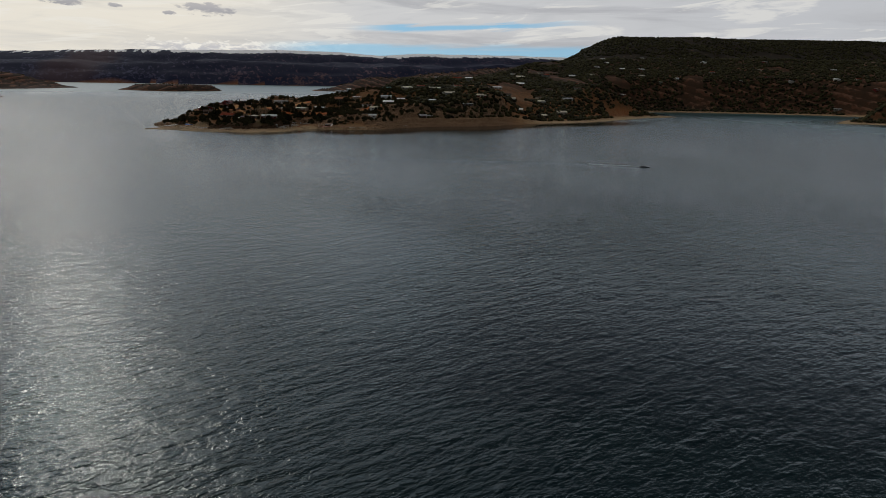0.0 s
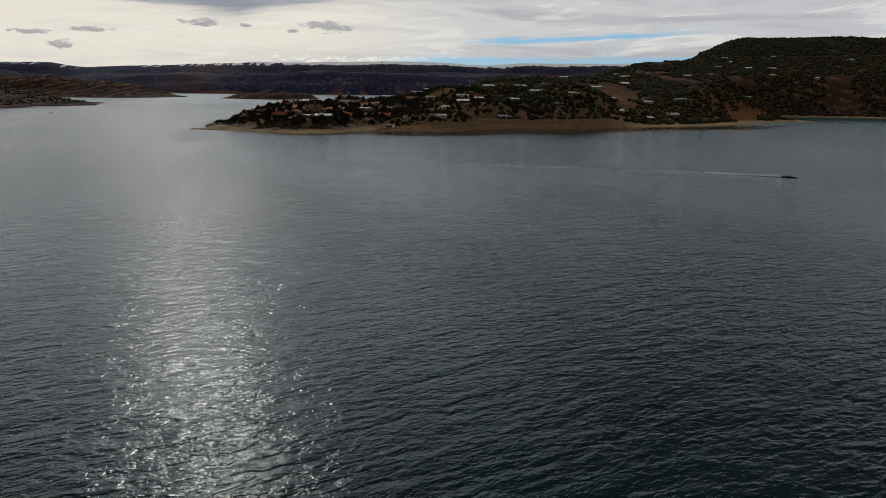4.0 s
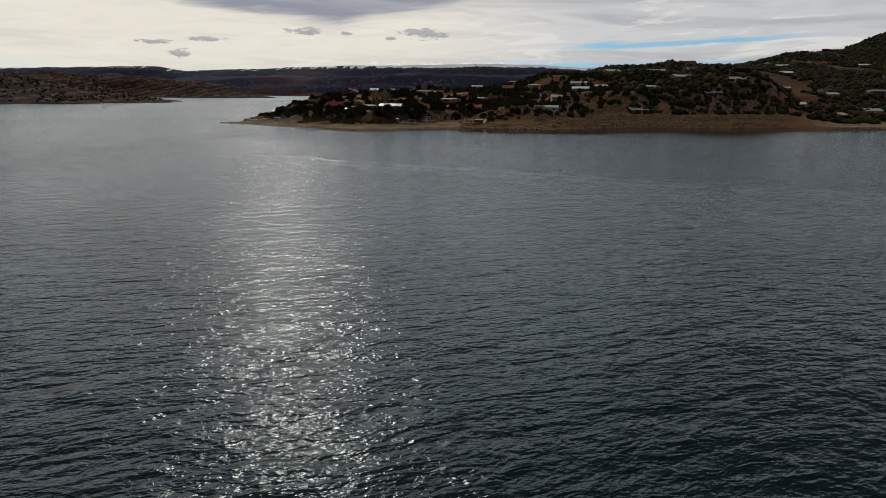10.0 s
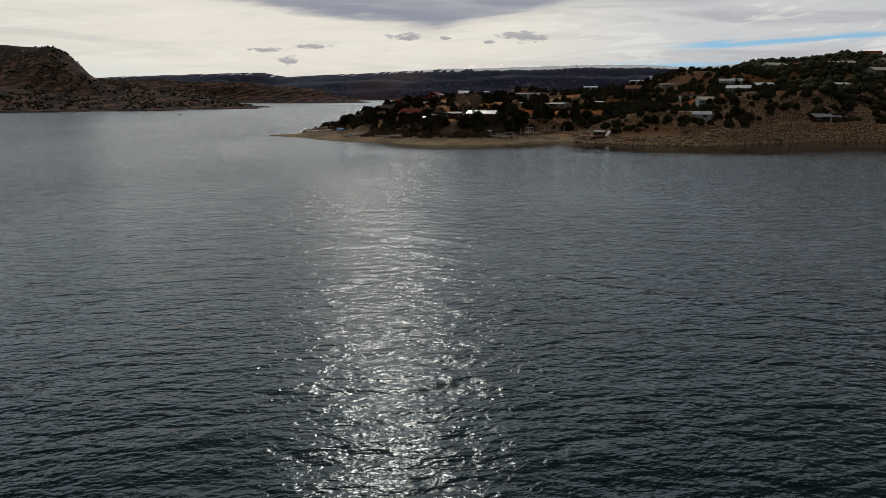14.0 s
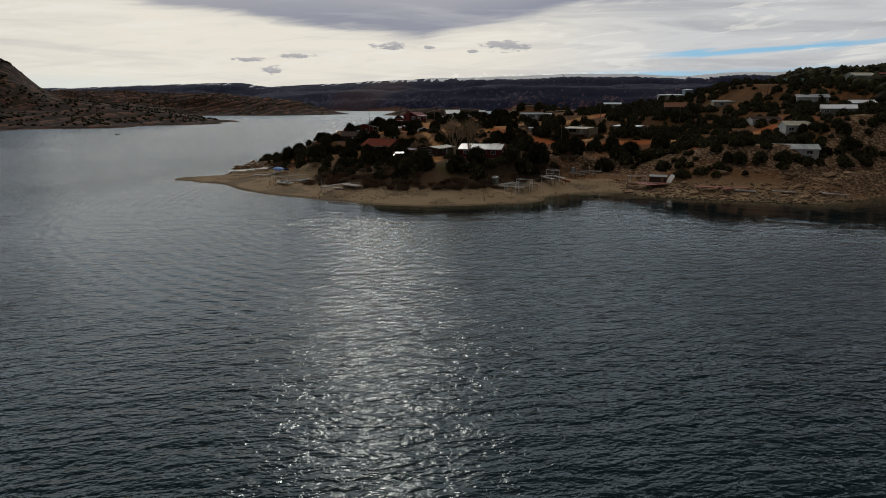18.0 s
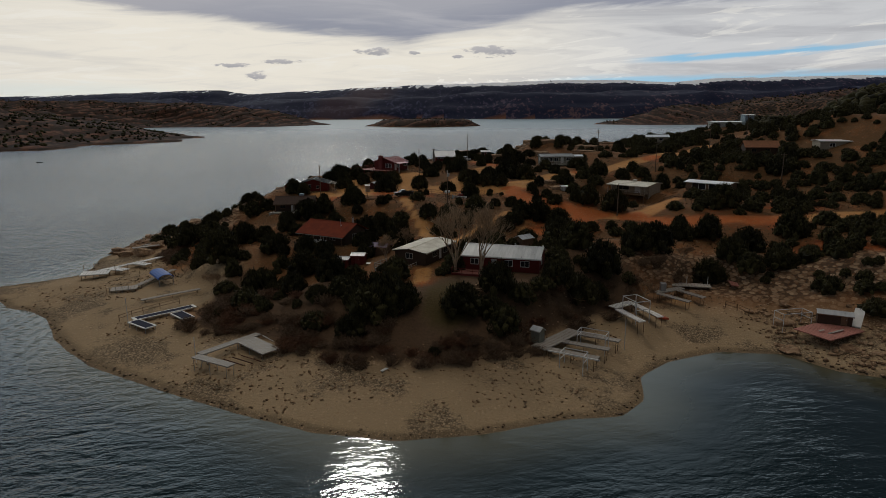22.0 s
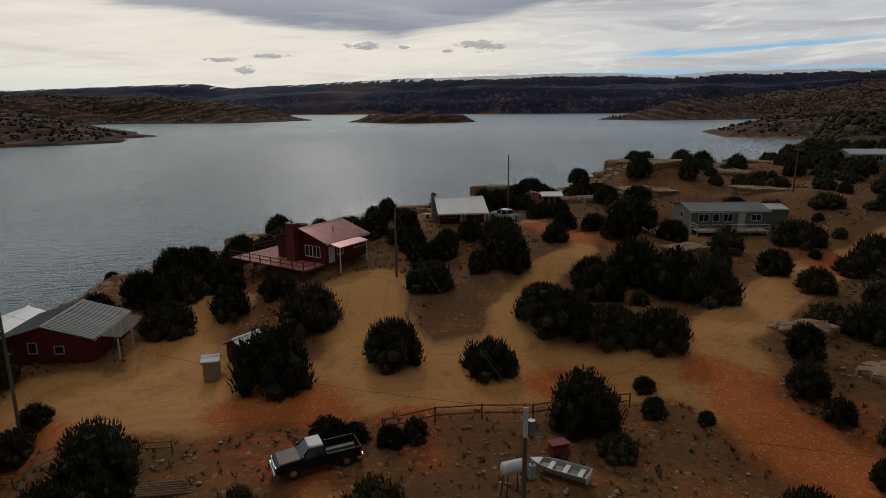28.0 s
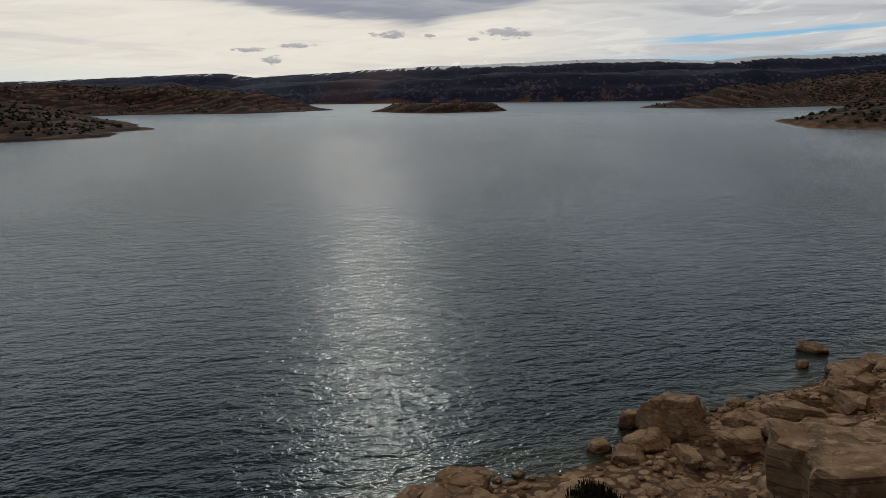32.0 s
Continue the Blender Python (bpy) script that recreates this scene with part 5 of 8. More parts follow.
h = house("deck_house", "tan house with a pale flat roof and brown timber deck", 74.2, 129.0, 14.2, -38.5, 12.6, 8.2, 2.6, 0.35, TAN_WALL, STAIN_ROOF, CREAM,
          [("window", "l", 2.0, 1.0, 0.5, 0.8), ("window", "l", 3.0, 1.0, 0.5, 0.8), ("window", "l", 6.2, 1.0, 1.0, 0.8), ("window", "f", 2.0, 0.8, 4.0, 1.2), ("door", "f", 8.0, 0.05, 1.8, 2.0)], front=2.6, skirt=4)
deck(h, -6.3, -7.4, 6.3, -4.12, -0.05, BROWN_WOOD, BROWN_WOOD, "lfr", drop=3.4)
for px in (-6.1, -4.9, 4.9, 6.1):
    part("porch_post", box(px - 0.07, -6.7, -0.05, px + 0.07, -6.56, 2.35), CREAM, h)
part("rooftop_cooler", rod((-0.6, 0.5, 2.75), (-0.6, 0.5, 3.55), 0.75, 0.7, 10), CREAM, h)
house("white_hut", "small pale metal hut beside the track", 50.2, 116.6, 15.3, 8, 1.9, 1.6, 1.9, 0.2, PALE_WALL, WHITE_ROOF, WHITE, [("door", "f", 0.6, 0.05, 0.7, 1.7)], eave=0.15, gable=0.15, category="hut")
house("outhouse", "weathered plank outhouse with a pale roof", -9.3, 117.4, ground_at(-9.3, 117.4), 15, 1.3, 1.3, 1.9, 0.25, TAN_WALL, WHITE_ROOF, TAN_WALL, eave=0.15, gable=0.15, category="hut")
house("red_shack", "little red shack with a tin roof beside a juniper", -7.6, 121.4, ground_at(-7.6, 121.4), 60, 2.8, 2.2, 1.6, 0.5, RED_WALL, DULL_ROOF, RED_PAINT, eave=0.2, gable=0.2, category="shed")
house("yard_shed", "small shed with a grey tin roof behind the cabin", 35.2, 60.5, ground_at(35.2, 60.5) + 0.1, 40, 3.2, 2.6, 1.9, 0.5, BROWN_WOOD, DULL_ROOF, BROWN_WOOD, eave=0.2, gable=0.2, category="shed")

h = house("carport", "open carport with a long white roof", 95.2, 123.0, 15.6, -40, 13.0, 6.0, 2.2, 0.3, BROWN_WOOD, WHITE_ROOF, WHITE, [("window", "f", 2.0, 0.2, 4.0, 1.8), ("window", "f", 7.0, 0.2, 4.0, 1.8)], eave=0.8, category="carport")
h = house("tower_house", "pale blue two-storey block with a flat white roof", 154.4, 250.0, ground_at(154, 250) + 0.1, 8, 4.4, 4.4, 5.6, 0.25, BLUE_WALL, WHITE_ROOF, WHITE, [("window", "f", 1.4, 3.6, 1.4, 1.0), ("door", "f", 0.5, 0.05, 0.9, 2.0)], category="house", skirt=4)
house("long_white_house", "long low house with a white roof beside a tower", 143.5, 249.0, ground_at(143, 249) + 0.1, 5, 14, 6, 2.6, 0.3, PALE_WALL, WHITE_ROOF, WHITE, [("window", "f", 2.0, 0.9, 1.6, 1.1), ("window", "f", 6.0, 0.9, 1.6, 1.1), ("door", "f", 9.5, 0.05, 0.9, 2.0)], skirt=5)
house("orange_roofed_house", "brown house with an orange-brown roof", 124.6, 161.5, ground_at(124.6, 161.5) + 0.1, -8, 11, 7, 2.6, 1.9, LOG_WALL, ORANGE_ROOF, BROWN_WOOD, [("window", "f", 2.0, 0.9, 1.6, 1.1), ("window", "f", 6.5, 0.9, 1.6, 1.1)], skirt=5)
house("flat_roofed_house", "long low house with a flat pale roof", 148, 152, low_at(148, 152, 7), -6, 17, 7, 2.7, 0.3, TAN_WALL, WHITE_ROOF, WHITE, [("window", "f", 3.0, 0.9, 1.6, 1.1), ("window", "f", 9.0, 0.9, 2.6, 1.1)], skirt=5)
house("white_walled_house", "white-walled house with a grey metal roof above the bay", 136.0, 54.6, low_at(136, 54.6, 6) + 0.4, -12, 15.2, 7.2, 2.6, 1.2, PALE_WALL, DULL_ROOF, WHITE,
      [("window", "f", 2.0, 0.9, 1.8, 1.1), ("window", "f", 6.0, 0.9, 1.8, 1.1), ("door", "f", 9.0, 0.05, 0.9, 2.0), ("window", "f", 11.5, 0.9, 1.8, 1.1), ("window", "l", 2.6, 0.9, 1.4, 1.0)], skirt=5, panels=12)
house("pale_house", "white house with a low brown roof on the slope", 146.8, 108.0, low_at(146.8, 108, 5), 0, 11, 6.5, 2.6, 0.9, PALE_WALL, BROWN_ROOF, WHITE, [("window", "f", 1.6, 0.9, 1.6, 1.1), ("window", "f", 6.4, 0.9, 1.6, 1.1), ("door", "f", 4.4, 0.05, 0.9, 2.0)], skirt=5)
house("green_roofed_house", "dark house with a green metal roof on the ridge", 192, 190, ground_at(192, 190) + 0.1, -5, 10, 7, 2.6, 1.4, LOG_WALL, GREEN_ROOF, BROWN_WOOD, [("window", "f", 2.0, 0.9, 1.6, 1.1)], skirt=5)
house("bay_cottage", "low cream cottage with a pale roof near the water", 102.0, 214.0, ground_at(102, 214) + 0.1, -4, 9.5, 6, 2.4, 0.7, TAN_WALL, DULL_ROOF, WHITE, [("window", "f", 1.4, 0.9, 1.4, 1.0), ("window", "f", 5.4, 0.9, 1.4, 1.0)], skirt=4)

# the village on the slopes further round the bay
random.seed(7)
VILLAGE = [(168, 92), (190, 118), (205, 70), (222, 98), (240, 140), (262, 84), (281, 92), (150, 84), (176, 132), (210, 160), (236, 182), (250, 112), (276, 152), (292, 186), (312, 252), (345, 112), (366, 192), (420, 134), (216, 206), (262, 216), (304, 128), (352, 150), (330, 210), (385, 120), (408, 170), (430, 210),
           (372, 240), (462, 190), (505, 235), (300, 290), (440, 300), (540, 290), (590, 230), (620, 330), (690, 380), (660, 440), (540, 400), (760, 420), (820, 390), (930, 340), (1010, 300), (480, 380)]
spare = random.Random(17)
while len(VILLAGE) < 78:
    vx, vy = spare.uniform(330, 1150), spare.uniform(90, 640)
    far = land(np.array([vx]), np.array([vy]))[1]["d"][0]
    if far > 35 and vy < 260 + 0.42 * vx and all((vx - a) ** 2 + (vy - b) ** 2 > 34 ** 2 for a, b in VILLAGE):
        VILLAGE.append((round(vx), round(vy)))
WALLS, ROOFS = [PALE_WALL, TAN_WALL, GREY_WALL, RED_WALL, LOG_WALL], [DULL_ROOF, WHITE_ROOF, BROWN_ROOF, RUST_ROOF, STAIN_ROOF]
WORDS = ["white-walled", "tan", "grey", "dark red", "dark brown"], ["grey metal", "white metal", "brown shingled", "rust-red", "stained pale"]
for vx, vy in VILLAGE:
    a, b = random.randrange(5), random.randrange(5)
    lv = random.uniform(9, 16)
    house("village_house", f"{WORDS[0][a]} house with a {WORDS[1][b]} roof on the hillside", vx, vy, low_at(vx, vy, 4.5) + 0.3, random.uniform(-25, 25), lv, random.uniform(6.5, 8.5), random.uniform(2.6, 3.4),
          random.uniform(0.6, 1.8), WALLS[a], ROOFS[b], WHITE, [("window", "f", 1.2, 0.9, 1.6, 1.1), ("window", "f", lv - 3.4, 0.9, 1.8, 1.1), ("door", "f", lv / 2, 0.05, 0.9, 2.0)], skirt=7)["group"] = "hillside village"

# ---------------------------------------------------------------- docks left dry on the beach
def strip(a, b, w):
    """Corners of a walkway from a to b, w wide."""
    a, b = Vector(a), Vector(b)
    n = Vector((-(b - a).y, (b - a).x)).normalized() * w / 2
    return [tuple(a - n), tuple(b - n), tuple(b + n), tuple(a + n)]


def leg_to(root, x, y, z, mat, r=0.05):
    part("leg", rod((x, y, ground_at(x, y) - 0.3), (x, y, z), r, r, 6), mat, root)


def dock(name, label, z, pieces, mat, leg_mat, carpet=None, thick=0.16):
    """pieces: walkways as (from, to, width)."""
    root = thing(name, label, "dock", Matrix())
    for k, (a, b, w) in enumerate(pieces):
        q = strip(a, b, w)
        zz = z - 0.004 * k
        p = part("walkway", prism(q, zz - thick, zz, "z"), mat, root)
        if carpet:
            part("carpet", prism(strip(Vector(a).lerp(Vector(b), 0.05), Vector(a).lerp(Vector(b), 0.95), w - 0.5), zz, zz + 0.012, "z"), carpet, p, "dark navy carpet")
        else:
            n = max(2, int((Vector(b) - Vector(a)).length / 0.6))
            for j in range(1, n):
                m = Vector(a).lerp(Vector(b), j / n)
                e = (Vector(b) - Vector(a)).normalized()
                part("joint_batten", prism(strip(m - e * 0.02, m + e * 0.02, w - 0.06), zz, zz + 0.012, "z"), leg_mat, p)
        for i in range(4):
            x, y = Vector(q[i]).lerp(Vector(q[(i + 2) % 4]), 0.06)
            leg_to(root, x, y, zz - thick, leg_mat)
        if (Vector(b) - Vector(a)).length > 6:
            for i in (0, 3):
                x, y = Vector(q[i]).lerp(Vector(q[1 if i == 0 else 2]), 0.5)
                leg_to(root, x, y, zz - thick, leg_mat)
    return root


def lift_frame(root, x, y, z, yaw, lx, ly, hz, mat, r=0.06):
    """A tubular boat lift standing on a dock or on the ground."""
    m = pose(x, y, z, 0, 0, yaw)
    c = [m @ Vector((sx * lx / 2, sy * ly / 2, 0)) for sx, sy in ((-1, -1), (1, -1), (1, 1), (-1, 1))]
    up = Vector((0, 0, hz))
    for i in range(4):
        p, q = c[i], c[(i + 1) % 4]
        part("frame_post", rod((p.x, p.y, ground_at(p.x, p.y) - 0.2), p + up, r, r, 6), mat, root)
        part("frame_bar", rod(p + up, q + up, r, r, 6), mat, root)
        if i % 2:
            part("frame_bar", rod(p + up * 0.35, q + up * 0.35, r, r, 6), mat, root)


d = dock("l_shaped_dock", "pale grey L-shaped dock standing dry on the beach", 2.9, [((-17.2, 17.4), (-10.4, 28.0), 1.5), ((-17.6, 16.6), (-10.4, 13.3), 1.5), ((-12.4, 24.0), (-6.3, 19.0), 3.3)], GREY_WOOD, STEEL)
for k in range(3):
    part("cradle_bar", rod((-13.6 + k * 1.1, 17.8 + k * 0.8, 1.9), (-9.6 + k * 1.1, 15.6 + k * 0.8, 1.9), 0.09, 0.09, 6), RUST, d)
part("marker_post", rod((-18.4, 18.4, 0.5), (-18.4, 18.4, 5.2), 0.06, 0.05, 6), WHITE_STEEL, d)
part("gangway_rail", rod((-10.2, 25.8, 2.9), (-7.0, 22.0, 3.4), 0.05, 0.05, 5), WHITE_STEEL, d)
d = dock("navy_dock", "white-edged dock with navy carpet on the beach", 2.2, [((-38.2, 34.9), (-30.3, 43.4), 2.0), ((-37.6, 34.0), (-32.4, 30.8), 2.2), ((-32.0, 39.2), (-28.0, 36.0), 2.4)], WHITE, STEEL, NAVY)
part("marker_post", rod((-39.6, 35.6, 0.2), (-39.6, 35.6, 6.0), 0.06, 0.05, 6), WHITE_STEEL, d)


def rail_fence(name, label, pts, h, mat):
    root = thing(name, label, "fence", Matrix())
    for a, b in zip(pts, pts[1:]):
        za, zb = ground_at(*a), ground_at(*b)
        for k in (0.5, 1.0):
            part("fence_rail", rod((*a, za + h * k), (*b, zb + h * k), 0.05, 0.05, 5), mat, root)
    for a in pts:
        part("fence_post", rod((*a, ground_at(*a) - 0.3), (*a, ground_at(*a) + h + 0.1), 0.07, 0.06, 6), mat, root)
    return root


rail_fence("jetty_rail", "brown timber rail of an old jetty on the sand", [(-41.6, 36.1), (-40.3, 38.2), (-39.2, 40.2), (-37.4, 43.2), (-35.0, 46.4)], 1.1, BROWN_WOOD)
dock("narrow_jetty", "long narrow weathered timber jetty above the sand", 2.3, [((-43.0, 46.3), (-34.6, 54.9), 1.0)], GREY_WOOD, BROWN_WOOD)
d = dock("timber_dock", "weathered brown timber dock with a sagging platform", 2.1, [((-54.2, 54.0), (-49.4, 56.2), 3.0), ((-50.2, 57.2), (-49.0, 71.8), 1.3)], GREY_WOOD, BROWN_WOOD)
for k in range(4):
    part("picket", rod((-53.6 + k * 1.2, 52.6 + k * 0.4, 0.3), (-53.6 + k * 1.2, 52.6 + k * 0.4, 3.0), 0.06, 0.06, 5), GREY_WOOD, d)


def canopy_lift(x, y, yaw):
    root = thing("boat_canopy", "blue tarpaulin boat canopy on a steel lift", "boat canopy", Matrix())
    lift_frame(root, x, y, 3.1, yaw, 6.8, 3.0, 0.0, STEEL)
    m = pose(x, y, 3.15, 0, 0, yaw)
    n = 8
    outer = [(1.75 * math.sin(math.pi * (k / n - 0.5)), 0.95 * math.cos(math.pi * (k / n - 0.5))) for k in range(n + 1)]
    inner = [(0.97 * a, b * 0.95 - 0.03) for a, b in reversed(outer)]
    part("canopy", prism(outer + inner, -3.7, 3.7, "x"), BLUE_CLOTH, root).matrix_basis = m
    for s in (-3.0, 0.0, 3.0):
        part("bow", rod(m @ Vector((s, -1.7, 0)), m @ Vector((s, 1.7, 0)), 0.04, 0.04, 5), STEEL, root)


canopy_lift(-46.8, 62.0, -47)
d = dock("white_dock", "white-decked dock with three berths at the point", 2.2, [((-69.0, 66.2), (-63.4, 68.4), 4.2), ((-66.6, 69.2), (-58.2, 85.0), 1.4), ((-64.6, 71.6), (-60.4, 70.4), 2.4), ((-61.8, 77.4), (-57.8, 76.0), 2.2)], WHITE, BROWN_WOOD)
for p in ((-70.0, 68.8), (-68.6, 70.6), (-62.6, 69.6), (-60.8, 71.8)):
    part("mooring_post", rod((*p, ground_at(*p) - 0.3), (*p, 3.6), 0.08, 0.07, 6), BROWN_WOOD, d)
dock("far_jetty", "short brown plank jetty among the rocks", 2.6, [((-71.5, 92.5), (-66.0, 97.0), 1.6), ((-70.5, 96.0), (-67.5, 101.0), 1.2)], GREY_WOOD, BROWN_WOOD)

d = dock("finger_dock", "grey dock with three long fingers and a small shed", 3.1, [((35.4, 22.2), (42.4, 30.6), 2.7), ((36.9, 22.1), (44.2, 18.5), 1.4), ((39.5, 25.5), (46.5, 22.2), 1.4), ((42.2, 29.4), (48.9, 26.0), 1.4)], GREY_WOOD, BROWN_WOOD)
part("float_edge", prism(strip((36.9, 21.2), (44.2, 17.6), 0.2), 2.95, 3.13, "z"), WHITE, d)
lift_frame(d, 40.4, 17.8, 2.6, -26, 3.6, 2.2, 1.6, WHITE_STEEL)
lift_frame(d, 44.6, 26.2, 3.2, -26, 4.6, 2.0, 1.3, WHITE_STEEL)
part("marker_post", rod((50.0, 27.4, 0.3), (50.0, 27.4, 6.2), 0.07, 0.05, 6), WHITE_STEEL, d)
house("dock_shed", "small grey gabled shed on a dock", 35.6, 25.2, 3.12, -40, 1.7, 1.4, 1.9, 0.4, GREY_WALL, DULL_ROOF, GREY_WOOD, eave=0.15, gable=0.15, skirt=1.5, category="shed")

d = dock("white_lift_dock", "white U-shaped dock with a tubular boat lift", 3.9, [((50.6, 41.2), (55.0, 44.6), 1.9), ((51.4, 40.0), (54.2, 33.3), 1.4), ((54.9, 43.8), (58.0, 36.0), 1.3)], WHITE, BROWN_WOOD)
lift_frame(d, 54.4, 39.2, 3.9, -68, 4.2, 2.8, 2.3, WHITE_STEEL, 0.07)
part("netting", prism([(57.6, 41.5), (59.6, 40.2), (60.2, 38.6), (58.8, 39.0)], 2.4, 2.75, "z"), ORANGE_MESH, d, "crumpled orange netting")
d = dock("grey_dock", "grey weathered dock with a control box above the sand", 4.3, [((60.6, 49.9), (66.8, 53.4), 1.7), ((61.0, 49.4), (65.4, 44.0), 1.3), ((65.2, 52.4), (69.0, 46.8), 1.3), ((65.6, 56.2), (73.0, 55.0), 2.6)], GREY_WOOD, BROWN_WOOD)
part("control_box", soft_box(61.8, 50.6, 4.3, 62.9, 51.6, 5.9, 0.05), STEEL, d)
for p in ((68.6, 56.4), (72.6, 55.8)):
    part("mooring_post", rod((*p, 2.0), (*p, 6.0), 0.06, 0.06, 6), WHITE_STEEL, d)
dock("red_board_deck", "low dull red board deck at the head of the cove", 4.6, [((74.9, 62.6), (79.6, 62.8), 3.0), ((78.9, 61.0), (77.6, 54.4), 1.5)], RED_WOOD, BROWN_WOOD)
rail_fence("boat_rack", "rough brown timber rack on the sand", [(72.8, 46.0), (74.3, 44.3), (75.8, 42.6)], 1.2, BROWN_WOOD)

d = dock("cove_deck", "weathered reddish deck on stilts over rocks", 2.7, [((81.6, 31.6), (89.6, 36.4), 6.4)], RED_WOOD, BROWN_WOOD)
m = pose(85.3, 33.4, 2.7, 0, 0, 31)
for k, (a, b) in enumerate((((-1.5, -1.0), (1.6, 0.4)), ((-0.9, -1.2), (2.2, 0.2)), ((-2.2, 0.2), (-0.8, 0.3)))):
    part("stacked_board", box(a[0], a[1], 0.02 + 0.09 * k, b[0], a[1] + 0.35, 0.10 + 0.09 * k, None, m), GREY_WOOD, d)
part("stair", loft([[(90.4, 36.4, 2.7), (91.6, 35.4, 2.7), (91.6, 35.4, 2.5), (90.4, 36.4, 2.5)], [(92.6, 39.4, 5.0), (93.8, 38.4, 5.0), (93.8, 38.4, 4.8), (92.6, 39.4, 4.8)]]), WHITE, d)
house("cove_hut", "dark brown plank hut with a grey roof on a deck", 88.2, 37.6, 2.72, -22, 5.2, 2.2, 1.8, 0.35, LOG_WALL, DULL_ROOF, BROWN_WOOD, [("door", "f", 3.6, 0.05, 0.8, 1.6)], eave=0.2, gable=0.2, skirt=1.0, door_mat=BROWN_WOOD, category="shed")
dock("pink_deck", "faded pinkish board deck on posts over the rocks", 2.7, [((97.0, 27.6), (103.0, 25.6), 3.4), ((103.4, 26.6), (112.0, 24.4), 1.6), ((105.6, 25.2), (104.6, 21.2), 2.2)], RED_WOOD, BROWN_WOOD)
fr = thing("white_pipe_frame", "white pipe frame of a boat lift among rocks", "boat lift", Matrix())
lift_frame(fr, 81.4, 38.0, 2.8, 15, 5.6, 2.4, 1.8, WHITE_STEEL)
for k, (x, y) in enumerate(((108, 26), (118, 23), (131, 20), (168, 42), (205, 60), (240, 62), (300, 66), (330, 76))):
    dock("shore_dock", "low weathered dock along the far shore", 1.9 + 0.2 * (k % 2), [((x, y), (x + 5.5, y - 2.5), 1.8), ((x + 1, y), (x + 1.5, y + 4), 1.3)], WHITE if k % 3 == 0 else GREY_WOOD, BROWN_WOOD)["group"] = "docks along the shore"

# ---------------------------------------------------------------- vehicles and boats
def wheel(root, x, y, r=0.38, w=0.24, rim=CHROME):
    t = part("wheel", rod((x, y - w / 2, r), (x, y + w / 2, r), r, r, 18), BLACK, root)
    part("rim", rod((x, y - w / 2 - 0.012, r), (x, y + w / 2 + 0.012, r), r * 0.58, r * 0.58, 12), rim, t)


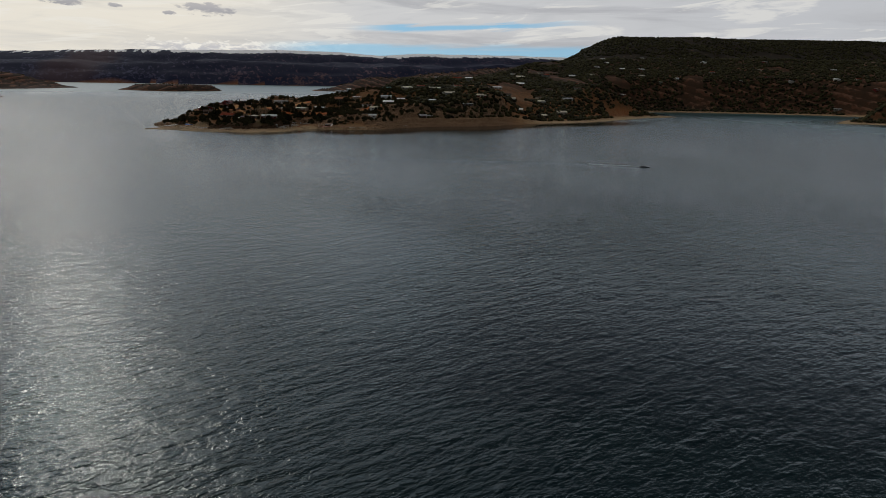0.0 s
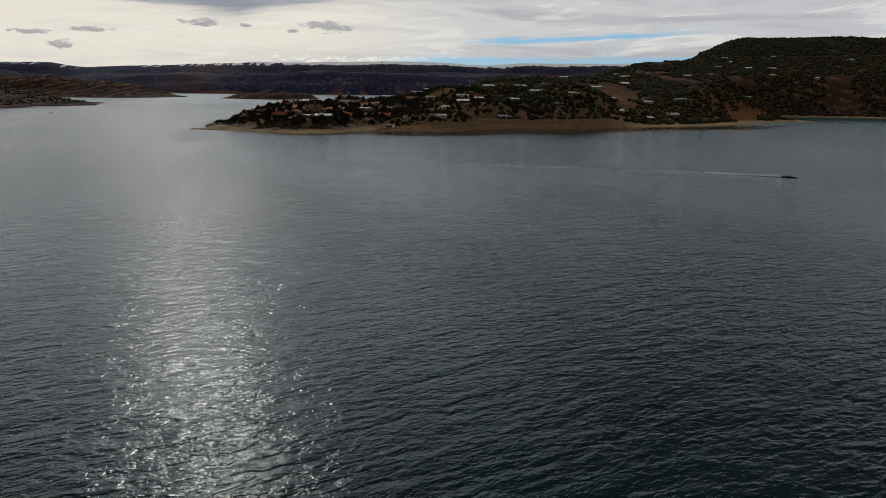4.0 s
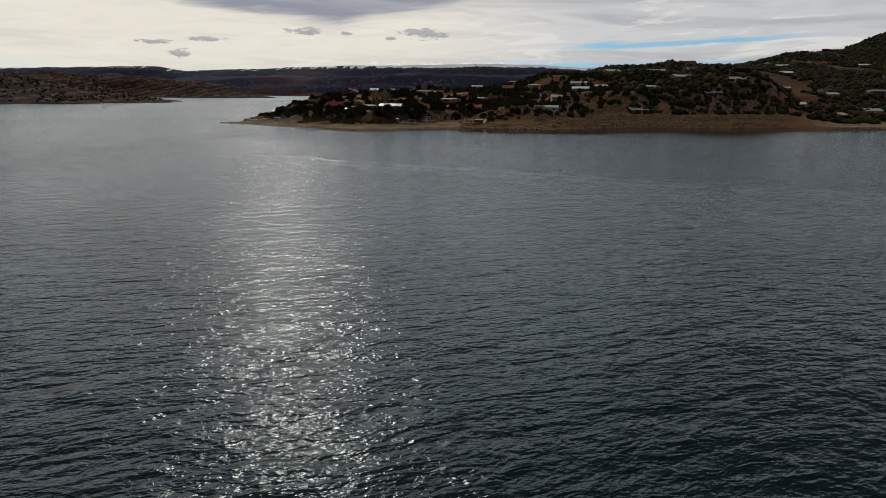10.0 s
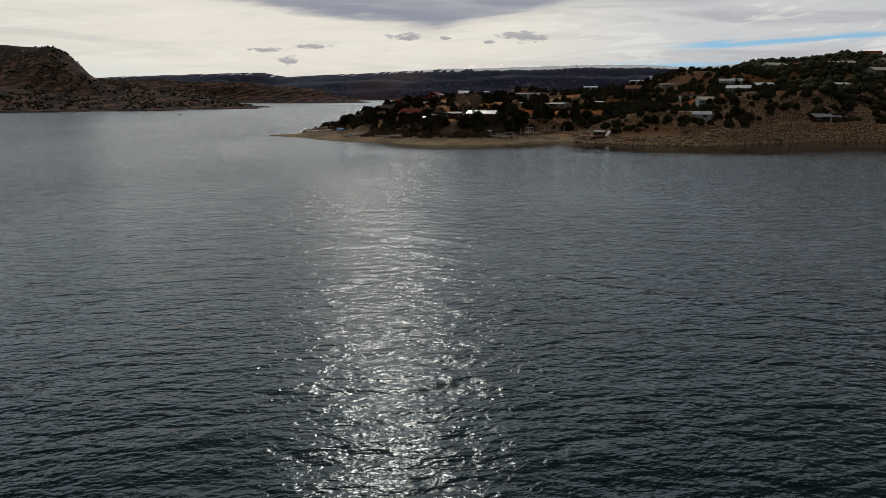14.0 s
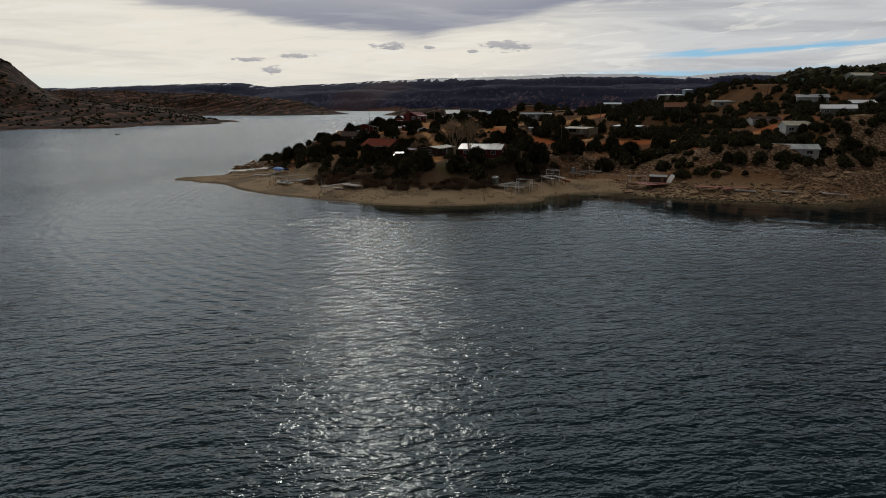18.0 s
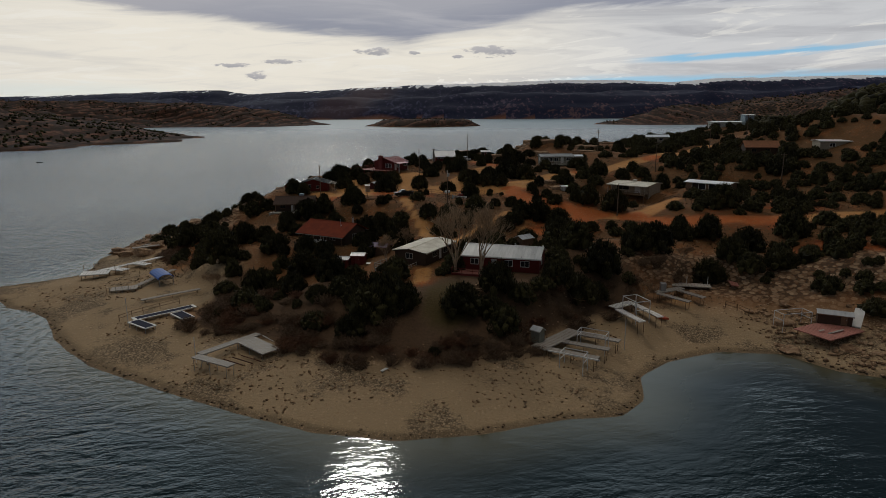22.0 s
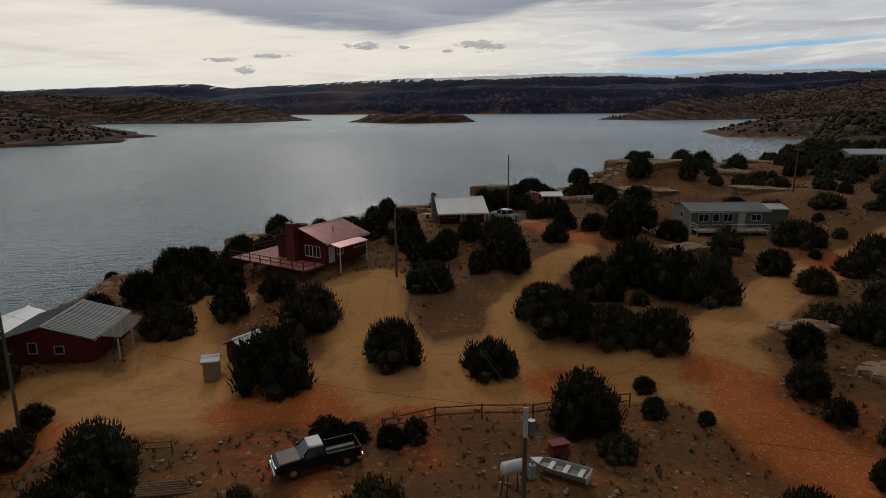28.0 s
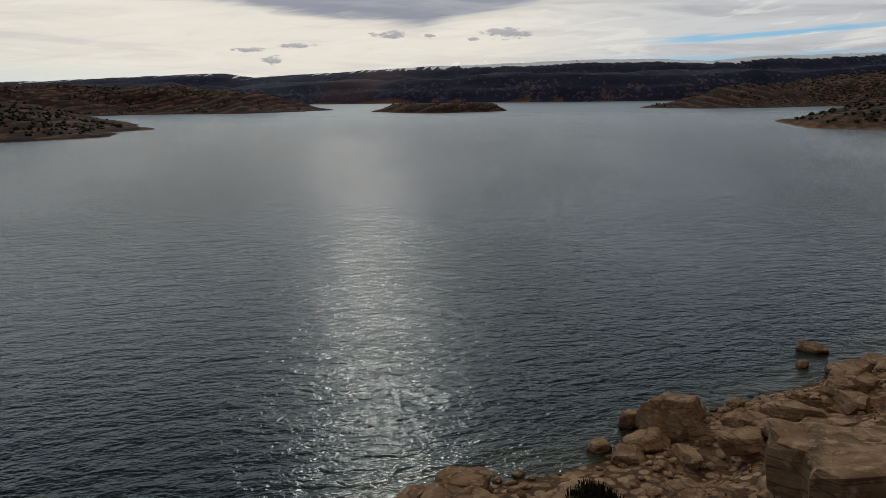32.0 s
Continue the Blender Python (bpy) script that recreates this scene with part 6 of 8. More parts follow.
def pickup(name, label, x, y, z, yaw, paint, bonnet, roof, back=-0.6, tail=False, bed_mat=None):
    """A pickup truck; x is forward. back: where the cab ends."""
    root = thing(name, label, "pickup truck", pose(x, y, z, 0, 0, yaw))
    bm = prism([(back, 0.45), (2.66, 0.45), (2.78, 0.62), (2.76, 0.98), (2.55, 1.1), (1.2, 1.2), (back, 1.2)], -0.94, 0.94, "y")
    bmesh.ops.bevel(bm, geom=bm.edges[:], offset=0.06, segments=2, affect="EDGES")
    part("body", bm, paint, root)
    part("bonnet", prism([(1.22, 1.2), (2.5, 1.105), (2.5, 1.125), (1.22, 1.225)], -0.78, 0.78, "y"), bonnet, root)
    a, b = [(back, -0.9), (1.2, -0.9), (1.2, 0.9), (back, 0.9)], [(back + 0.12, -0.72), (0.62, -0.72), (0.62, 0.72), (back + 0.12, 0.72)]
    part("cab", loft([[(u, v, 1.16) for u, v in a], [(u, v, 1.72) for u, v in b]]), GLASS, root, "dark cab windows")
    bm = loft([[(u, v, 1.70) for u, v in b], [(u * 0.97 + 0.01, v * 0.93, 1.83) for u, v in b]])
    bmesh.ops.bevel(bm, geom=bm.edges[:], offset=0.04, segments=2, affect="EDGES")
    part("cab_roof", bm, roof, root)
    mid = (back + 1.2) / 2
    for u0, u1 in ((1.2, 0.62), (back, back + 0.12)) + (((mid, mid + 0.03),) if back < -0.8 else ()):
        for s in (-1, 1):
            part("pillar", rod((u0, s * 0.9, 1.16), (u1, s * 0.73, 1.72), 0.055, 0.05, 5), paint, root)
    for s in (-1, 1):
        part("bed_side", soft_box(-2.75, s * 0.94 - (0.1 if s > 0 else 0), 0.5, back - 0.02, s * 0.94 + (0.1 if s < 0 else 0), 1.18, 0.03), paint, root)
        part("mirror", soft_box(0.98, s * 0.96 - 0.08, 1.18, 1.12, s * 0.96 + 0.14, 1.42, 0.03), paint, root)
        part("headlight", soft_box(2.66, s * 0.72 - 0.14, 0.78, 2.80, s * 0.72 + 0.14, 0.98, 0.03), CHROME, root)
        part("tail_light", soft_box(-2.79, s * 0.86 - 0.06, 0.75, -2.73, s * 0.86 + 0.06, 1.05, 0.02), LAMP_RED, root)
        for wx in (1.72, -1.75):
            wheel(root, wx, s * 0.84)
            part("wheel_arch", rod((wx, s * 0.9 - 0.02, 0.42), (wx, s * 0.945, 0.42), 0.47, 0.47, 16), BLACK, root)
    part("bed_floor", box(-2.72, -0.84, 0.62, back - 0.04, 0.84, 0.7), bed_mat or BLACK, root)
    part("bed_front", box(back - 0.1, -0.84, 0.5, back - 0.03, 0.84, 1.18), paint, root)
    if tail:
        part("tailgate", soft_box(-3.35, -0.8, 0.64, -2.78, 0.8, 0.72, 0.02), BLACK, root, "lowered tailgate")
    else:
        part("tailgate", soft_box(-2.80, -0.82, 0.5, -2.74, 0.82, 1.14, 0.02), paint, root)
    part("front_bumper", soft_box(2.70, -0.94, 0.42, 2.90, 0.94, 0.62, 0.04), CHROME, root)
    part("rear_bumper", soft_box(-2.92, -0.9, 0.42, -2.80, 0.9, 0.58, 0.04), CHROME, root)
    part("grille", box(2.765, -0.55, 0.68, 2.80, 0.55, 0.96), CHROME, root)
    return root


pickup("white_pickup", "white crew-cab pickup with its tailgate down on red earth", 18.6, 167.3, ground_at(18.6, 167.3) + 0.02, 139, CAR_WHITE, CAR_WHITE, CAR_WHITE, -1.15, True)
t = pickup("old_pickup", "old black pickup with a faded bonnet and white cab roof", 3.7, 103.3, ground_at(3.7, 103.3) + 0.02, -152, DARK_CAR, MAROON, WHITE, -0.45)
part("bed_board", box(-2.6, -0.5, 0.72, -0.7, -0.2, 0.8), GREY_WOOD, t)


def rowing_boat(name, label, x, y, z, yaw, length, mat, seat_mat, pitch=0.0):
    root = thing(name, label, "boat", pose(x, y, z, 0, pitch, yaw))
    L = length / 2
    rings, inner = [], []
    for k in range(9):
        u = -1 + 2 * k / 8
        wide = 0.68 * (1 - max(0, u) ** 2.4 * 0.93)
        low = 0.02 + 0.22 * max(0, u) ** 3
        for rr, ins in ((rings, 0.0), (inner, 0.05)):
            w = max(wide - ins, 0.02)
            rr.append([(u * L, -w, 0.55), (u * L, -w * 0.8, low + 0.12 + ins), (u * L, 0, low + ins), (u * L, w * 0.8, low + 0.12 + ins), (u * L, w, 0.55)])
    bm = bmesh.new()
    rows = [[[bm.verts.new(p) for p in ring] for ring in rr] for rr in (rings, inner)]
    for rr in rows:
        for a, b in zip(rr, rr[1:]):
            for k in range(4):
                bm.faces.new((a[k], a[k + 1], b[k + 1], b[k]))
        bm.faces.new(rr[0])
    for e in (0, 4):
        for (a, b), (c, d2) in zip(zip(rows[0], rows[0][1:]), zip(rows[1], rows[1][1:])):
            bm.faces.new((a[e], b[e], d2[e], c[e]))
    bmesh.ops.recalc_face_normals(bm, faces=bm.faces[:])
    part("hull", bm, mat, root)
    for u in (-0.75, -0.25, 0.25):
        part("thwart", box(u * L - 0.16, -0.6, 0.36, u * L + 0.16, 0.6, 0.41), seat_mat, root)
    part("bow_deck", prism([(0.62 * L, -0.42), (0.98 * L, -0.04), (0.98 * L, 0.04), (0.62 * L, 0.42)], 0.5, 0.56, "z"), seat_mat, root)
    part("transom", box(-L - 0.04, -0.66, 0.1, -L, 0.66, 0.58), seat_mat, root)
    return root


rowing_boat("aluminium_boat", "open dull aluminium rowing boat lying on dry grass", 19.5, 104.2, ground_at(19.5, 104.2) + 0.15, 154, 4.0, ALU, WHITE)
b = rowing_boat("white_speedboat", "white speedboat parked beside a log house", -11.2, 64.0, ground_at(-11.2, 64.0) + 0.5, 10, 5.0, WHITE, WHITE)
part("windscreen", loft([[(0.6, -0.5, 0.55), (0.9, -0.3, 0.55), (0.9, 0.3, 0.55), (0.6, 0.5, 0.55)], [(0.3, -0.45, 0.95), (0.55, -0.28, 0.95), (0.55, 0.28, 0.95), (0.3, 0.45, 0.95)]]), GLASS, b)
part("engine", soft_box(-2.9, -0.25, 0.2, -2.5, 0.25, 1.1, 0.08), BLACK, b)
for s in (-1, 1):
    wheel(b, -0.6, s * 0.85, 0.3, 0.18)

t = thing("fuel_tank", "white fuel tank on a rusty iron stand beside a pole", "fuel tank", pose(16.3, 101.4, ground_at(16.3, 101.4), 0, 0, 25))
bm = bmesh.new()
bmesh.ops.create_uvsphere(bm, u_segments=16, v_segments=10, radius=0.42)
for v in bm.verts:
    v.co.z = v.co.z * 0.6 + (0.55 if v.co.z > 0 else -0.55)
bm.transform(pose(0, 0, 2.2, 0, 90, 0))
part("tank", bm, WHITE_STEEL, t)
for s in (-0.6, 0.6):
    for u in (-0.4, 0.4):
        part("stand_leg", rod((s, u, -0.2), (s * 0.8, u * 0.7, 1.85), 0.045, 0.045, 5), RUST, t)
    part("stand_bar", rod((s, -0.4, 0.7), (s, 0.4, 0.7), 0.04, 0.04, 5), RUST, t)
part("stand_bar", rod((-0.6, 0.35, 1.1), (0.6, -0.35, 0.3), 0.04, 0.04, 5), RUST, t)
t = thing("gas_bottle", "pale blue gas bottle standing by a pole", "gas bottle", pose(17.7, 103.6, ground_at(17.7, 103.6)))
part("bottle", rod((0, 0, 0), (0, 0, 1.0), 0.22, 0.22, 12), BLUE_WALL, t)
part("valve", rod((0, 0, 1.0), (0, 0, 1.3), 0.1, 0.06, 8), STEEL, t)
t = thing("red_machine", "rusty red farm machine in dry grass", "machine", pose(19.8, 106.6, ground_at(19.8, 106.6), 0, 0, 20))
part("drum", rod((-0.6, 0, 0.5), (0.7, 0, 0.5), 0.45, 0.45, 12), RED_PAINT, t)
part("hopper", loft([[(-0.5, -0.3, 0.8), (0.5, -0.3, 0.8), (0.5, 0.3, 0.8), (-0.5, 0.3, 0.8)], [(-0.7, -0.45, 1.2), (0.6, -0.45, 1.2), (0.6, 0.45, 1.2), (-0.7, 0.45, 1.2)]]), RED_PAINT, t)
for s in (-0.45, 0.45):
    part("machine_wheel", rod((0.2, s - 0.05, 0.3), (0.2, s + 0.05, 0.3), 0.3, 0.3, 12), RUST, t)

# a motor boat under way, with its wake
b = rowing_boat("motor_boat", "small dark motor boat under way on the lake", 236.0, -287.0, -0.12, -39, 6.2, DARK_CAR, CREAM)
part("console", soft_box(-0.6, -0.4, 0.5, 0.4, 0.4, 1.2, 0.06), DARK_CAR, b)
part("outboard", soft_box(-3.5, -0.25, 0.1, -3.1, 0.25, 1.1, 0.08), BLACK, b)
wake = thing("boat_wake", "white foam and low ridges of a boat's wake", "wake", Matrix())
TRAIL = [Vector(v) for v in ((233.5, -285.0), (208, -265.5), (161, -245), (104, -223), (26, -183), (-40, -144), (-110, -95))]


def along(u):
    """A place on the wake's line and the way across it; u from 0 at the boat to 1."""
    k = min(int(u * 6), 5)
    p, q = TRAIL[k], TRAIL[k + 1]
    before, after = TRAIL[max(k - 1, 0)], TRAIL[min(k + 2, 6)]
    t = u * 6 - k
    m = (1 - t) * (q - before).normalized() + t * (after - p).normalized()
    return p.lerp(q, t), Vector((-m.y, m.x)).normalized()


rng = random.Random(3)
bm = bmesh.new()
for k in range(70):
    u = k / 69
    c, n = along(0.165 * u)
    for s in range(3):
        p = c + n * rng.uniform(-1, 1) * (0.5 + 1.3 * u)
        r = rng.uniform(0.3, 0.7) * (1 - 0.45 * u)
        bmesh.ops.create_icosphere(bm, subdivisions=1, radius=r, matrix=pose(p.x, p.y, 0.03) @ Matrix.Diagonal((1.8, 1.3, 1.0 - 0.65 * u, 1)))
part("foam", bm, FOAM, wake)
for side in (-1, 1):
    bm, rows = bmesh.new(), []
    for k in range(121):
        u = k / 120
        c, n = along(u * 0.999)
        c = c + n * side * (0.9 + 5.0 * u)
        low = 0.13 * (1 - 0.75 * u) * min(1.0, 4 * (1 - u))
        rows.append([(*(c + n * w), z) for w, z in ((-1.3, -0.05), (-0.5, 0.4 * low), (0.0, low), (0.5, 0.4 * low), (1.3, -0.05))])
    vs = [[bm.verts.new(p) for p in r] for r in rows]
    for a, c in zip(vs, vs[1:]):
        for k in range(4):
            bm.faces.new((a[k], a[k + 1], c[k + 1], c[k]))
    bmesh.ops.recalc_face_normals(bm, faces=bm.faces[:])
    part("wake_ridge", bm, WATER, wake)
b = rowing_boat("fishing_boat", "small dark fishing boat far out on the lake", -335, 413, -0.12, 8, 5.0, DARK_CAR, GREY_WOOD)
part("engine_cover", soft_box(-1.6, -0.35, 0.45, -0.8, 0.35, 1.1, 0.05), BLACK, b)

# ---------------------------------------------------------------- poles and wires
def utility_pole(x, y, top, arms=1, lamp=False, label="weathered timber utility pole"):
    z = ground_at(x, y)
    root = thing("utility_pole", label, "utility pole", pose(x, y, z), "utility poles")
    hgt = top - z
    part("pole", rod((0, 0, -0.8), (0, 0, hgt), 0.16, 0.10, 9), POLE_WOOD, root)
    for k in range(arms):
        zz = hgt - 0.35 - 0.9 * k
        arm = part("crossarm", box(-0.9, -0.16, zz, 0.9, -0.06, zz + 0.12), POLE_WOOD, root)
        for s in (-0.75, 0.0, 0.75):
            part("insulator", rod((s, -0.11, zz + 0.12), (s, -0.11, zz + 0.3), 0.05, 0.035, 7), CONCRETE, arm)
    if lamp:
        part("riser_board", box(-0.13, -0.14, hgt - 1.7, 0.13, -0.09, hgt), WHITE, root)
        part("transformer", rod((0.32, 0.05, hgt - 1.6), (0.32, 0.05, hgt - 0.8), 0.2, 0.2, 10), STEEL, root)
    return Vector((x, y, top - 0.15))


POLES = {k: utility_pole(*v) for k, v in {
    "a": (-22.0, 110.2, 24.0, 0), "b": (19.5, 175.6, 30.4, 0), "c": (71.0, 182.0, 31.8, 2), "d": (16.6, 96.8, 23.8, 0, True), "e": (4.4, 139.4, 27.1, 0),
    "f": (59.2, 134.0, 25.3, 0), "g": (86, 152, 28.5, 1), "h": (112, 176, 34, 1), "i": (118, 128, 26, 1), "j": (160, 140, 39, 1), "k": (135, 200, 37, 1), "l": (62, 96, 20.5, 0)}.items()}


def wire(a, b, sag, mat, r=0.012, beads=False):
    cu = bpy.data.curves.new("wire", "CURVE")
    cu.dimensions, cu.bevel_depth, cu.bevel_resolution = "3D", r, 0
    sp = cu.splines.new("POLY")
    sp.points.add(12)
    for k in range(13):
        u = k / 12
        p = a.lerp(b, u) - Vector((0, 0, 4 * sag * u * (1 - u)))
        sp.points[k].co = (*p, 1)
    cu.materials.append(mat)
    ob = new("power_line", cu)
    return tagged(ob, "thin overhead line sagging between poles", "power line", "power lines")


for a, b, s in (("d", "e", 1.2), ("d", "a", 1.0), ("e", "b", 0.8), ("d", "l", 0.9), ("l", "i", 1.0), ("f", "c", 1.0), ("c", "h", 1.2), ("f", "g", 0.6), ("g", "i", 0.8), ("h", "k", 0.8), ("j", "i", 1.0), ("d", "f", 1.0)):
    wire(POLES[a], POLES[b], s, POLE_WOOD if (a, b) == ("d", "e") else BLACK, 0.009)
wire(POLES["b"], Vector((28, 176, 27)), 0.3, BLACK)

# small things lying about
t = thing("log_pile", "long weathered logs lying on dry ground", "logs", pose(-5.6, 101.2, ground_at(-5.6, 101.2), 0, 0, 12))
for k in range(6):
    part("log", rod((-2.2 + 0.1 * k, -0.6 + 0.25 * k, 0.12), (2.0 - 0.2 * k, -0.7 + 0.28 * k, 0.14), 0.12, 0.09, 7), BROWN_WOOD, t)
t = thing("dead_stump", "grey broken stump with bare stubs", "stump", pose(6.9, 128.4, ground_at(6.9, 128.4)))
for a, l in ((0, 1.9), (70, 1.6), (140, 0.9), (230, 0.8), (300, 0.7)):
    part("stub", rod((0, 0, 0), (0.35 * math.cos(radians(a)), 0.35 * math.sin(radians(a)), l), 0.12, 0.04, 6), GREY_WOOD, t)
for k, (x, y, w, l, yaw) in enumerate(((1.6, 46.6, 0.6, 2.2, 35), (14.0, 33.6, 0.5, 1.8, 80), (12.4, 14.2, 0.45, 1.7, 62), (3.2, 51.8, 0.9, 1.1, 10))):
    z = ground_at(x, y)
    root = thing("pale_board", "pale board lying on the ground", "board", pose(x, y, z + 0.14, 4, 3, yaw))
    part("plank", box(-l / 2, -w / 2, -0.04, l / 2, w / 2, 0.04), WHITE, root)
    part("batten", box(-l / 2 + 0.1, -w / 2 + 0.03, -0.12, -l / 2 + 0.2, w / 2 - 0.03, -0.04), GREY_WOOD, root)
st = thing("stone_steps", "pale flat stepping stones climbing a lawn", "garden steps", Matrix())
for k in range(9):
    x, y = 27.0 - 0.25 * k, 39.6 - 1.15 * k
    part("stone", prism([(x - 0.7, y - 0.3), (x + 0.6, y - 0.38), (x + 0.72, y + 0.25), (x - 0.62, y + 0.33)], ground_at(x, y) - 0.1, ground_at(x, y) + 0.09, "z"), ROCK, st)
rail_fence("yard_fence", "thin brown fence posts and rails along the track", [(-24, 104.6), (-18.5, 104.6), (-13, 104.8), (-7, 105.2)], 0.9, BROWN_WOOD)
FENCE = [(7.4, 107.4), (11.0, 109.6), (14.5, 110.8), (18.5, 112.0), (22.5, 113.6), (26.5, 114.4)]
rail_fence("wire_fence", "thin fence posts and wires beside the turning place", FENCE, 1.2, RUST)

# a path of flat stones down from the red deck, and odds and ends round the cabins
t = thing("stone_path", "path of flat pale stepping stones beside a dry lawn", "path", pose(0, 0, 0))
random.seed(77)
for k in range(15):
    u = k / 14
    x, y = 27.4 - 1.4 * u + 0.25 * math.sin(k * 2.1), 40.0 - 11.5 * u
    m = pose(x, y, ground_at(x, y) + 0.03, 0, 0, random.uniform(-25, 25))
    bm = soft_box(-random.uniform(0.45, 0.75), -0.3, -0.12, random.uniform(0.45, 0.75), 0.3, 0.05, 0.04)
    bm.transform(m)
    part("stepping_stone", bm, ROCK, t)
t = thing("hot_tub", "round white tub with a dark cover beside a house", "hot tub", pose(-10.8, 64.7, ground_at(-10.8, 64.7)))
part("tub", rod((0, 0, 0), (0, 0, 0.8), 1.5, 1.55, 20), WHITE, t)
part("rim", rod((0, 0, 0.8), (0, 0, 0.88), 1.62, 1.6, 20), WHITE, t)
part("cover", rod((0, 0, 0.88), (0, 0, 0.93), 1.1, 1.05, 20), BLACK, t)
for x, y, yaw, l in ((14.4, 35.7, 80, 1.6), (13.8, 36.4, 70, 0.9), (2.4, 41.1, 25, 2.0)):
    t = thing("plank", "loose white board lying on dry ground", "board", pose(x, y, ground_at(x, y) + 0.03, 0, 0, yaw))
    part("board", soft_box(-l / 2, -0.22, 0, l / 2, 0.22, 0.05, 0.01), WHITE, t)
t = thing("picnic_table", "round weathered table beside a cabin chimney", "table", pose(6.0, 167.6, ground_at(6.0, 167.6)))
part("tabletop", rod((0, 0, 0.70), (0, 0, 0.76), 0.85, 0.85, 16), GREY_WOOD, t)
part("pedestal", rod((0, 0, 0), (0, 0, 0.7), 0.3, 0.12, 10), RUST, t)
t = thing("firewood_stack", "stack of split grey firewood on red earth", "firewood", pose(12.6, 181.6, ground_at(12.6, 181.6), 0, 0, 35))
for k in range(22):
    a, b = k % 8, k // 8
    part("split_log", rod((-0.9 + 0.05 * (k % 3), a * 0.22 - 0.8 + 0.1 * b, 0.12 + 0.2 * b), (0.7 + 0.07 * (k % 4), a * 0.22 - 0.78 + 0.1 * b, 0.13 + 0.2 * b), 0.11, 0.1, 6), GREY_WOOD, t)

# ---------------------------------------------------------------- plants
def lump(bm, c, r, rng, squash=1.0):
    """A small uneven clump."""
    res = bmesh.ops.create_icosphere(bm, subdivisions=1, radius=r, matrix=Matrix.Translation(c))["verts"]
    for v in res:
        o = v.co - Vector(c)
        v.co = Vector(c) + Vector((o.x, o.y, o.z * squash)) * rng.uniform(0.7, 1.3)


def juniper_crown(seed, tall, tufts=1600):
    """A crown about 1 m in radius: a dark heart, uneven boughs and many small upright sprays."""
    rng = random.Random(seed)
    bm = bmesh.new()
    boughs = []
    for k in range(34):
        a, u = k * 2.4 + rng.uniform(-0.4, 0.4), ((k + 0.5) / 34) ** 0.9
        out = (1 - u ** 2.2) ** 0.5 * rng.uniform(0.66, 0.84)
        r = rng.uniform(0.25, 0.36) * (1.0 - 0.3 * u)
        boughs.append((Vector((out * math.cos(a), out * math.sin(a), 0.14 + u * tall * 0.78)), r, rng.uniform(1.0, 1.6)))
    for c, r, st in boughs:
        lump(bm, c, r * 0.70, rng, st)
    lump(bm, (0, 0, tall * 0.38), 0.66, rng, tall * 0.70)
    for k in range(tufts):
        c, r, st = boughs[rng.randrange(len(boughs))]
        d = Vector((rng.gauss(0, 1), rng.gauss(0, 1), rng.gauss(0.25, 0.9))).normalized()
        p = c + Vector((d.x, d.y, d.z * st)) * r * rng.uniform(0.62, 1.04)
        if p.z < 0.02:
            p.z = 0.02 + 0.1 * rng.random()
        up = (d * 0.55 + Vector((rng.uniform(-0.25, 0.25), rng.uniform(-0.25, 0.25), 1.0))).normalized() * rng.uniform(0.09, 0.20)
        side = Vector((-d.y, d.x, rng.uniform(-0.3, 0.3))) * rng.uniform(0.022, 0.05)
        t = up.cross(side)
        t = t.normalized() * 0.03 if t.length > 1e-6 else Vector((0.03, 0, 0))
        q = [bm.verts.new(p + v) for v in (-side, side, t, up)]
        for f in ((0, 1, 3), (1, 2, 3), (2, 0, 3)):
            bm.faces.new([q[i] for i in f])
    return bm


def make_juniper(seed, tall):
    root = thing("juniper", "dense dark green juniper bush on dry ground", "juniper", Matrix(), "junipers on the point")
    part("crown", juniper_crown(seed, tall), JUNIPER, root)
    bm = bmesh.new()
    rng = random.Random(seed + 50)
    for k in range(4):
        a = rng.uniform(0, math.tau)
        rod((0.05 * math.cos(a), 0.05 * math.sin(a), -0.25), (0.35 * math.cos(a), 0.35 * math.sin(a), 0.55), 0.07, 0.03, 5, bm)
    part("trunk", bm, BARK, root)
    return root


def keep_out(x, y):
    """Where nothing grows: tracks, yards and houses."""
    for w, pts in ROADS:
        if near_line(pts, np.array([x]), np.array([y]))[0] < w * 1.15 + 1.0:
            return True
    for cx, cy, r in ((31, 46, 9.5), (14, 53, 8), (-8, 70, 8.5), (-27, 102, 8), (-28, 126, 8), (-35, 126, 6), (-7, 147, 8), (-13, 143, 4.5), (11, 163, 6.5), (18.6, 167, 4.5), (53, 167, 8.5), (74, 122, 9),
                      (95, 123, 8), (136, 54, 9), (125, 161, 7), (148, 152, 10), (147, 108, 7), (18, 33, 6), (18, 24, 5), (3.7, 103.3, 3.5), (18, 103, 4.5), (-11, 64, 3.5), (102, 214, 6), (50, 116.6, 2), (66, 44, 7), (25, 160, 4), (24, 38, 4.5), (29, 36, 3), (53, 158, 7), (74, 129, 8), (70, 122, 5), (98, 126, 7.5), (8, 53, 5), (-42, 50, 14), (-34, 40, 9), (-52, 64, 11), (-62, 72, 9), (66, 46, 11), (57, 40, 7.5), (74, 56, 6), (42, 26, 7), (85, 36, 8), (-13, 20, 8), (-1, 52.5, 4), (-10.8, 64.7, 3), (20.6, 30, 7), (27, 34, 3)):
        if (x - cx) ** 2 + (y - cy) ** 2 < r * r:
            return True
    return False


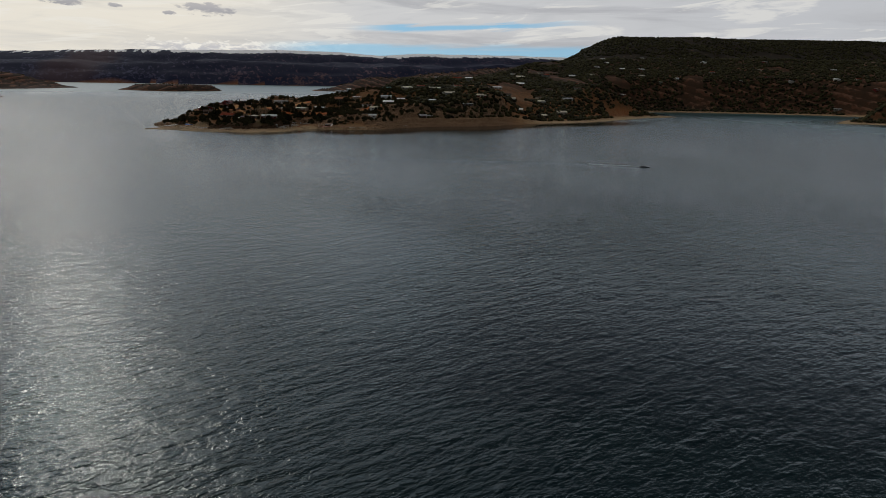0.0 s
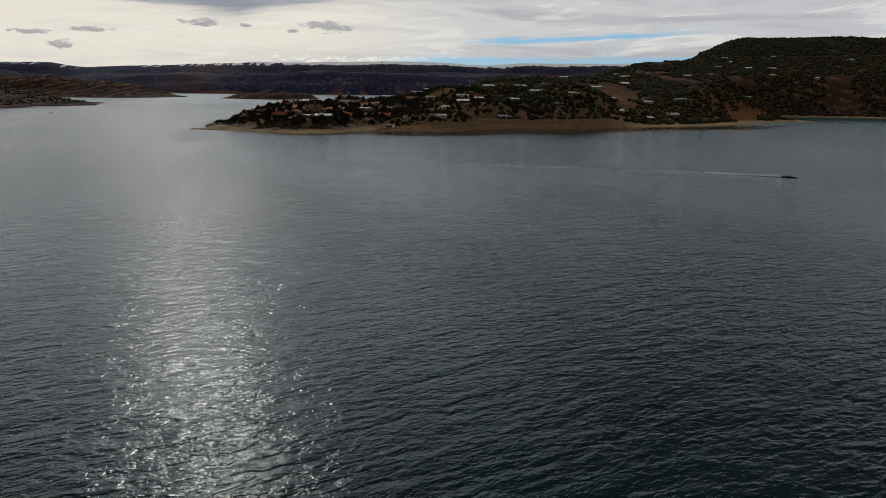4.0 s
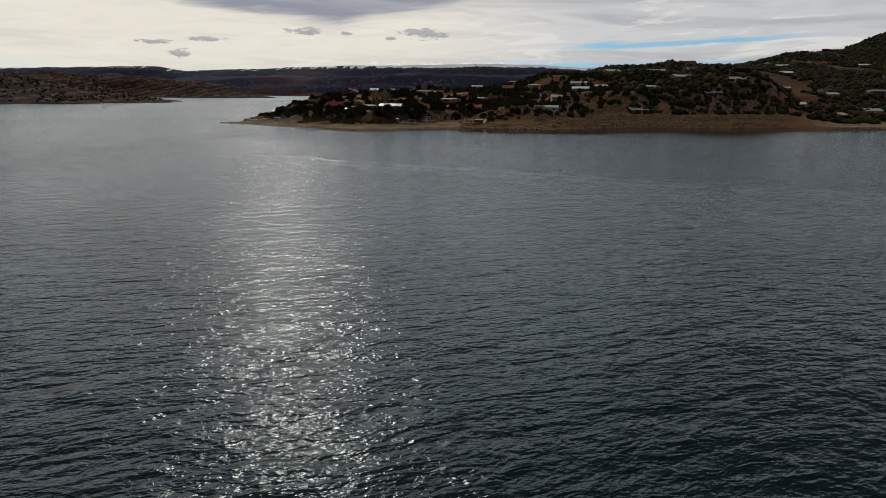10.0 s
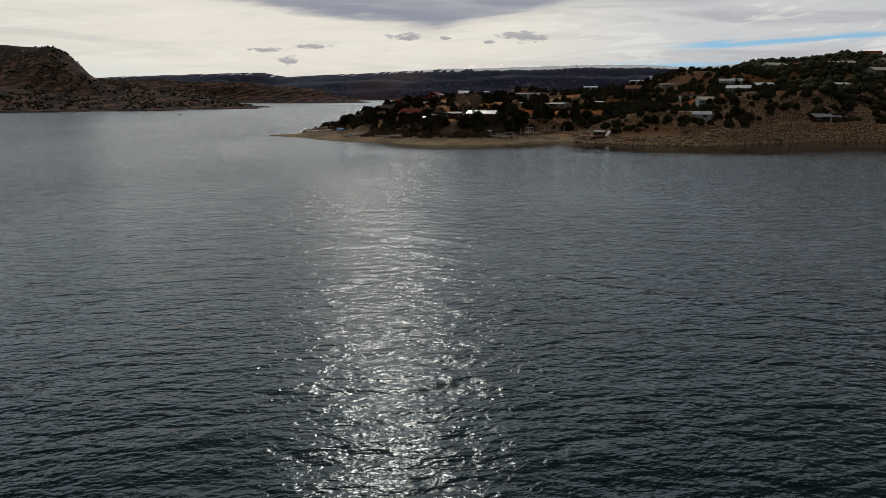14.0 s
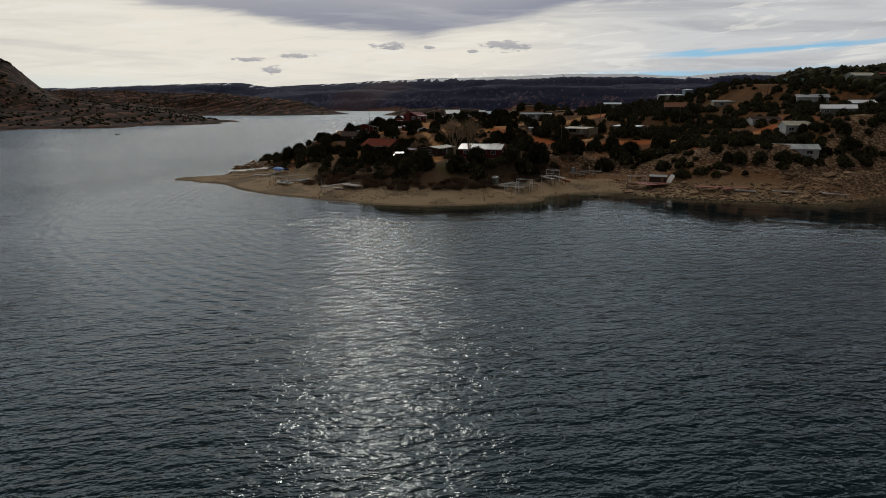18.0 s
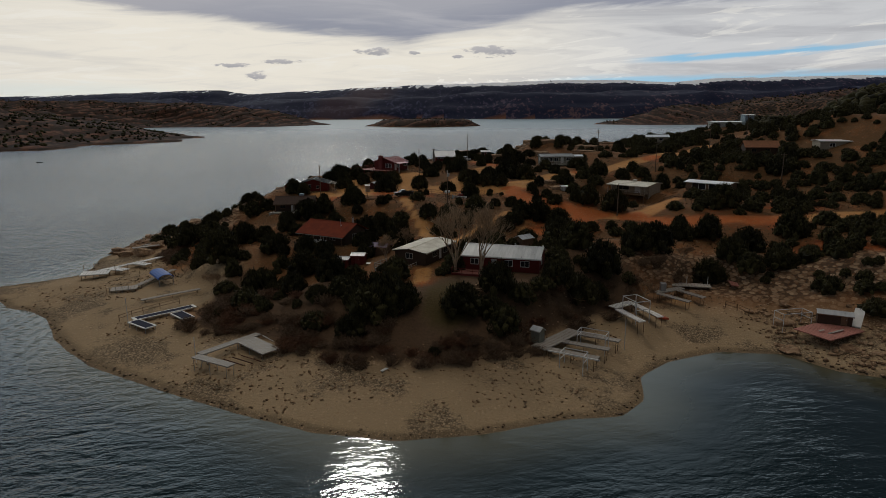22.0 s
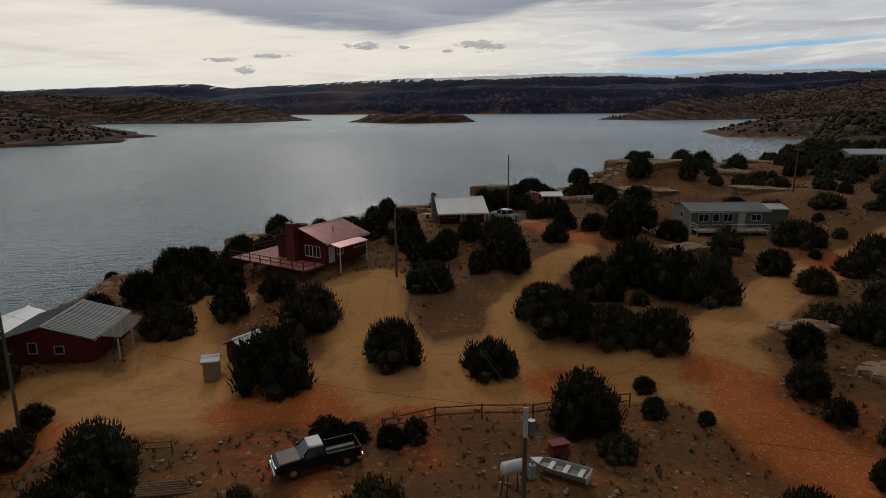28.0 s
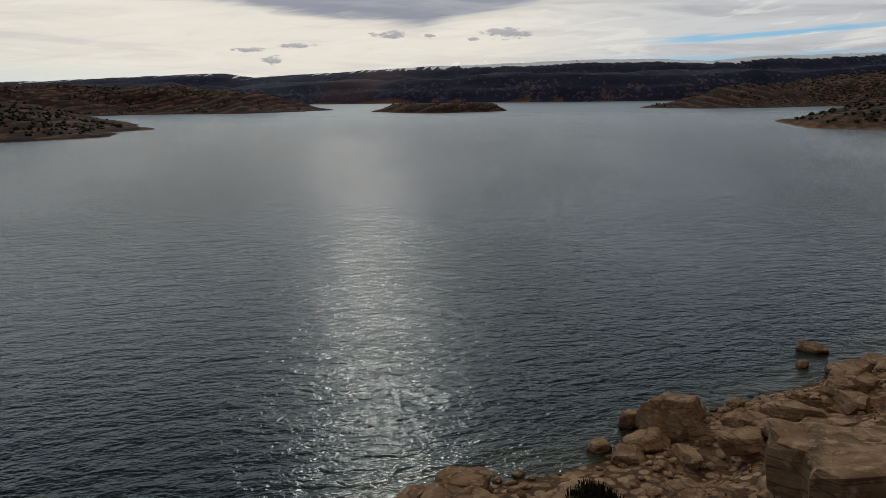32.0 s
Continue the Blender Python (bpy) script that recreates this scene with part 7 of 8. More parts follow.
KINDS = [make_juniper(s, t) for s, t in ((1, 1.05), (2, 1.2), (3, 1.35), (4, 0.95), (5, 1.5), (6, 1.15), (7, 1.7))]
BUSHES = [(-19.1, 129.0, 2.9), (-3.3, 115.9, 3.5), (6.6, 119.8, 2.6), (15.3, 119.8, 2.4), (22.4, 111.5, 2.5), (28.2, 116.7, 0.9), (28.1, 113.0, 0.9), (31.6, 111.5, 0.7), (3.4, 107.3, 1.3), (5.4, 106.8, 1.1), (8.1, 106.3, 1.0),
          (9.8, 107.0, 0.9), (-10.5, 102.4, 2.4), (-21.3, 108.4, 1.6), (-13.4, 132.3, 2.3), (-3.3, 128.3, 3.2), (8.6, 136.7, 2.7), (-21.5, 136.9, 2.9), (18.4, 142.3, 2.2), (14.5, 141.3, 1.5), (22.8, 125.9, 2.9), (26.8, 123.9, 2.8), (31.3, 122.8, 2.6),
          (28.1, 136.3, 3.0), (33.2, 141.7, 3.2), (36.8, 137.8, 3.2), (39.8, 135.5, 3.2), (20.8, 127.9, 2.5), (50.3, 142.8, 2.2), (59.2, 150.5, 0.8), (59.5, 156.1, 3.4)]
BUSHES += [(52.7, 137.7, 2.0), (43.2, 120.7, 1.6), (40.6, 114.9, 1.5), (41.4, 111.6, 1.1), (52.1, 126.1, 2.6), (44.4, 108.6, 1.7), (61.5, 145.9, 2.1), (27.6, 162.3, 1.7), (34.3, 155.3, 2.4), (38.3, 162.1, 3.0), (21.6, 78.8, 2.2), (16.5, 74.4, 2.3),
           (12.4, 86.3, 2.4), (17.7, 86.2, 2.6), (24.6, 90.5, 1.2), (19.7, 97.0, 1.1), (24.9, 99.8, 0.8), (29.5, 97.0, 1.3), (34.1, 101.2, 1.9), (-1.0, 89.9, 1.4), (-3.0, 88.6, 1.5), (-7.6, 93.5, 1.6), (36.0, 88.6, 2.4), (40.6, 89.5, 3.0), (45.4, 88.1, 3.2),
           (45.1, 79.9, 2.8), (31.7, 79.9, 2.4), (34.1, 83.8, 2.3), (2.0, 77.8, 3.2), (-2.0, 78.4, 2.8)]
BUSHES += [(-16.8, 94.0, 2.6), (-20.6, 91.2, 3.4), (53.3, 83.4, 1.8), (41.4, 104.7, 1.4), (46.2, 103.2, 2.3), (52.8, 107.0, 2.2), (55.7, 104.9, 3.0), (-11.7, 98.7, 1.7), (-8.4, 98.6, 1.9), (-1.1, 95.9, 1.8), (-21.4, 111.3, 1.3), (-17.6, 45.8, 3.6), (-9.0, 40.2, 2.5),
           (-2.7, 43.2, 2.8), (-11.0, 54.9, 3.4), (23.3, 27.6, 3.2), (19.5, 17.5, 1.2), (29.1, 34.0, 3.2), (40.3, 39.2, 3.2), (44.3, 42.2, 3.6), (50.0, 51.5, 3.8), (46.2, 60.9, 3.6), (43.7, 69.3, 3.4), (8.3, 63.9, 3.0), (-13.0, 80.8, 3.2), (-21.8, 67.8, 3.4),
           (-33.3, 78.2, 3.6), (-52.7, 88.7, 3.0), (-33.0, 64.3, 3.8)]
BUSHES += [(8.4, 27.0, 3.9), (12.7, 28.6, 3.6), (5.7, 31.2, 3.4), (9.4, 33.0, 3.6), (59.4, 62.9, 3.4), (64.1, 64.4, 3.8), (74.3, 60.1, 3.2), (84.9, 68.2, 3.6), (79.4, 62.5, 3.4), (97.3, 74.5, 3.8), (88.1, 58.8, 3.4), (72.9, 77.7, 3.2), (79.3, 77.2, 3.0),
           (88.9, 96.3, 3.6), (62.2, 100.8, 3.4), (-2.5, 33.3, 2.2), (119.1, 133.9, 3.4), (109.9, 102.0, 3.4), (65.6, 147.8, 3.2), (-1.1, 171.1, 1.9), (3.6, 158.2, 1.9), (-1.2, 156.4, 2.2), (3.3, 152.2, 1.7), (-11.0, 164.1, 1.5), (-6.6, 166.4, 1.9), (-12.8, 160.3, 1.7),
           (15.5, 180.2, 2.2), (19.4, 180.6, 2.2), (25.2, 153.7, 1.7), (17.4, 151.4, 3.0)]
BUSHES += [(-24, 84, 2.5), (-20, 79.5, 2.2), (-16.5, 86, 2.3), (-11, 85, 2.1), (-5.5, 83.5, 2.0), (-13, 90, 1.8), (-26, 90, 2.2), (1, 85, 1.6), (6, 81.5, 1.8), (25.0, 170.6, 1.7), (27.8, 170.0, 1.7), (-26, 137, 2.4), (-23, 146, 2.3), (-19.5, 150, 2.1), (-16.5, 153.5, 1.8), (-9, 135.5, 2.2), (-30, 134, 2.0), (-33, 119, 2.4), (-29, 117, 1.9), (-10.3, 175.7, 2.0), (-4, 176.7, 2.2), (-6.5, 178, 1.7), (1.1, 173.3, 1.9), (15.7, 182.6, 1.35), (17.8, 184.0, 1.4), (19.7, 180.7, 1.7), (22.9, 180, 1.7), (21.4, 183, 1.4), (5.8, 186.4, 1.1), (3.9, 185.9, 0.9), (-1.6, 181.4, 1.1), (24.2, 198.5, 1.7), (24.4, 192.4, 1.4), (36.3, 205, 2.0), (25.9, 199.8, 1.4), (29, 193, 1.6), (33, 195, 1.8), (40, 212, 2.0), (35, 190, 2.0), (17.8, 146.4, 2.4), (9.5, 147.4, 1.9), (6.7, 146.6, 2.0), (24.0, 170.4, 1.7), (31.7, 160.3, 1.9), (-20.3, 154.5, 1.9), (13.0, 153.5, 1.8), (5.4, 149.9, 1.8), (33.0, 186, 2.2), (38, 192, 2.4), (27, 190, 2.0), (44, 184, 2.6), (10, 150.4, 1.7), (48, 200, 2.6), (-17, 140, 2.4), (-24, 142, 2.6)]
random.seed(21)
spots = [(x, y, r * 1.18) for x, y, r in BUSHES]
tries = 0
while len(spots) < 300 and tries < 20000:
    tries += 1
    x, y = random.uniform(-85, 160), random.uniform(22, 262)
    h0, kd = land(np.array([x]), np.array([y]))
    dd = kd["d"][0]
    thick = 1.0 if y < 75 and x < 60 else 0.5
    if dd < 21 if y < 140 else dd < 8:
        continue
    if x < 45 and 96 < y < 128 and x > -22 or keep_out(x, y) or random.random() > thick:
        continue
    r = random.choice((1.1, 1.6, 2.0, 2.4, 2.8, 3.0))
    if any((x - a) ** 2 + (y - b) ** 2 < (0.62 * (r + c)) ** 2 for a, b, c in spots):
        continue
    spots.append((x, y, r))
for k, (x, y, r) in enumerate(spots):
    m = pose(x, y, ground_at(x, y) - 0.12 * r, 0, 0, (k * 137) % 360) @ Matrix.Diagonal((r * 0.95, r * (0.85 + 0.03 * (k % 7)), r * (0.92 + 0.04 * (k % 5)), 1))
    if k < len(KINDS):
        KINDS[k].matrix_world = m
    else:
        src = KINDS[(k * 5) % len(KINDS)]
        keep = src.scale.copy()
        src.scale = (1, 1, 1)
        copy_thing(src, m)
        src.scale = keep


def clumps(name, mat, places, label, category, faces=20):
    """Many small uneven clumps joined into one mesh."""
    bm = bmesh.new()
    bmesh.ops.create_icosphere(bm, subdivisions=1, radius=1.0)
    bm.verts.ensure_lookup_table()
    base = np.array([v.co for v in bm.verts])
    tri = np.array([[v.index for v in f.verts] for f in bm.faces])
    bm.free()
    g = np.random.RandomState(5)
    P = np.asarray(places, float)
    n, nb = len(P), len(base)
    rad = g.uniform(0.55, 1.4, (n, nb, 1))
    co = base[None] * rad * P[:, None, 3:6] + P[:, None, :3]
    idx = (tri[None] + (np.arange(n) * nb)[:, None, None]).reshape(-1)
    me = bpy.data.meshes.new(name)
    me.vertices.add(n * nb)
    me.vertices.foreach_set("co", co.ravel())
    me.loops.add(len(idx))
    me.loops.foreach_set("vertex_index", idx)
    me.polygons.add(len(idx) // 3)
    me.polygons.foreach_set("loop_start", np.arange(0, len(idx), 3))
    me.update(calc_edges=True)
    me.materials.append(mat)
    return tagged(new(name, me), label, category, kind="stuff")


def scatter(n, x0, x1, y0, y1, size, rule, seed, flat=0.85):
    g = np.random.RandomState(seed)
    x, y = g.uniform(x0, x1, n), g.uniform(y0, y1, n)
    z, kd = land(x, y)
    ok = rule(x, y, z, kd)
    x, y, z = x[ok], y[ok], z[ok]
    r = g.uniform(*size, len(x))
    return np.stack([x, y, z + r * flat * 0.45, r, r, r * flat], -1)


def off_road(x, y, pad=1.0):
    out = np.ones(x.shape, bool)
    for w, pts in ROADS:
        out &= near_line(pts, x, y) > w * 1.1 + pad
    return out


A = scatter(1900, 215, 330, 20, 330, (1.0, 2.4), lambda x, y, z, k: (k["d"] > 14) & (np.hypot(x - 60, y - 110) > 62) & off_road(x, y, 2), 61)
B = scatter(42000, 200, 1300, -80, 700, (1.4, 3.4), lambda x, y, z, k: (k["d"] > 15) & (rough(x, y, 70, 3, 77) + 0.0022 * z > -0.16), 62)
B2 = scatter(26000, 500, 2600, 500, 1600, (2.4, 4.8), lambda x, y, z, k: (k["d"] > 60) & (k["wooded"] > 0.3) & (rough(x, y, 90, 3, 81) + 0.003 * (z - 90) > -0.05), 67)
C = scatter(17000, -1500, -370, 420, 1800, (1.2, 2.6), lambda x, y, z, k: (z > 3) & (rough(x, y, 60, 3, 78) > 0.02), 63)
D = scatter(9000, 250, 1300, 700, 2100, (1.3, 2.8), lambda x, y, z, k: (k["d"] > 14) & (rough(x, y, 60, 3, 79) > 0.0 - 0.4 * ((y < 1150) & (x < 600))), 64)
E = scatter(260, -300, 10, 1400, 1620, (1.0, 2.0), lambda x, y, z, k: z > 3, 65)
clumps("distant_junipers", JUNIPER, np.concatenate([A, B, B2, C, D, E]), "countless dark junipers dotting the dry slopes", "junipers")
S = scatter(26000, -60, 130, 60, 240, (0.10, 0.33), lambda x, y, z, k: (k["d"] > 12) & off_road(x, y, 0.0) & (rough(x, y, 16, 3, 80) > -0.12), 66, 0.7)


def tufts(name, mat, places, label, category, blades=9):
    """Low tufts of thin leaning blades, joined into one mesh."""
    g = np.random.RandomState(9)
    P = np.repeat(np.asarray(places, float), blades, 0)
    n = len(P)
    a, r = g.uniform(0, 2 * math.pi, n), P[:, 3]
    root = P[:, :3] + np.stack([np.cos(a) * r * 0.45, np.sin(a) * r * 0.45, -0.5 * r], -1) * g.uniform(0.2, 1.0, (n, 1))
    tip = root + np.stack([np.cos(a) * r * 1.0, np.sin(a) * r * 1.0, r * 1.15], -1) * g.uniform(0.5, 1.0, (n, 1))
    side = np.stack([-np.sin(a), np.cos(a), np.zeros(n)], -1) * (r * 0.20)[:, None]
    co = np.stack([root - side, root + side, tip], 1).reshape(-1, 3)
    me = bpy.data.meshes.new(name)
    me.vertices.add(len(co))
    me.vertices.foreach_set("co", co.ravel())
    me.loops.add(len(co))
    me.loops.foreach_set("vertex_index", np.arange(len(co)))
    me.polygons.add(n)
    me.polygons.foreach_set("loop_start", np.arange(0, len(co), 3))
    me.update(calc_edges=True)
    me.materials.append(mat)
    return tagged(new(name, me), label, category, kind="stuff")


tufts("sage_scrub", SAGE, S, "low grey-brown sage and dry tufts", "scrub")


def thicket():
    """More junipers, too many to count, on the slopes and along the shore."""
    shapes = []
    for s, tall in ((11, 1.1), (12, 1.3), (13, 1.0), (14, 1.5)):
        bm = juniper_crown(s, tall, 520)
        bmesh.ops.triangulate(bm, faces=bm.faces)
        bm.verts.ensure_lookup_table()
        shapes.append((np.array([v.co for v in bm.verts]), np.array([[v.index for v in f.verts] for f in bm.faces])))
        bm.free()
    g = np.random.RandomState(8)
    n = 12000
    x, y = g.uniform(-80, 260, n), g.uniform(24, 300, n)
    z, kd = land(x, y)
    d = kd["d"]
    shore = (d < 34) & (x < 12) & (y > 55) & (y < 125)
    front = (y < 66) & (x > -30) & (x < 62) & (d > 21)
    slope = (x > 34) & (y < 240) & ((x > 62) | (y < 92)) & (rough(x, y, 30, 3, 95) > -0.02)
    east = (x > 90) & (rough(x, y, 34, 3, 96) > -0.26)
    edge = (d < 30) & (y > 120) & (x > -60) & ((y < 178) | (x > 48))
    want = np.where(shore, 0.9, np.where(front, np.where(x < 8, 0.3, 0.9), np.where(east, 0.75, np.where(slope, 0.24, np.where(edge, 0.2, 0.045)))))
    ok = (g.uniform(0, 1, n) < want) & off_road(x, y, 1.6) & (d > np.where(y > 130, 6, np.where((x < -45) & (y > 100), 9, 19))) & ((y < 176) | (x > 46))
    kept, cos, tris, base = list(spots), [], [], 0
    for px, py, pz in zip(x[ok], y[ok], z[ok]):
        r = g.choice((1.2, 1.7, 2.2, 2.6, 3.0))
        if keep_out(px, py) or any((px - a) ** 2 + (py - b) ** 2 < (0.68 * (r + c)) ** 2 for a, b, c in kept):
            continue
        kept.append((px, py, r))
        co, tri = shapes[len(kept) % 4]
        a = g.uniform(0, 6.28)
        rot = np.array([[math.cos(a), -math.sin(a), 0], [math.sin(a), math.cos(a), 0], [0, 0, 1]])
        cos.append(co @ rot.T * r * np.array([1, 1, g.uniform(0.8, 1.15)]) + np.array([px, py, pz - 0.15 * r]))
        tris.append(tri + base)
        base += len(co)
    co, tri = np.concatenate(cos), np.concatenate(tris)
    me = bpy.data.meshes.new("juniper_scrub")
    me.from_pydata(co.tolist(), [], tri.tolist())
    me.materials.append(JUNIPER)
    tagged(new("juniper_scrub", me), "dense scrub of dark junipers covering the slopes", "junipers", kind="stuff")


thicket()


def shrub_mesh(seed, stems=64):
    """A low tangle of thin crooked twigs."""
    rng = random.Random(seed)
    bm = bmesh.new()
    for k in range(stems):
        a, lean = rng.uniform(0, math.tau), rng.uniform(0.1, 1.5)
        p = Vector((rng.uniform(-0.35, 0.35), rng.uniform(-0.35, 0.35), -0.05))
        q = p + Vector((math.cos(a) * lean, math.sin(a) * lean, 1)).normalized() * rng.uniform(0.3, 0.6)
        rod(p, q, 0.020, 0.013, 3, bm)
        for j in range(2):
            e = q + Vector((rng.uniform(-0.4, 0.4), rng.uniform(-0.4, 0.4), rng.uniform(0.0, 0.35)))
            rod(q, e, 0.013, 0.009, 3, bm)
            for i in range(2):
                f = q.lerp(e, rng.uniform(0.3, 1.0))
                rod(f, f + Vector((rng.uniform(-0.25, 0.25), rng.uniform(-0.25, 0.25), rng.uniform(-0.05, 0.25))), 0.009, 0.006, 3, bm)
    return bm


SHRUBS = []
for s, mat, lab in ((1, BRUSH, "bare greyish brown shrub"), (2, RUSSET, "bare russet brown shrub"), (3, BRUSH, "bare tangled brown shrub")):
    root = thing("shrub", lab + " at the edge of the beach", "shrub", Matrix(), "bare shrubs behind the beach")
    part("branchwork", shrub_mesh(s), mat, root)
    SHRUBS.append(root)
random.seed(5)
n = 0
for k in range(2600):
    x, y = random.uniform(-60, 72), random.uniform(8, 90)
    dd = land(np.array([x]), np.array([y]))[1]["d"][0]
    if not 15.0 < dd < 31 or keep_out(x, y) or (dd > 23 and random.random() > 0.3):
        continue
    r = random.uniform(1.5, 2.7)
    m = pose(x, y, ground_at(x, y), 0, 0, k * 77 % 360) @ Matrix.Diagonal((r, r, r * random.uniform(0.7, 1.0), 1))
    if n < 3:
        SHRUBS[n].matrix_world = m
    else:
        src = SHRUBS[k % 3]
        keep = src.scale.copy()
        src.scale = (1, 1, 1)
        copy_thing(src, m)
        src.scale = keep
    n += 1
    if n > 290:
        break


def bare_tree(name, label, x, y, height, seed, spread=0.5):
    rng = random.Random(seed)
    root = thing(name, label, "tree", pose(x, y, ground_at(x, y) - 0.2))
    trunk, twigs = bmesh.new(), bmesh.new()

    def grow(p, way, length, r, level):
        q = p + way * length
        rod(p, q, r, r * 0.72, 6 if level < 2 else 3, trunk if level < 3 else twigs)
        if level == 6:
            for k in range(3):
                side = Vector((rng.uniform(-1, 1), rng.uniform(-1, 1), rng.uniform(-0.2, 0.9)))
                rod(p.lerp(q, 0.3 + 0.3 * k), p.lerp(q, 0.3 + 0.3 * k) + (way + side * 0.8).normalized() * length * 0.9, 0.014, 0.008, 3, twigs)
            return
        for k in range(3 if level in (0, 1, 3, 4, 5) else 2):
            side = Vector((rng.uniform(-1, 1), rng.uniform(-1, 1), rng.uniform(-0.25, 0.6)))
            grow(q if k < 2 else p.lerp(q, 0.6), (way + side * spread * (0.8 + 0.12 * level)).normalized(), (height * 0.21 if level == 0 else length * rng.uniform(0.66, 0.90)), r * 0.64, level + 1)

    grow(Vector((0, 0, 0)), Vector((0, 0, 1)), height * 0.10, height * 0.021, 0)
    part("trunk", trunk, PALE_BARK, root)
    part("crown", twigs, PALE_TWIG if height > 10 else TWIG, root)


bare_tree("cottonwood", "tall bare pale cottonwood in front of a cabin", 21.4, 42.8, 15.5, 4, 0.46)
bare_tree("cottonwood", "tall bare pale cottonwood rising through a deck", 26.2, 41.2, 15.5, 9, 0.46)
bare_tree("bare_tree", "bare tree with reddish twigs beside a deck", 6.8, 51.5, 6.0, 12, 0.6)
bare_tree("bare_tree", "bare spreading tree beside the track", 9.5, 61.5, 5.5, 15, 0.6)
bare_tree("bare_tree", "bare twiggy tree near the jetties", -29.5, 51.0, 5.5, 18, 0.7)
bare_tree("bare_tree", "bare twiggy tree at the cove", 58.5, 50.5, 4.5, 22, 0.7)
bare_tree("bare_tree", "bare low tree behind the docks", -45.5, 70.0, 4.5, 25, 0.7)
bare_tree("bare_tree", "bare low tree above the cove", 69.0, 62.0, 4.5, 28, 0.7)

# ---------------------------------------------------------------- rocks
def boulder_mesh(seed):
    rng = random.Random(seed)
    bm = bmesh.new()
    bmesh.ops.create_icosphere(bm, subdivisions=3, radius=1.0)
    planes = [(Vector((rng.gauss(0, 1), rng.gauss(0, 1), rng.gauss(0, 0.7))).normalized(), rng.uniform(0.55, 0.8)) for _ in range(11)] + [(Vector((0, 0, 1)), 0.6)]
    for v in bm.verts:
        for nrm, d in planes:
            over = v.co.dot(nrm) - d
            if over > 0:
                v.co -= nrm * over * 0.92
        v.co *= 1 + 0.15 * noise.noise(v.co * 2.3 + Vector((seed, 0, 0))) + 0.07 * noise.noise(v.co * 6 + Vector((0, seed, 0)))
    me = bpy.data.meshes.new("boulder")
    bm.to_mesh(me)
    bm.free()
    me.materials.append(ROCK)
    return me


STONES = [boulder_mesh(s) for s in range(8)]


def boulder(x, y, z, sx, sy, sz, yaw, k, tilt=0.0):
    ob = new("boulder", STONES[k % 8])
    ob.matrix_world = pose(x, y, z, tilt, tilt * 0.6, yaw) @ Matrix.Diagonal((sx, sy, sz, 1))
    return tagged(ob, "pale weathered sandstone boulder by the water", "boulder", "sandstone boulders")


def ledge(x, y, top, deep, lx, ly, yaw, seed, layers=4):
    """A flat-topped sandstone outcrop: uneven beds stacked with recessed seams."""
    rng = random.Random(seed)
    n = 26
    root = thing("rock_ledge", "flat-topped bedded sandstone ledge above the lake", "rock", pose(x, y, top, rng.uniform(-3, 3), rng.uniform(-3, 3), yaw), "sandstone ledges")
    wob = [1.0 + 0.5 * noise.noise(Vector((math.cos(math.tau * i / n) * 1.6, math.sin(math.tau * i / n) * 1.6, seed))) + rng.uniform(-0.10, 0.10) for i in range(n)]
    wob = [v if rng.random() > 0.25 else v * 0.86 for v in wob]
    z = -deep
    for c in sorted(rng.uniform(0.2, 0.95) for _ in range(layers - 1)) + [1.0]:
        zt = -deep * (1 - c)
        grow = 1.0 + rng.uniform(-0.08, 0.05) + 0.10 * (1 - c)
        sx, sy = rng.uniform(-0.05, 0.05) * lx, rng.uniform(-0.05, 0.05) * ly
        rows = [(z, grow * 0.94), (z + 0.12 * (zt - z), grow), (zt - 0.15 * (zt - z), grow * 1.01), (zt, grow * 0.955), (zt + 0.05, grow * 0.7), (zt + 0.1, grow * 0.35)]
        rings = []
        for zz, k in rows:
            ring = []
            for i in range(n):
                t = math.tau * i / n
                s = 1 / (abs(math.cos(t)) ** 3.2 + abs(math.sin(t)) ** 3.2) ** (1 / 3.2)
                u = k * wob[i] * s * rng.uniform(0.97, 1.03)
                ring.append((sx + math.cos(t) * lx * u, sy + math.sin(t) * ly * u, zz + rng.uniform(-0.07, 0.07)))
            rings.append(ring)
        part("rock_bed", loft(rings), ROCK, root)
        z = zt - 0.06
    return root


LEDGES = [(17.6, 191.6, 23.0, 6, 4.6, 2.8, -10), (21.6, 188.2, 22.3, 4, 4.4, 2.6, 8), (47.5, 211.5, 26.2, 6, 3.6, 3.0, -15), (52.5, 208.5, 26.8, 5, 3.4, 2.2, 10), (68, 226, 25.8, 5, 4.2, 2.6, -20), (58, 216, 25.2, 4, 3.2, 2.0, 20), (-23, 164, 18.4, 4, 3.0, 1.8, 30), (-28, 155, 18.0, 4, 2.6, 1.8, 55), (-17, 170, 18.6, 4, 2.6, 1.6, 20), (-29, 146, 17.4, 3, 2.4, 1.6, 70), (-8, 179, 18.6, 4, 2.6, 1.6, 10), (12.2, 185.6, 21.6, 2.6, 1.5, 1.2, 20), (9.2, 182.8, 20.9, 2.4, 2.0, 1.3, -5), (2.0, 184.6, 20.0, 3, 3.0, 1.6, 10), (-2.2, 183.6, 19.2, 3, 2.0, 1.4, 30),
          (5.4, 181.2, 20.0, 1.6, 2.2, 1.0, -12), (27, 196, 21.4, 5, 4.0, 2.4, -20), (33, 201, 21.0, 5, 4.5, 2.6, -15), (-12, 180, 15.5, 4, 3.0, 2.0, 25)]
for k, (x, y, top, deep, lx, ly, yaw) in enumerate(LEDGES):
    ledge(x, y, top, deep, lx, ly, yaw, 200 + k)
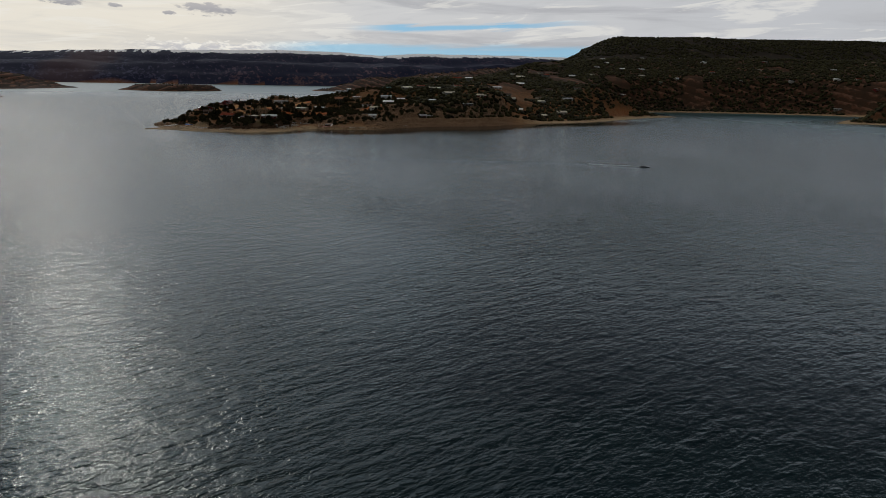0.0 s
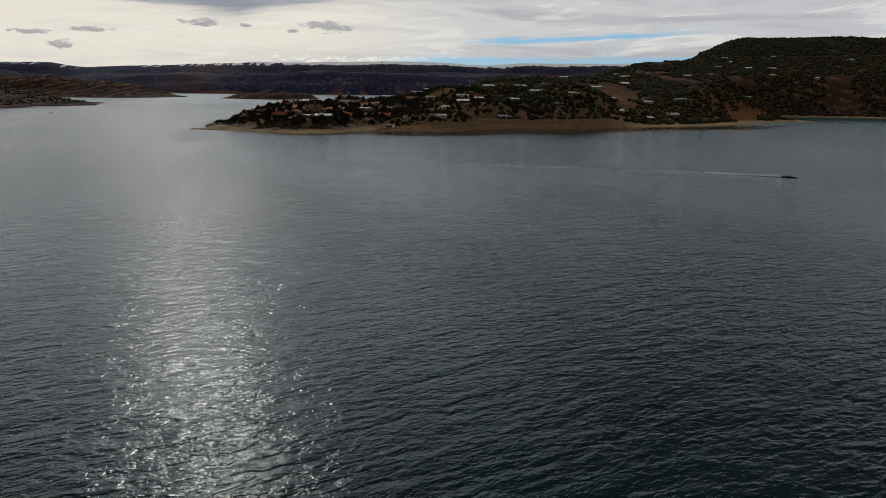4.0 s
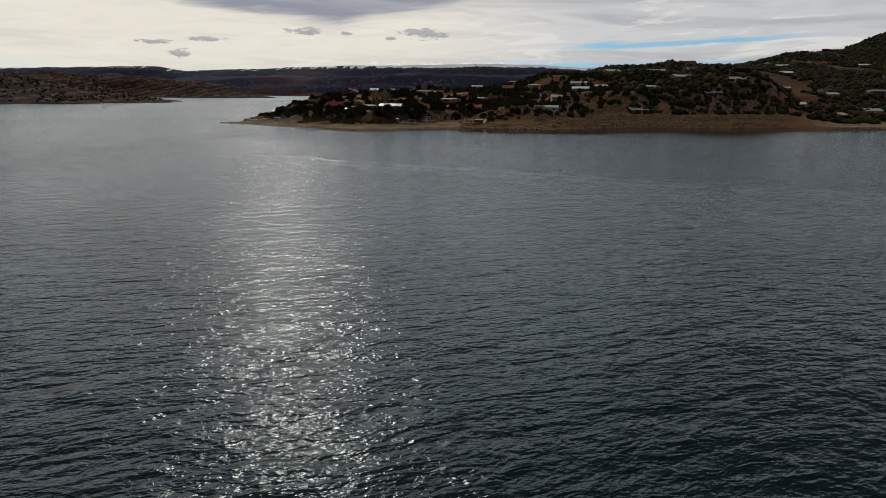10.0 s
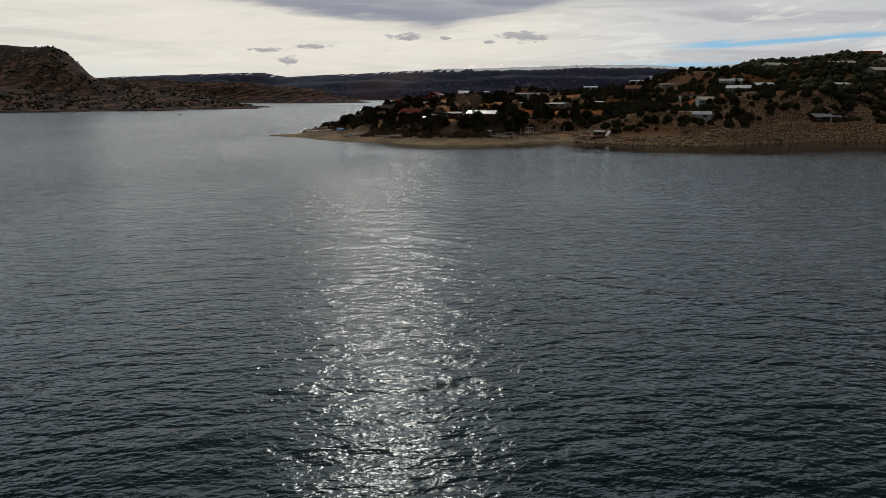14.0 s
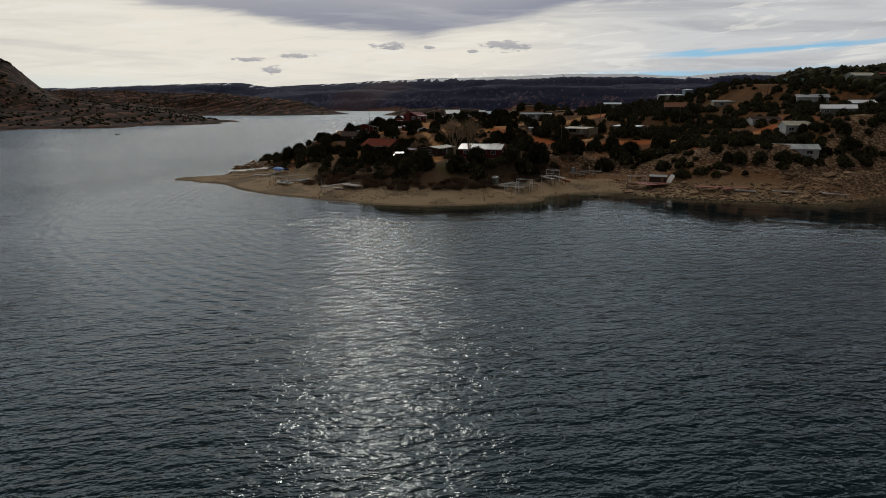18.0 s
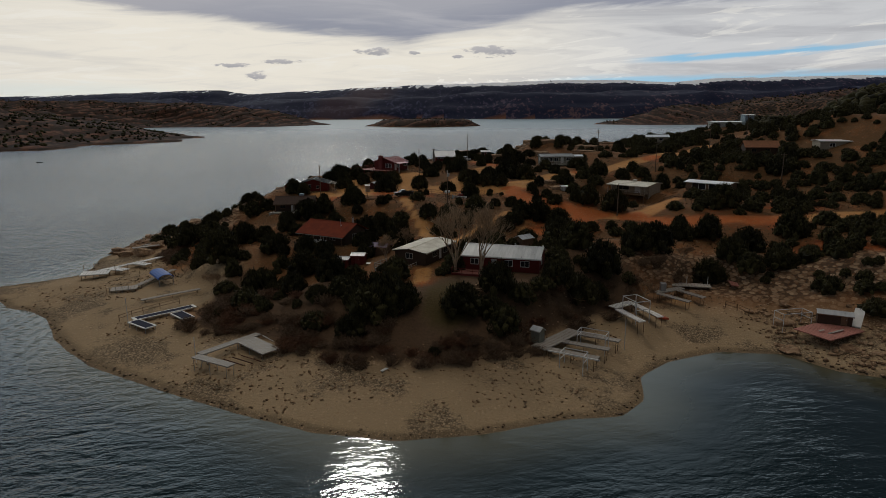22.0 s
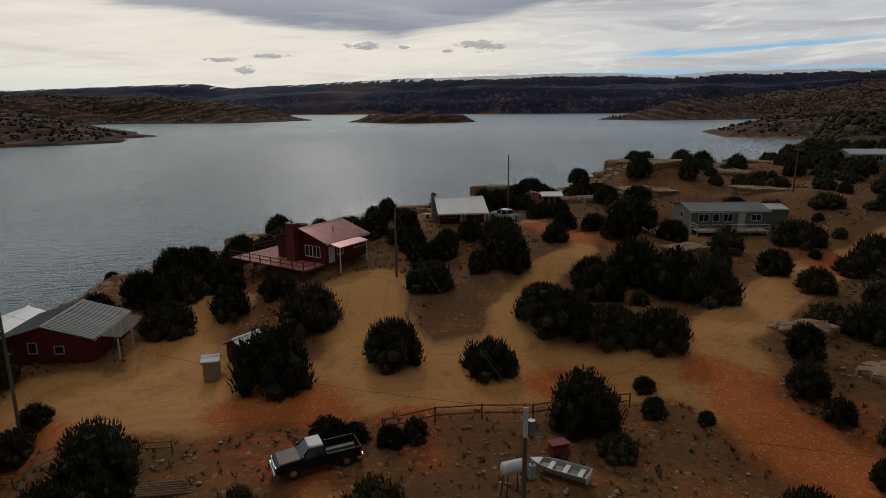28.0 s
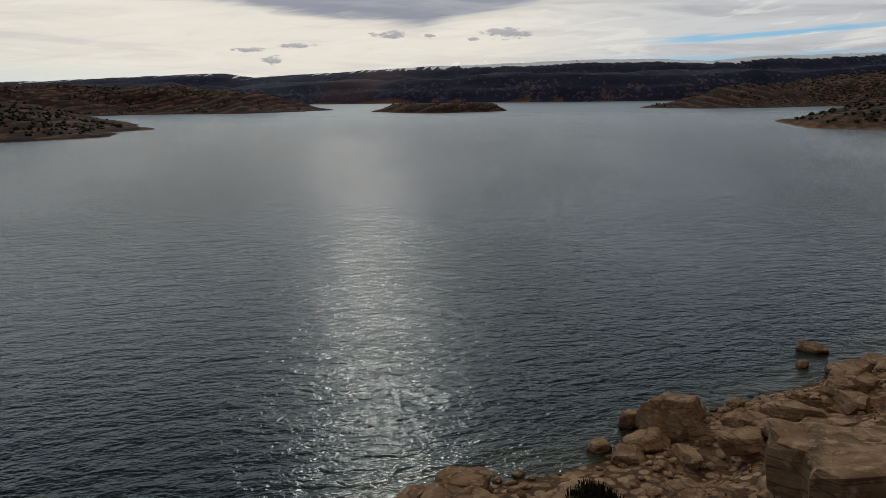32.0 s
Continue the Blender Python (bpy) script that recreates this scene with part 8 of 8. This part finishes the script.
for k, (x, y, lx, ly, yaw) in enumerate([(-24, 166, 5, 3, 30), (-34, 160, 4, 3, 50), (-45, 148, 4, 3, 60), (-38, 170, 4, 2.5, 40), (30, 183, 3, 1.8, 10), (36, 182, 5, 2.6, 20), (47, 190, 6, 3, -10), (54, 204, 5, 3, 15), (70, 212, 6, 3, -20), (88, 236, 7, 4, -15), (66, 186, 5, 2.6, 0),
                                    (42, 150, 3, 2, 30), (49, 118, 2.6, 1.6, 10), (58, 118, 3, 2, -30), (46, 126, 3, 1.6, 0), (-60, 138, 4, 3, 70), (-66, 116, 4, 3, 80), (100, 262, 7, 5, -20), (120, 300, 8, 5, -30)]):
    ledge(x, y, ground_at(x, y) + 0.9, 3.0, lx, ly, yaw, 240 + k, 2)
for k, (x, y, z, sx, sy, sz, yaw) in enumerate([(20.4, 232.2, 1.6, 4.6, 3.0, 4.4, -30), (16.4, 233.6, 0.8, 1.6, 1.2, 1.8, 20), (-2, 219.5, 0.6, 3.4, 2.4, 3.0, 10), (-6.5, 217.5, 0.3, 2.2, 1.8, 2.0, 60), (-15, 210.5, 0.2, 2.6, 1.8, 1.4, 5), (47, 257, 0.2, 3.0, 1.4, 1.3, -20),
                                                  (43, 251.5, 0.2, 1.4, 1.0, 0.9, 40), (12, 228.5, 0.2, 1.7, 1.3, 1.2, 0), (28, 231, 2.2, 3.2, 2.0, 1.7, -35), (34, 233, 2.4, 3.6, 2.2, 1.9, -25), (25, 225, 3.6, 2.8, 2.0, 1.7, 15), (31, 225, 4.0, 4.2, 2.6, 1.8, -20), (8, 218, 1.6, 2.2, 1.6, 1.3, 30), (37, 238, 1.2, 2.4, 1.6, 1.3, 0)]):
    boulder(x, y, z, sx, sy, sz, yaw, k, 8.0 * (k % 3 - 1))
random.seed(44)
n = 0
while n < 64:
    x, y = random.uniform(76, 150), random.uniform(14, 66)
    dd = land(np.array([x]), np.array([y]))[1]["d"][0]
    if 1.5 < dd < 22:
        r = random.choice((0.7, 1.0, 1.4, 2.0))
        boulder(x, y, ground_at(x, y) + 0.08, r * random.uniform(0.9, 1.5), r, r * random.uniform(0.25, 0.5), random.uniform(0, 180), n, random.uniform(-12, 12))
        n += 1
random.seed(31)
n = 0
for k in range(9000):
    x, y = random.uniform(-88, 130), random.uniform(90, 330)
    hz, kd = land(np.array([x]), np.array([y]))
    dd, hz = kd["d"][0], max(hz[0], 0)
    if not -1.0 < dd < 32 or y + 0.35 * x < 64 or random.random() > (1.0 if dd < 12 else 0.35) * (1 if x < 70 else 0.5):
        continue
    s = random.choice((0.7, 1.0, 1.5, 2.1, 2.8)) * (1.0 if dd < 24 else 0.6)
    boulder(x, y, hz + 0.1 * s, s * random.uniform(0.8, 1.5), s * random.uniform(0.7, 1.2), s * random.uniform(0.45, 0.9), random.uniform(0, 360), k, random.uniform(-10, 10))
    n += 1
    if n >= 285:
        break
R = scatter(19000, -95, 175, -4, 85, (0.06, 0.26), lambda x, y, z, k: (k["d"] > 0.1) & (k["d"] < 21) & ((rough(x, y, 11, 3, 90) > 0.12 - 0.22 * (x > 76)) | (k["d"] < 1.5) | (np.hypot(x + 17, y - 15) < 5) | (np.hypot(x + 8, y - 13) < 5) | (np.hypot(x - 38, y - 19) < 5) | (np.hypot(x - 47, y - 33) < 4) | (np.hypot((x - 6) / 2.4, y - 11) < 5)), 68, 0.6)
R2 = scatter(3200, 76, 175, 12, 62, (0.16, 0.6), lambda x, y, z, k: (k["d"] > 0.0) & (k["d"] < 17), 69, 0.6)
R3 = scatter(17000, -60, 130, 60, 270, (0.06, 0.24), lambda x, y, z, k: (k["d"] > 5) & off_road(x, y, 0.5) & (rough(x, y, 20, 3, 91) > -0.06), 70, 0.5)
R4 = scatter(16000, -90, 110, 95, 330, (0.12, 0.55), lambda x, y, z, k: (k["d"] > -0.8) & (k["d"] < 33) & (k["rubble"] > 0.4) & (rough(x, y, 12, 3, 92) > -0.12), 71, 0.6)
clumps("beach_stones", ROCK, np.concatenate([R, R2, R3, R4]), "loose pale stones strewn over sand and slope", "stones")
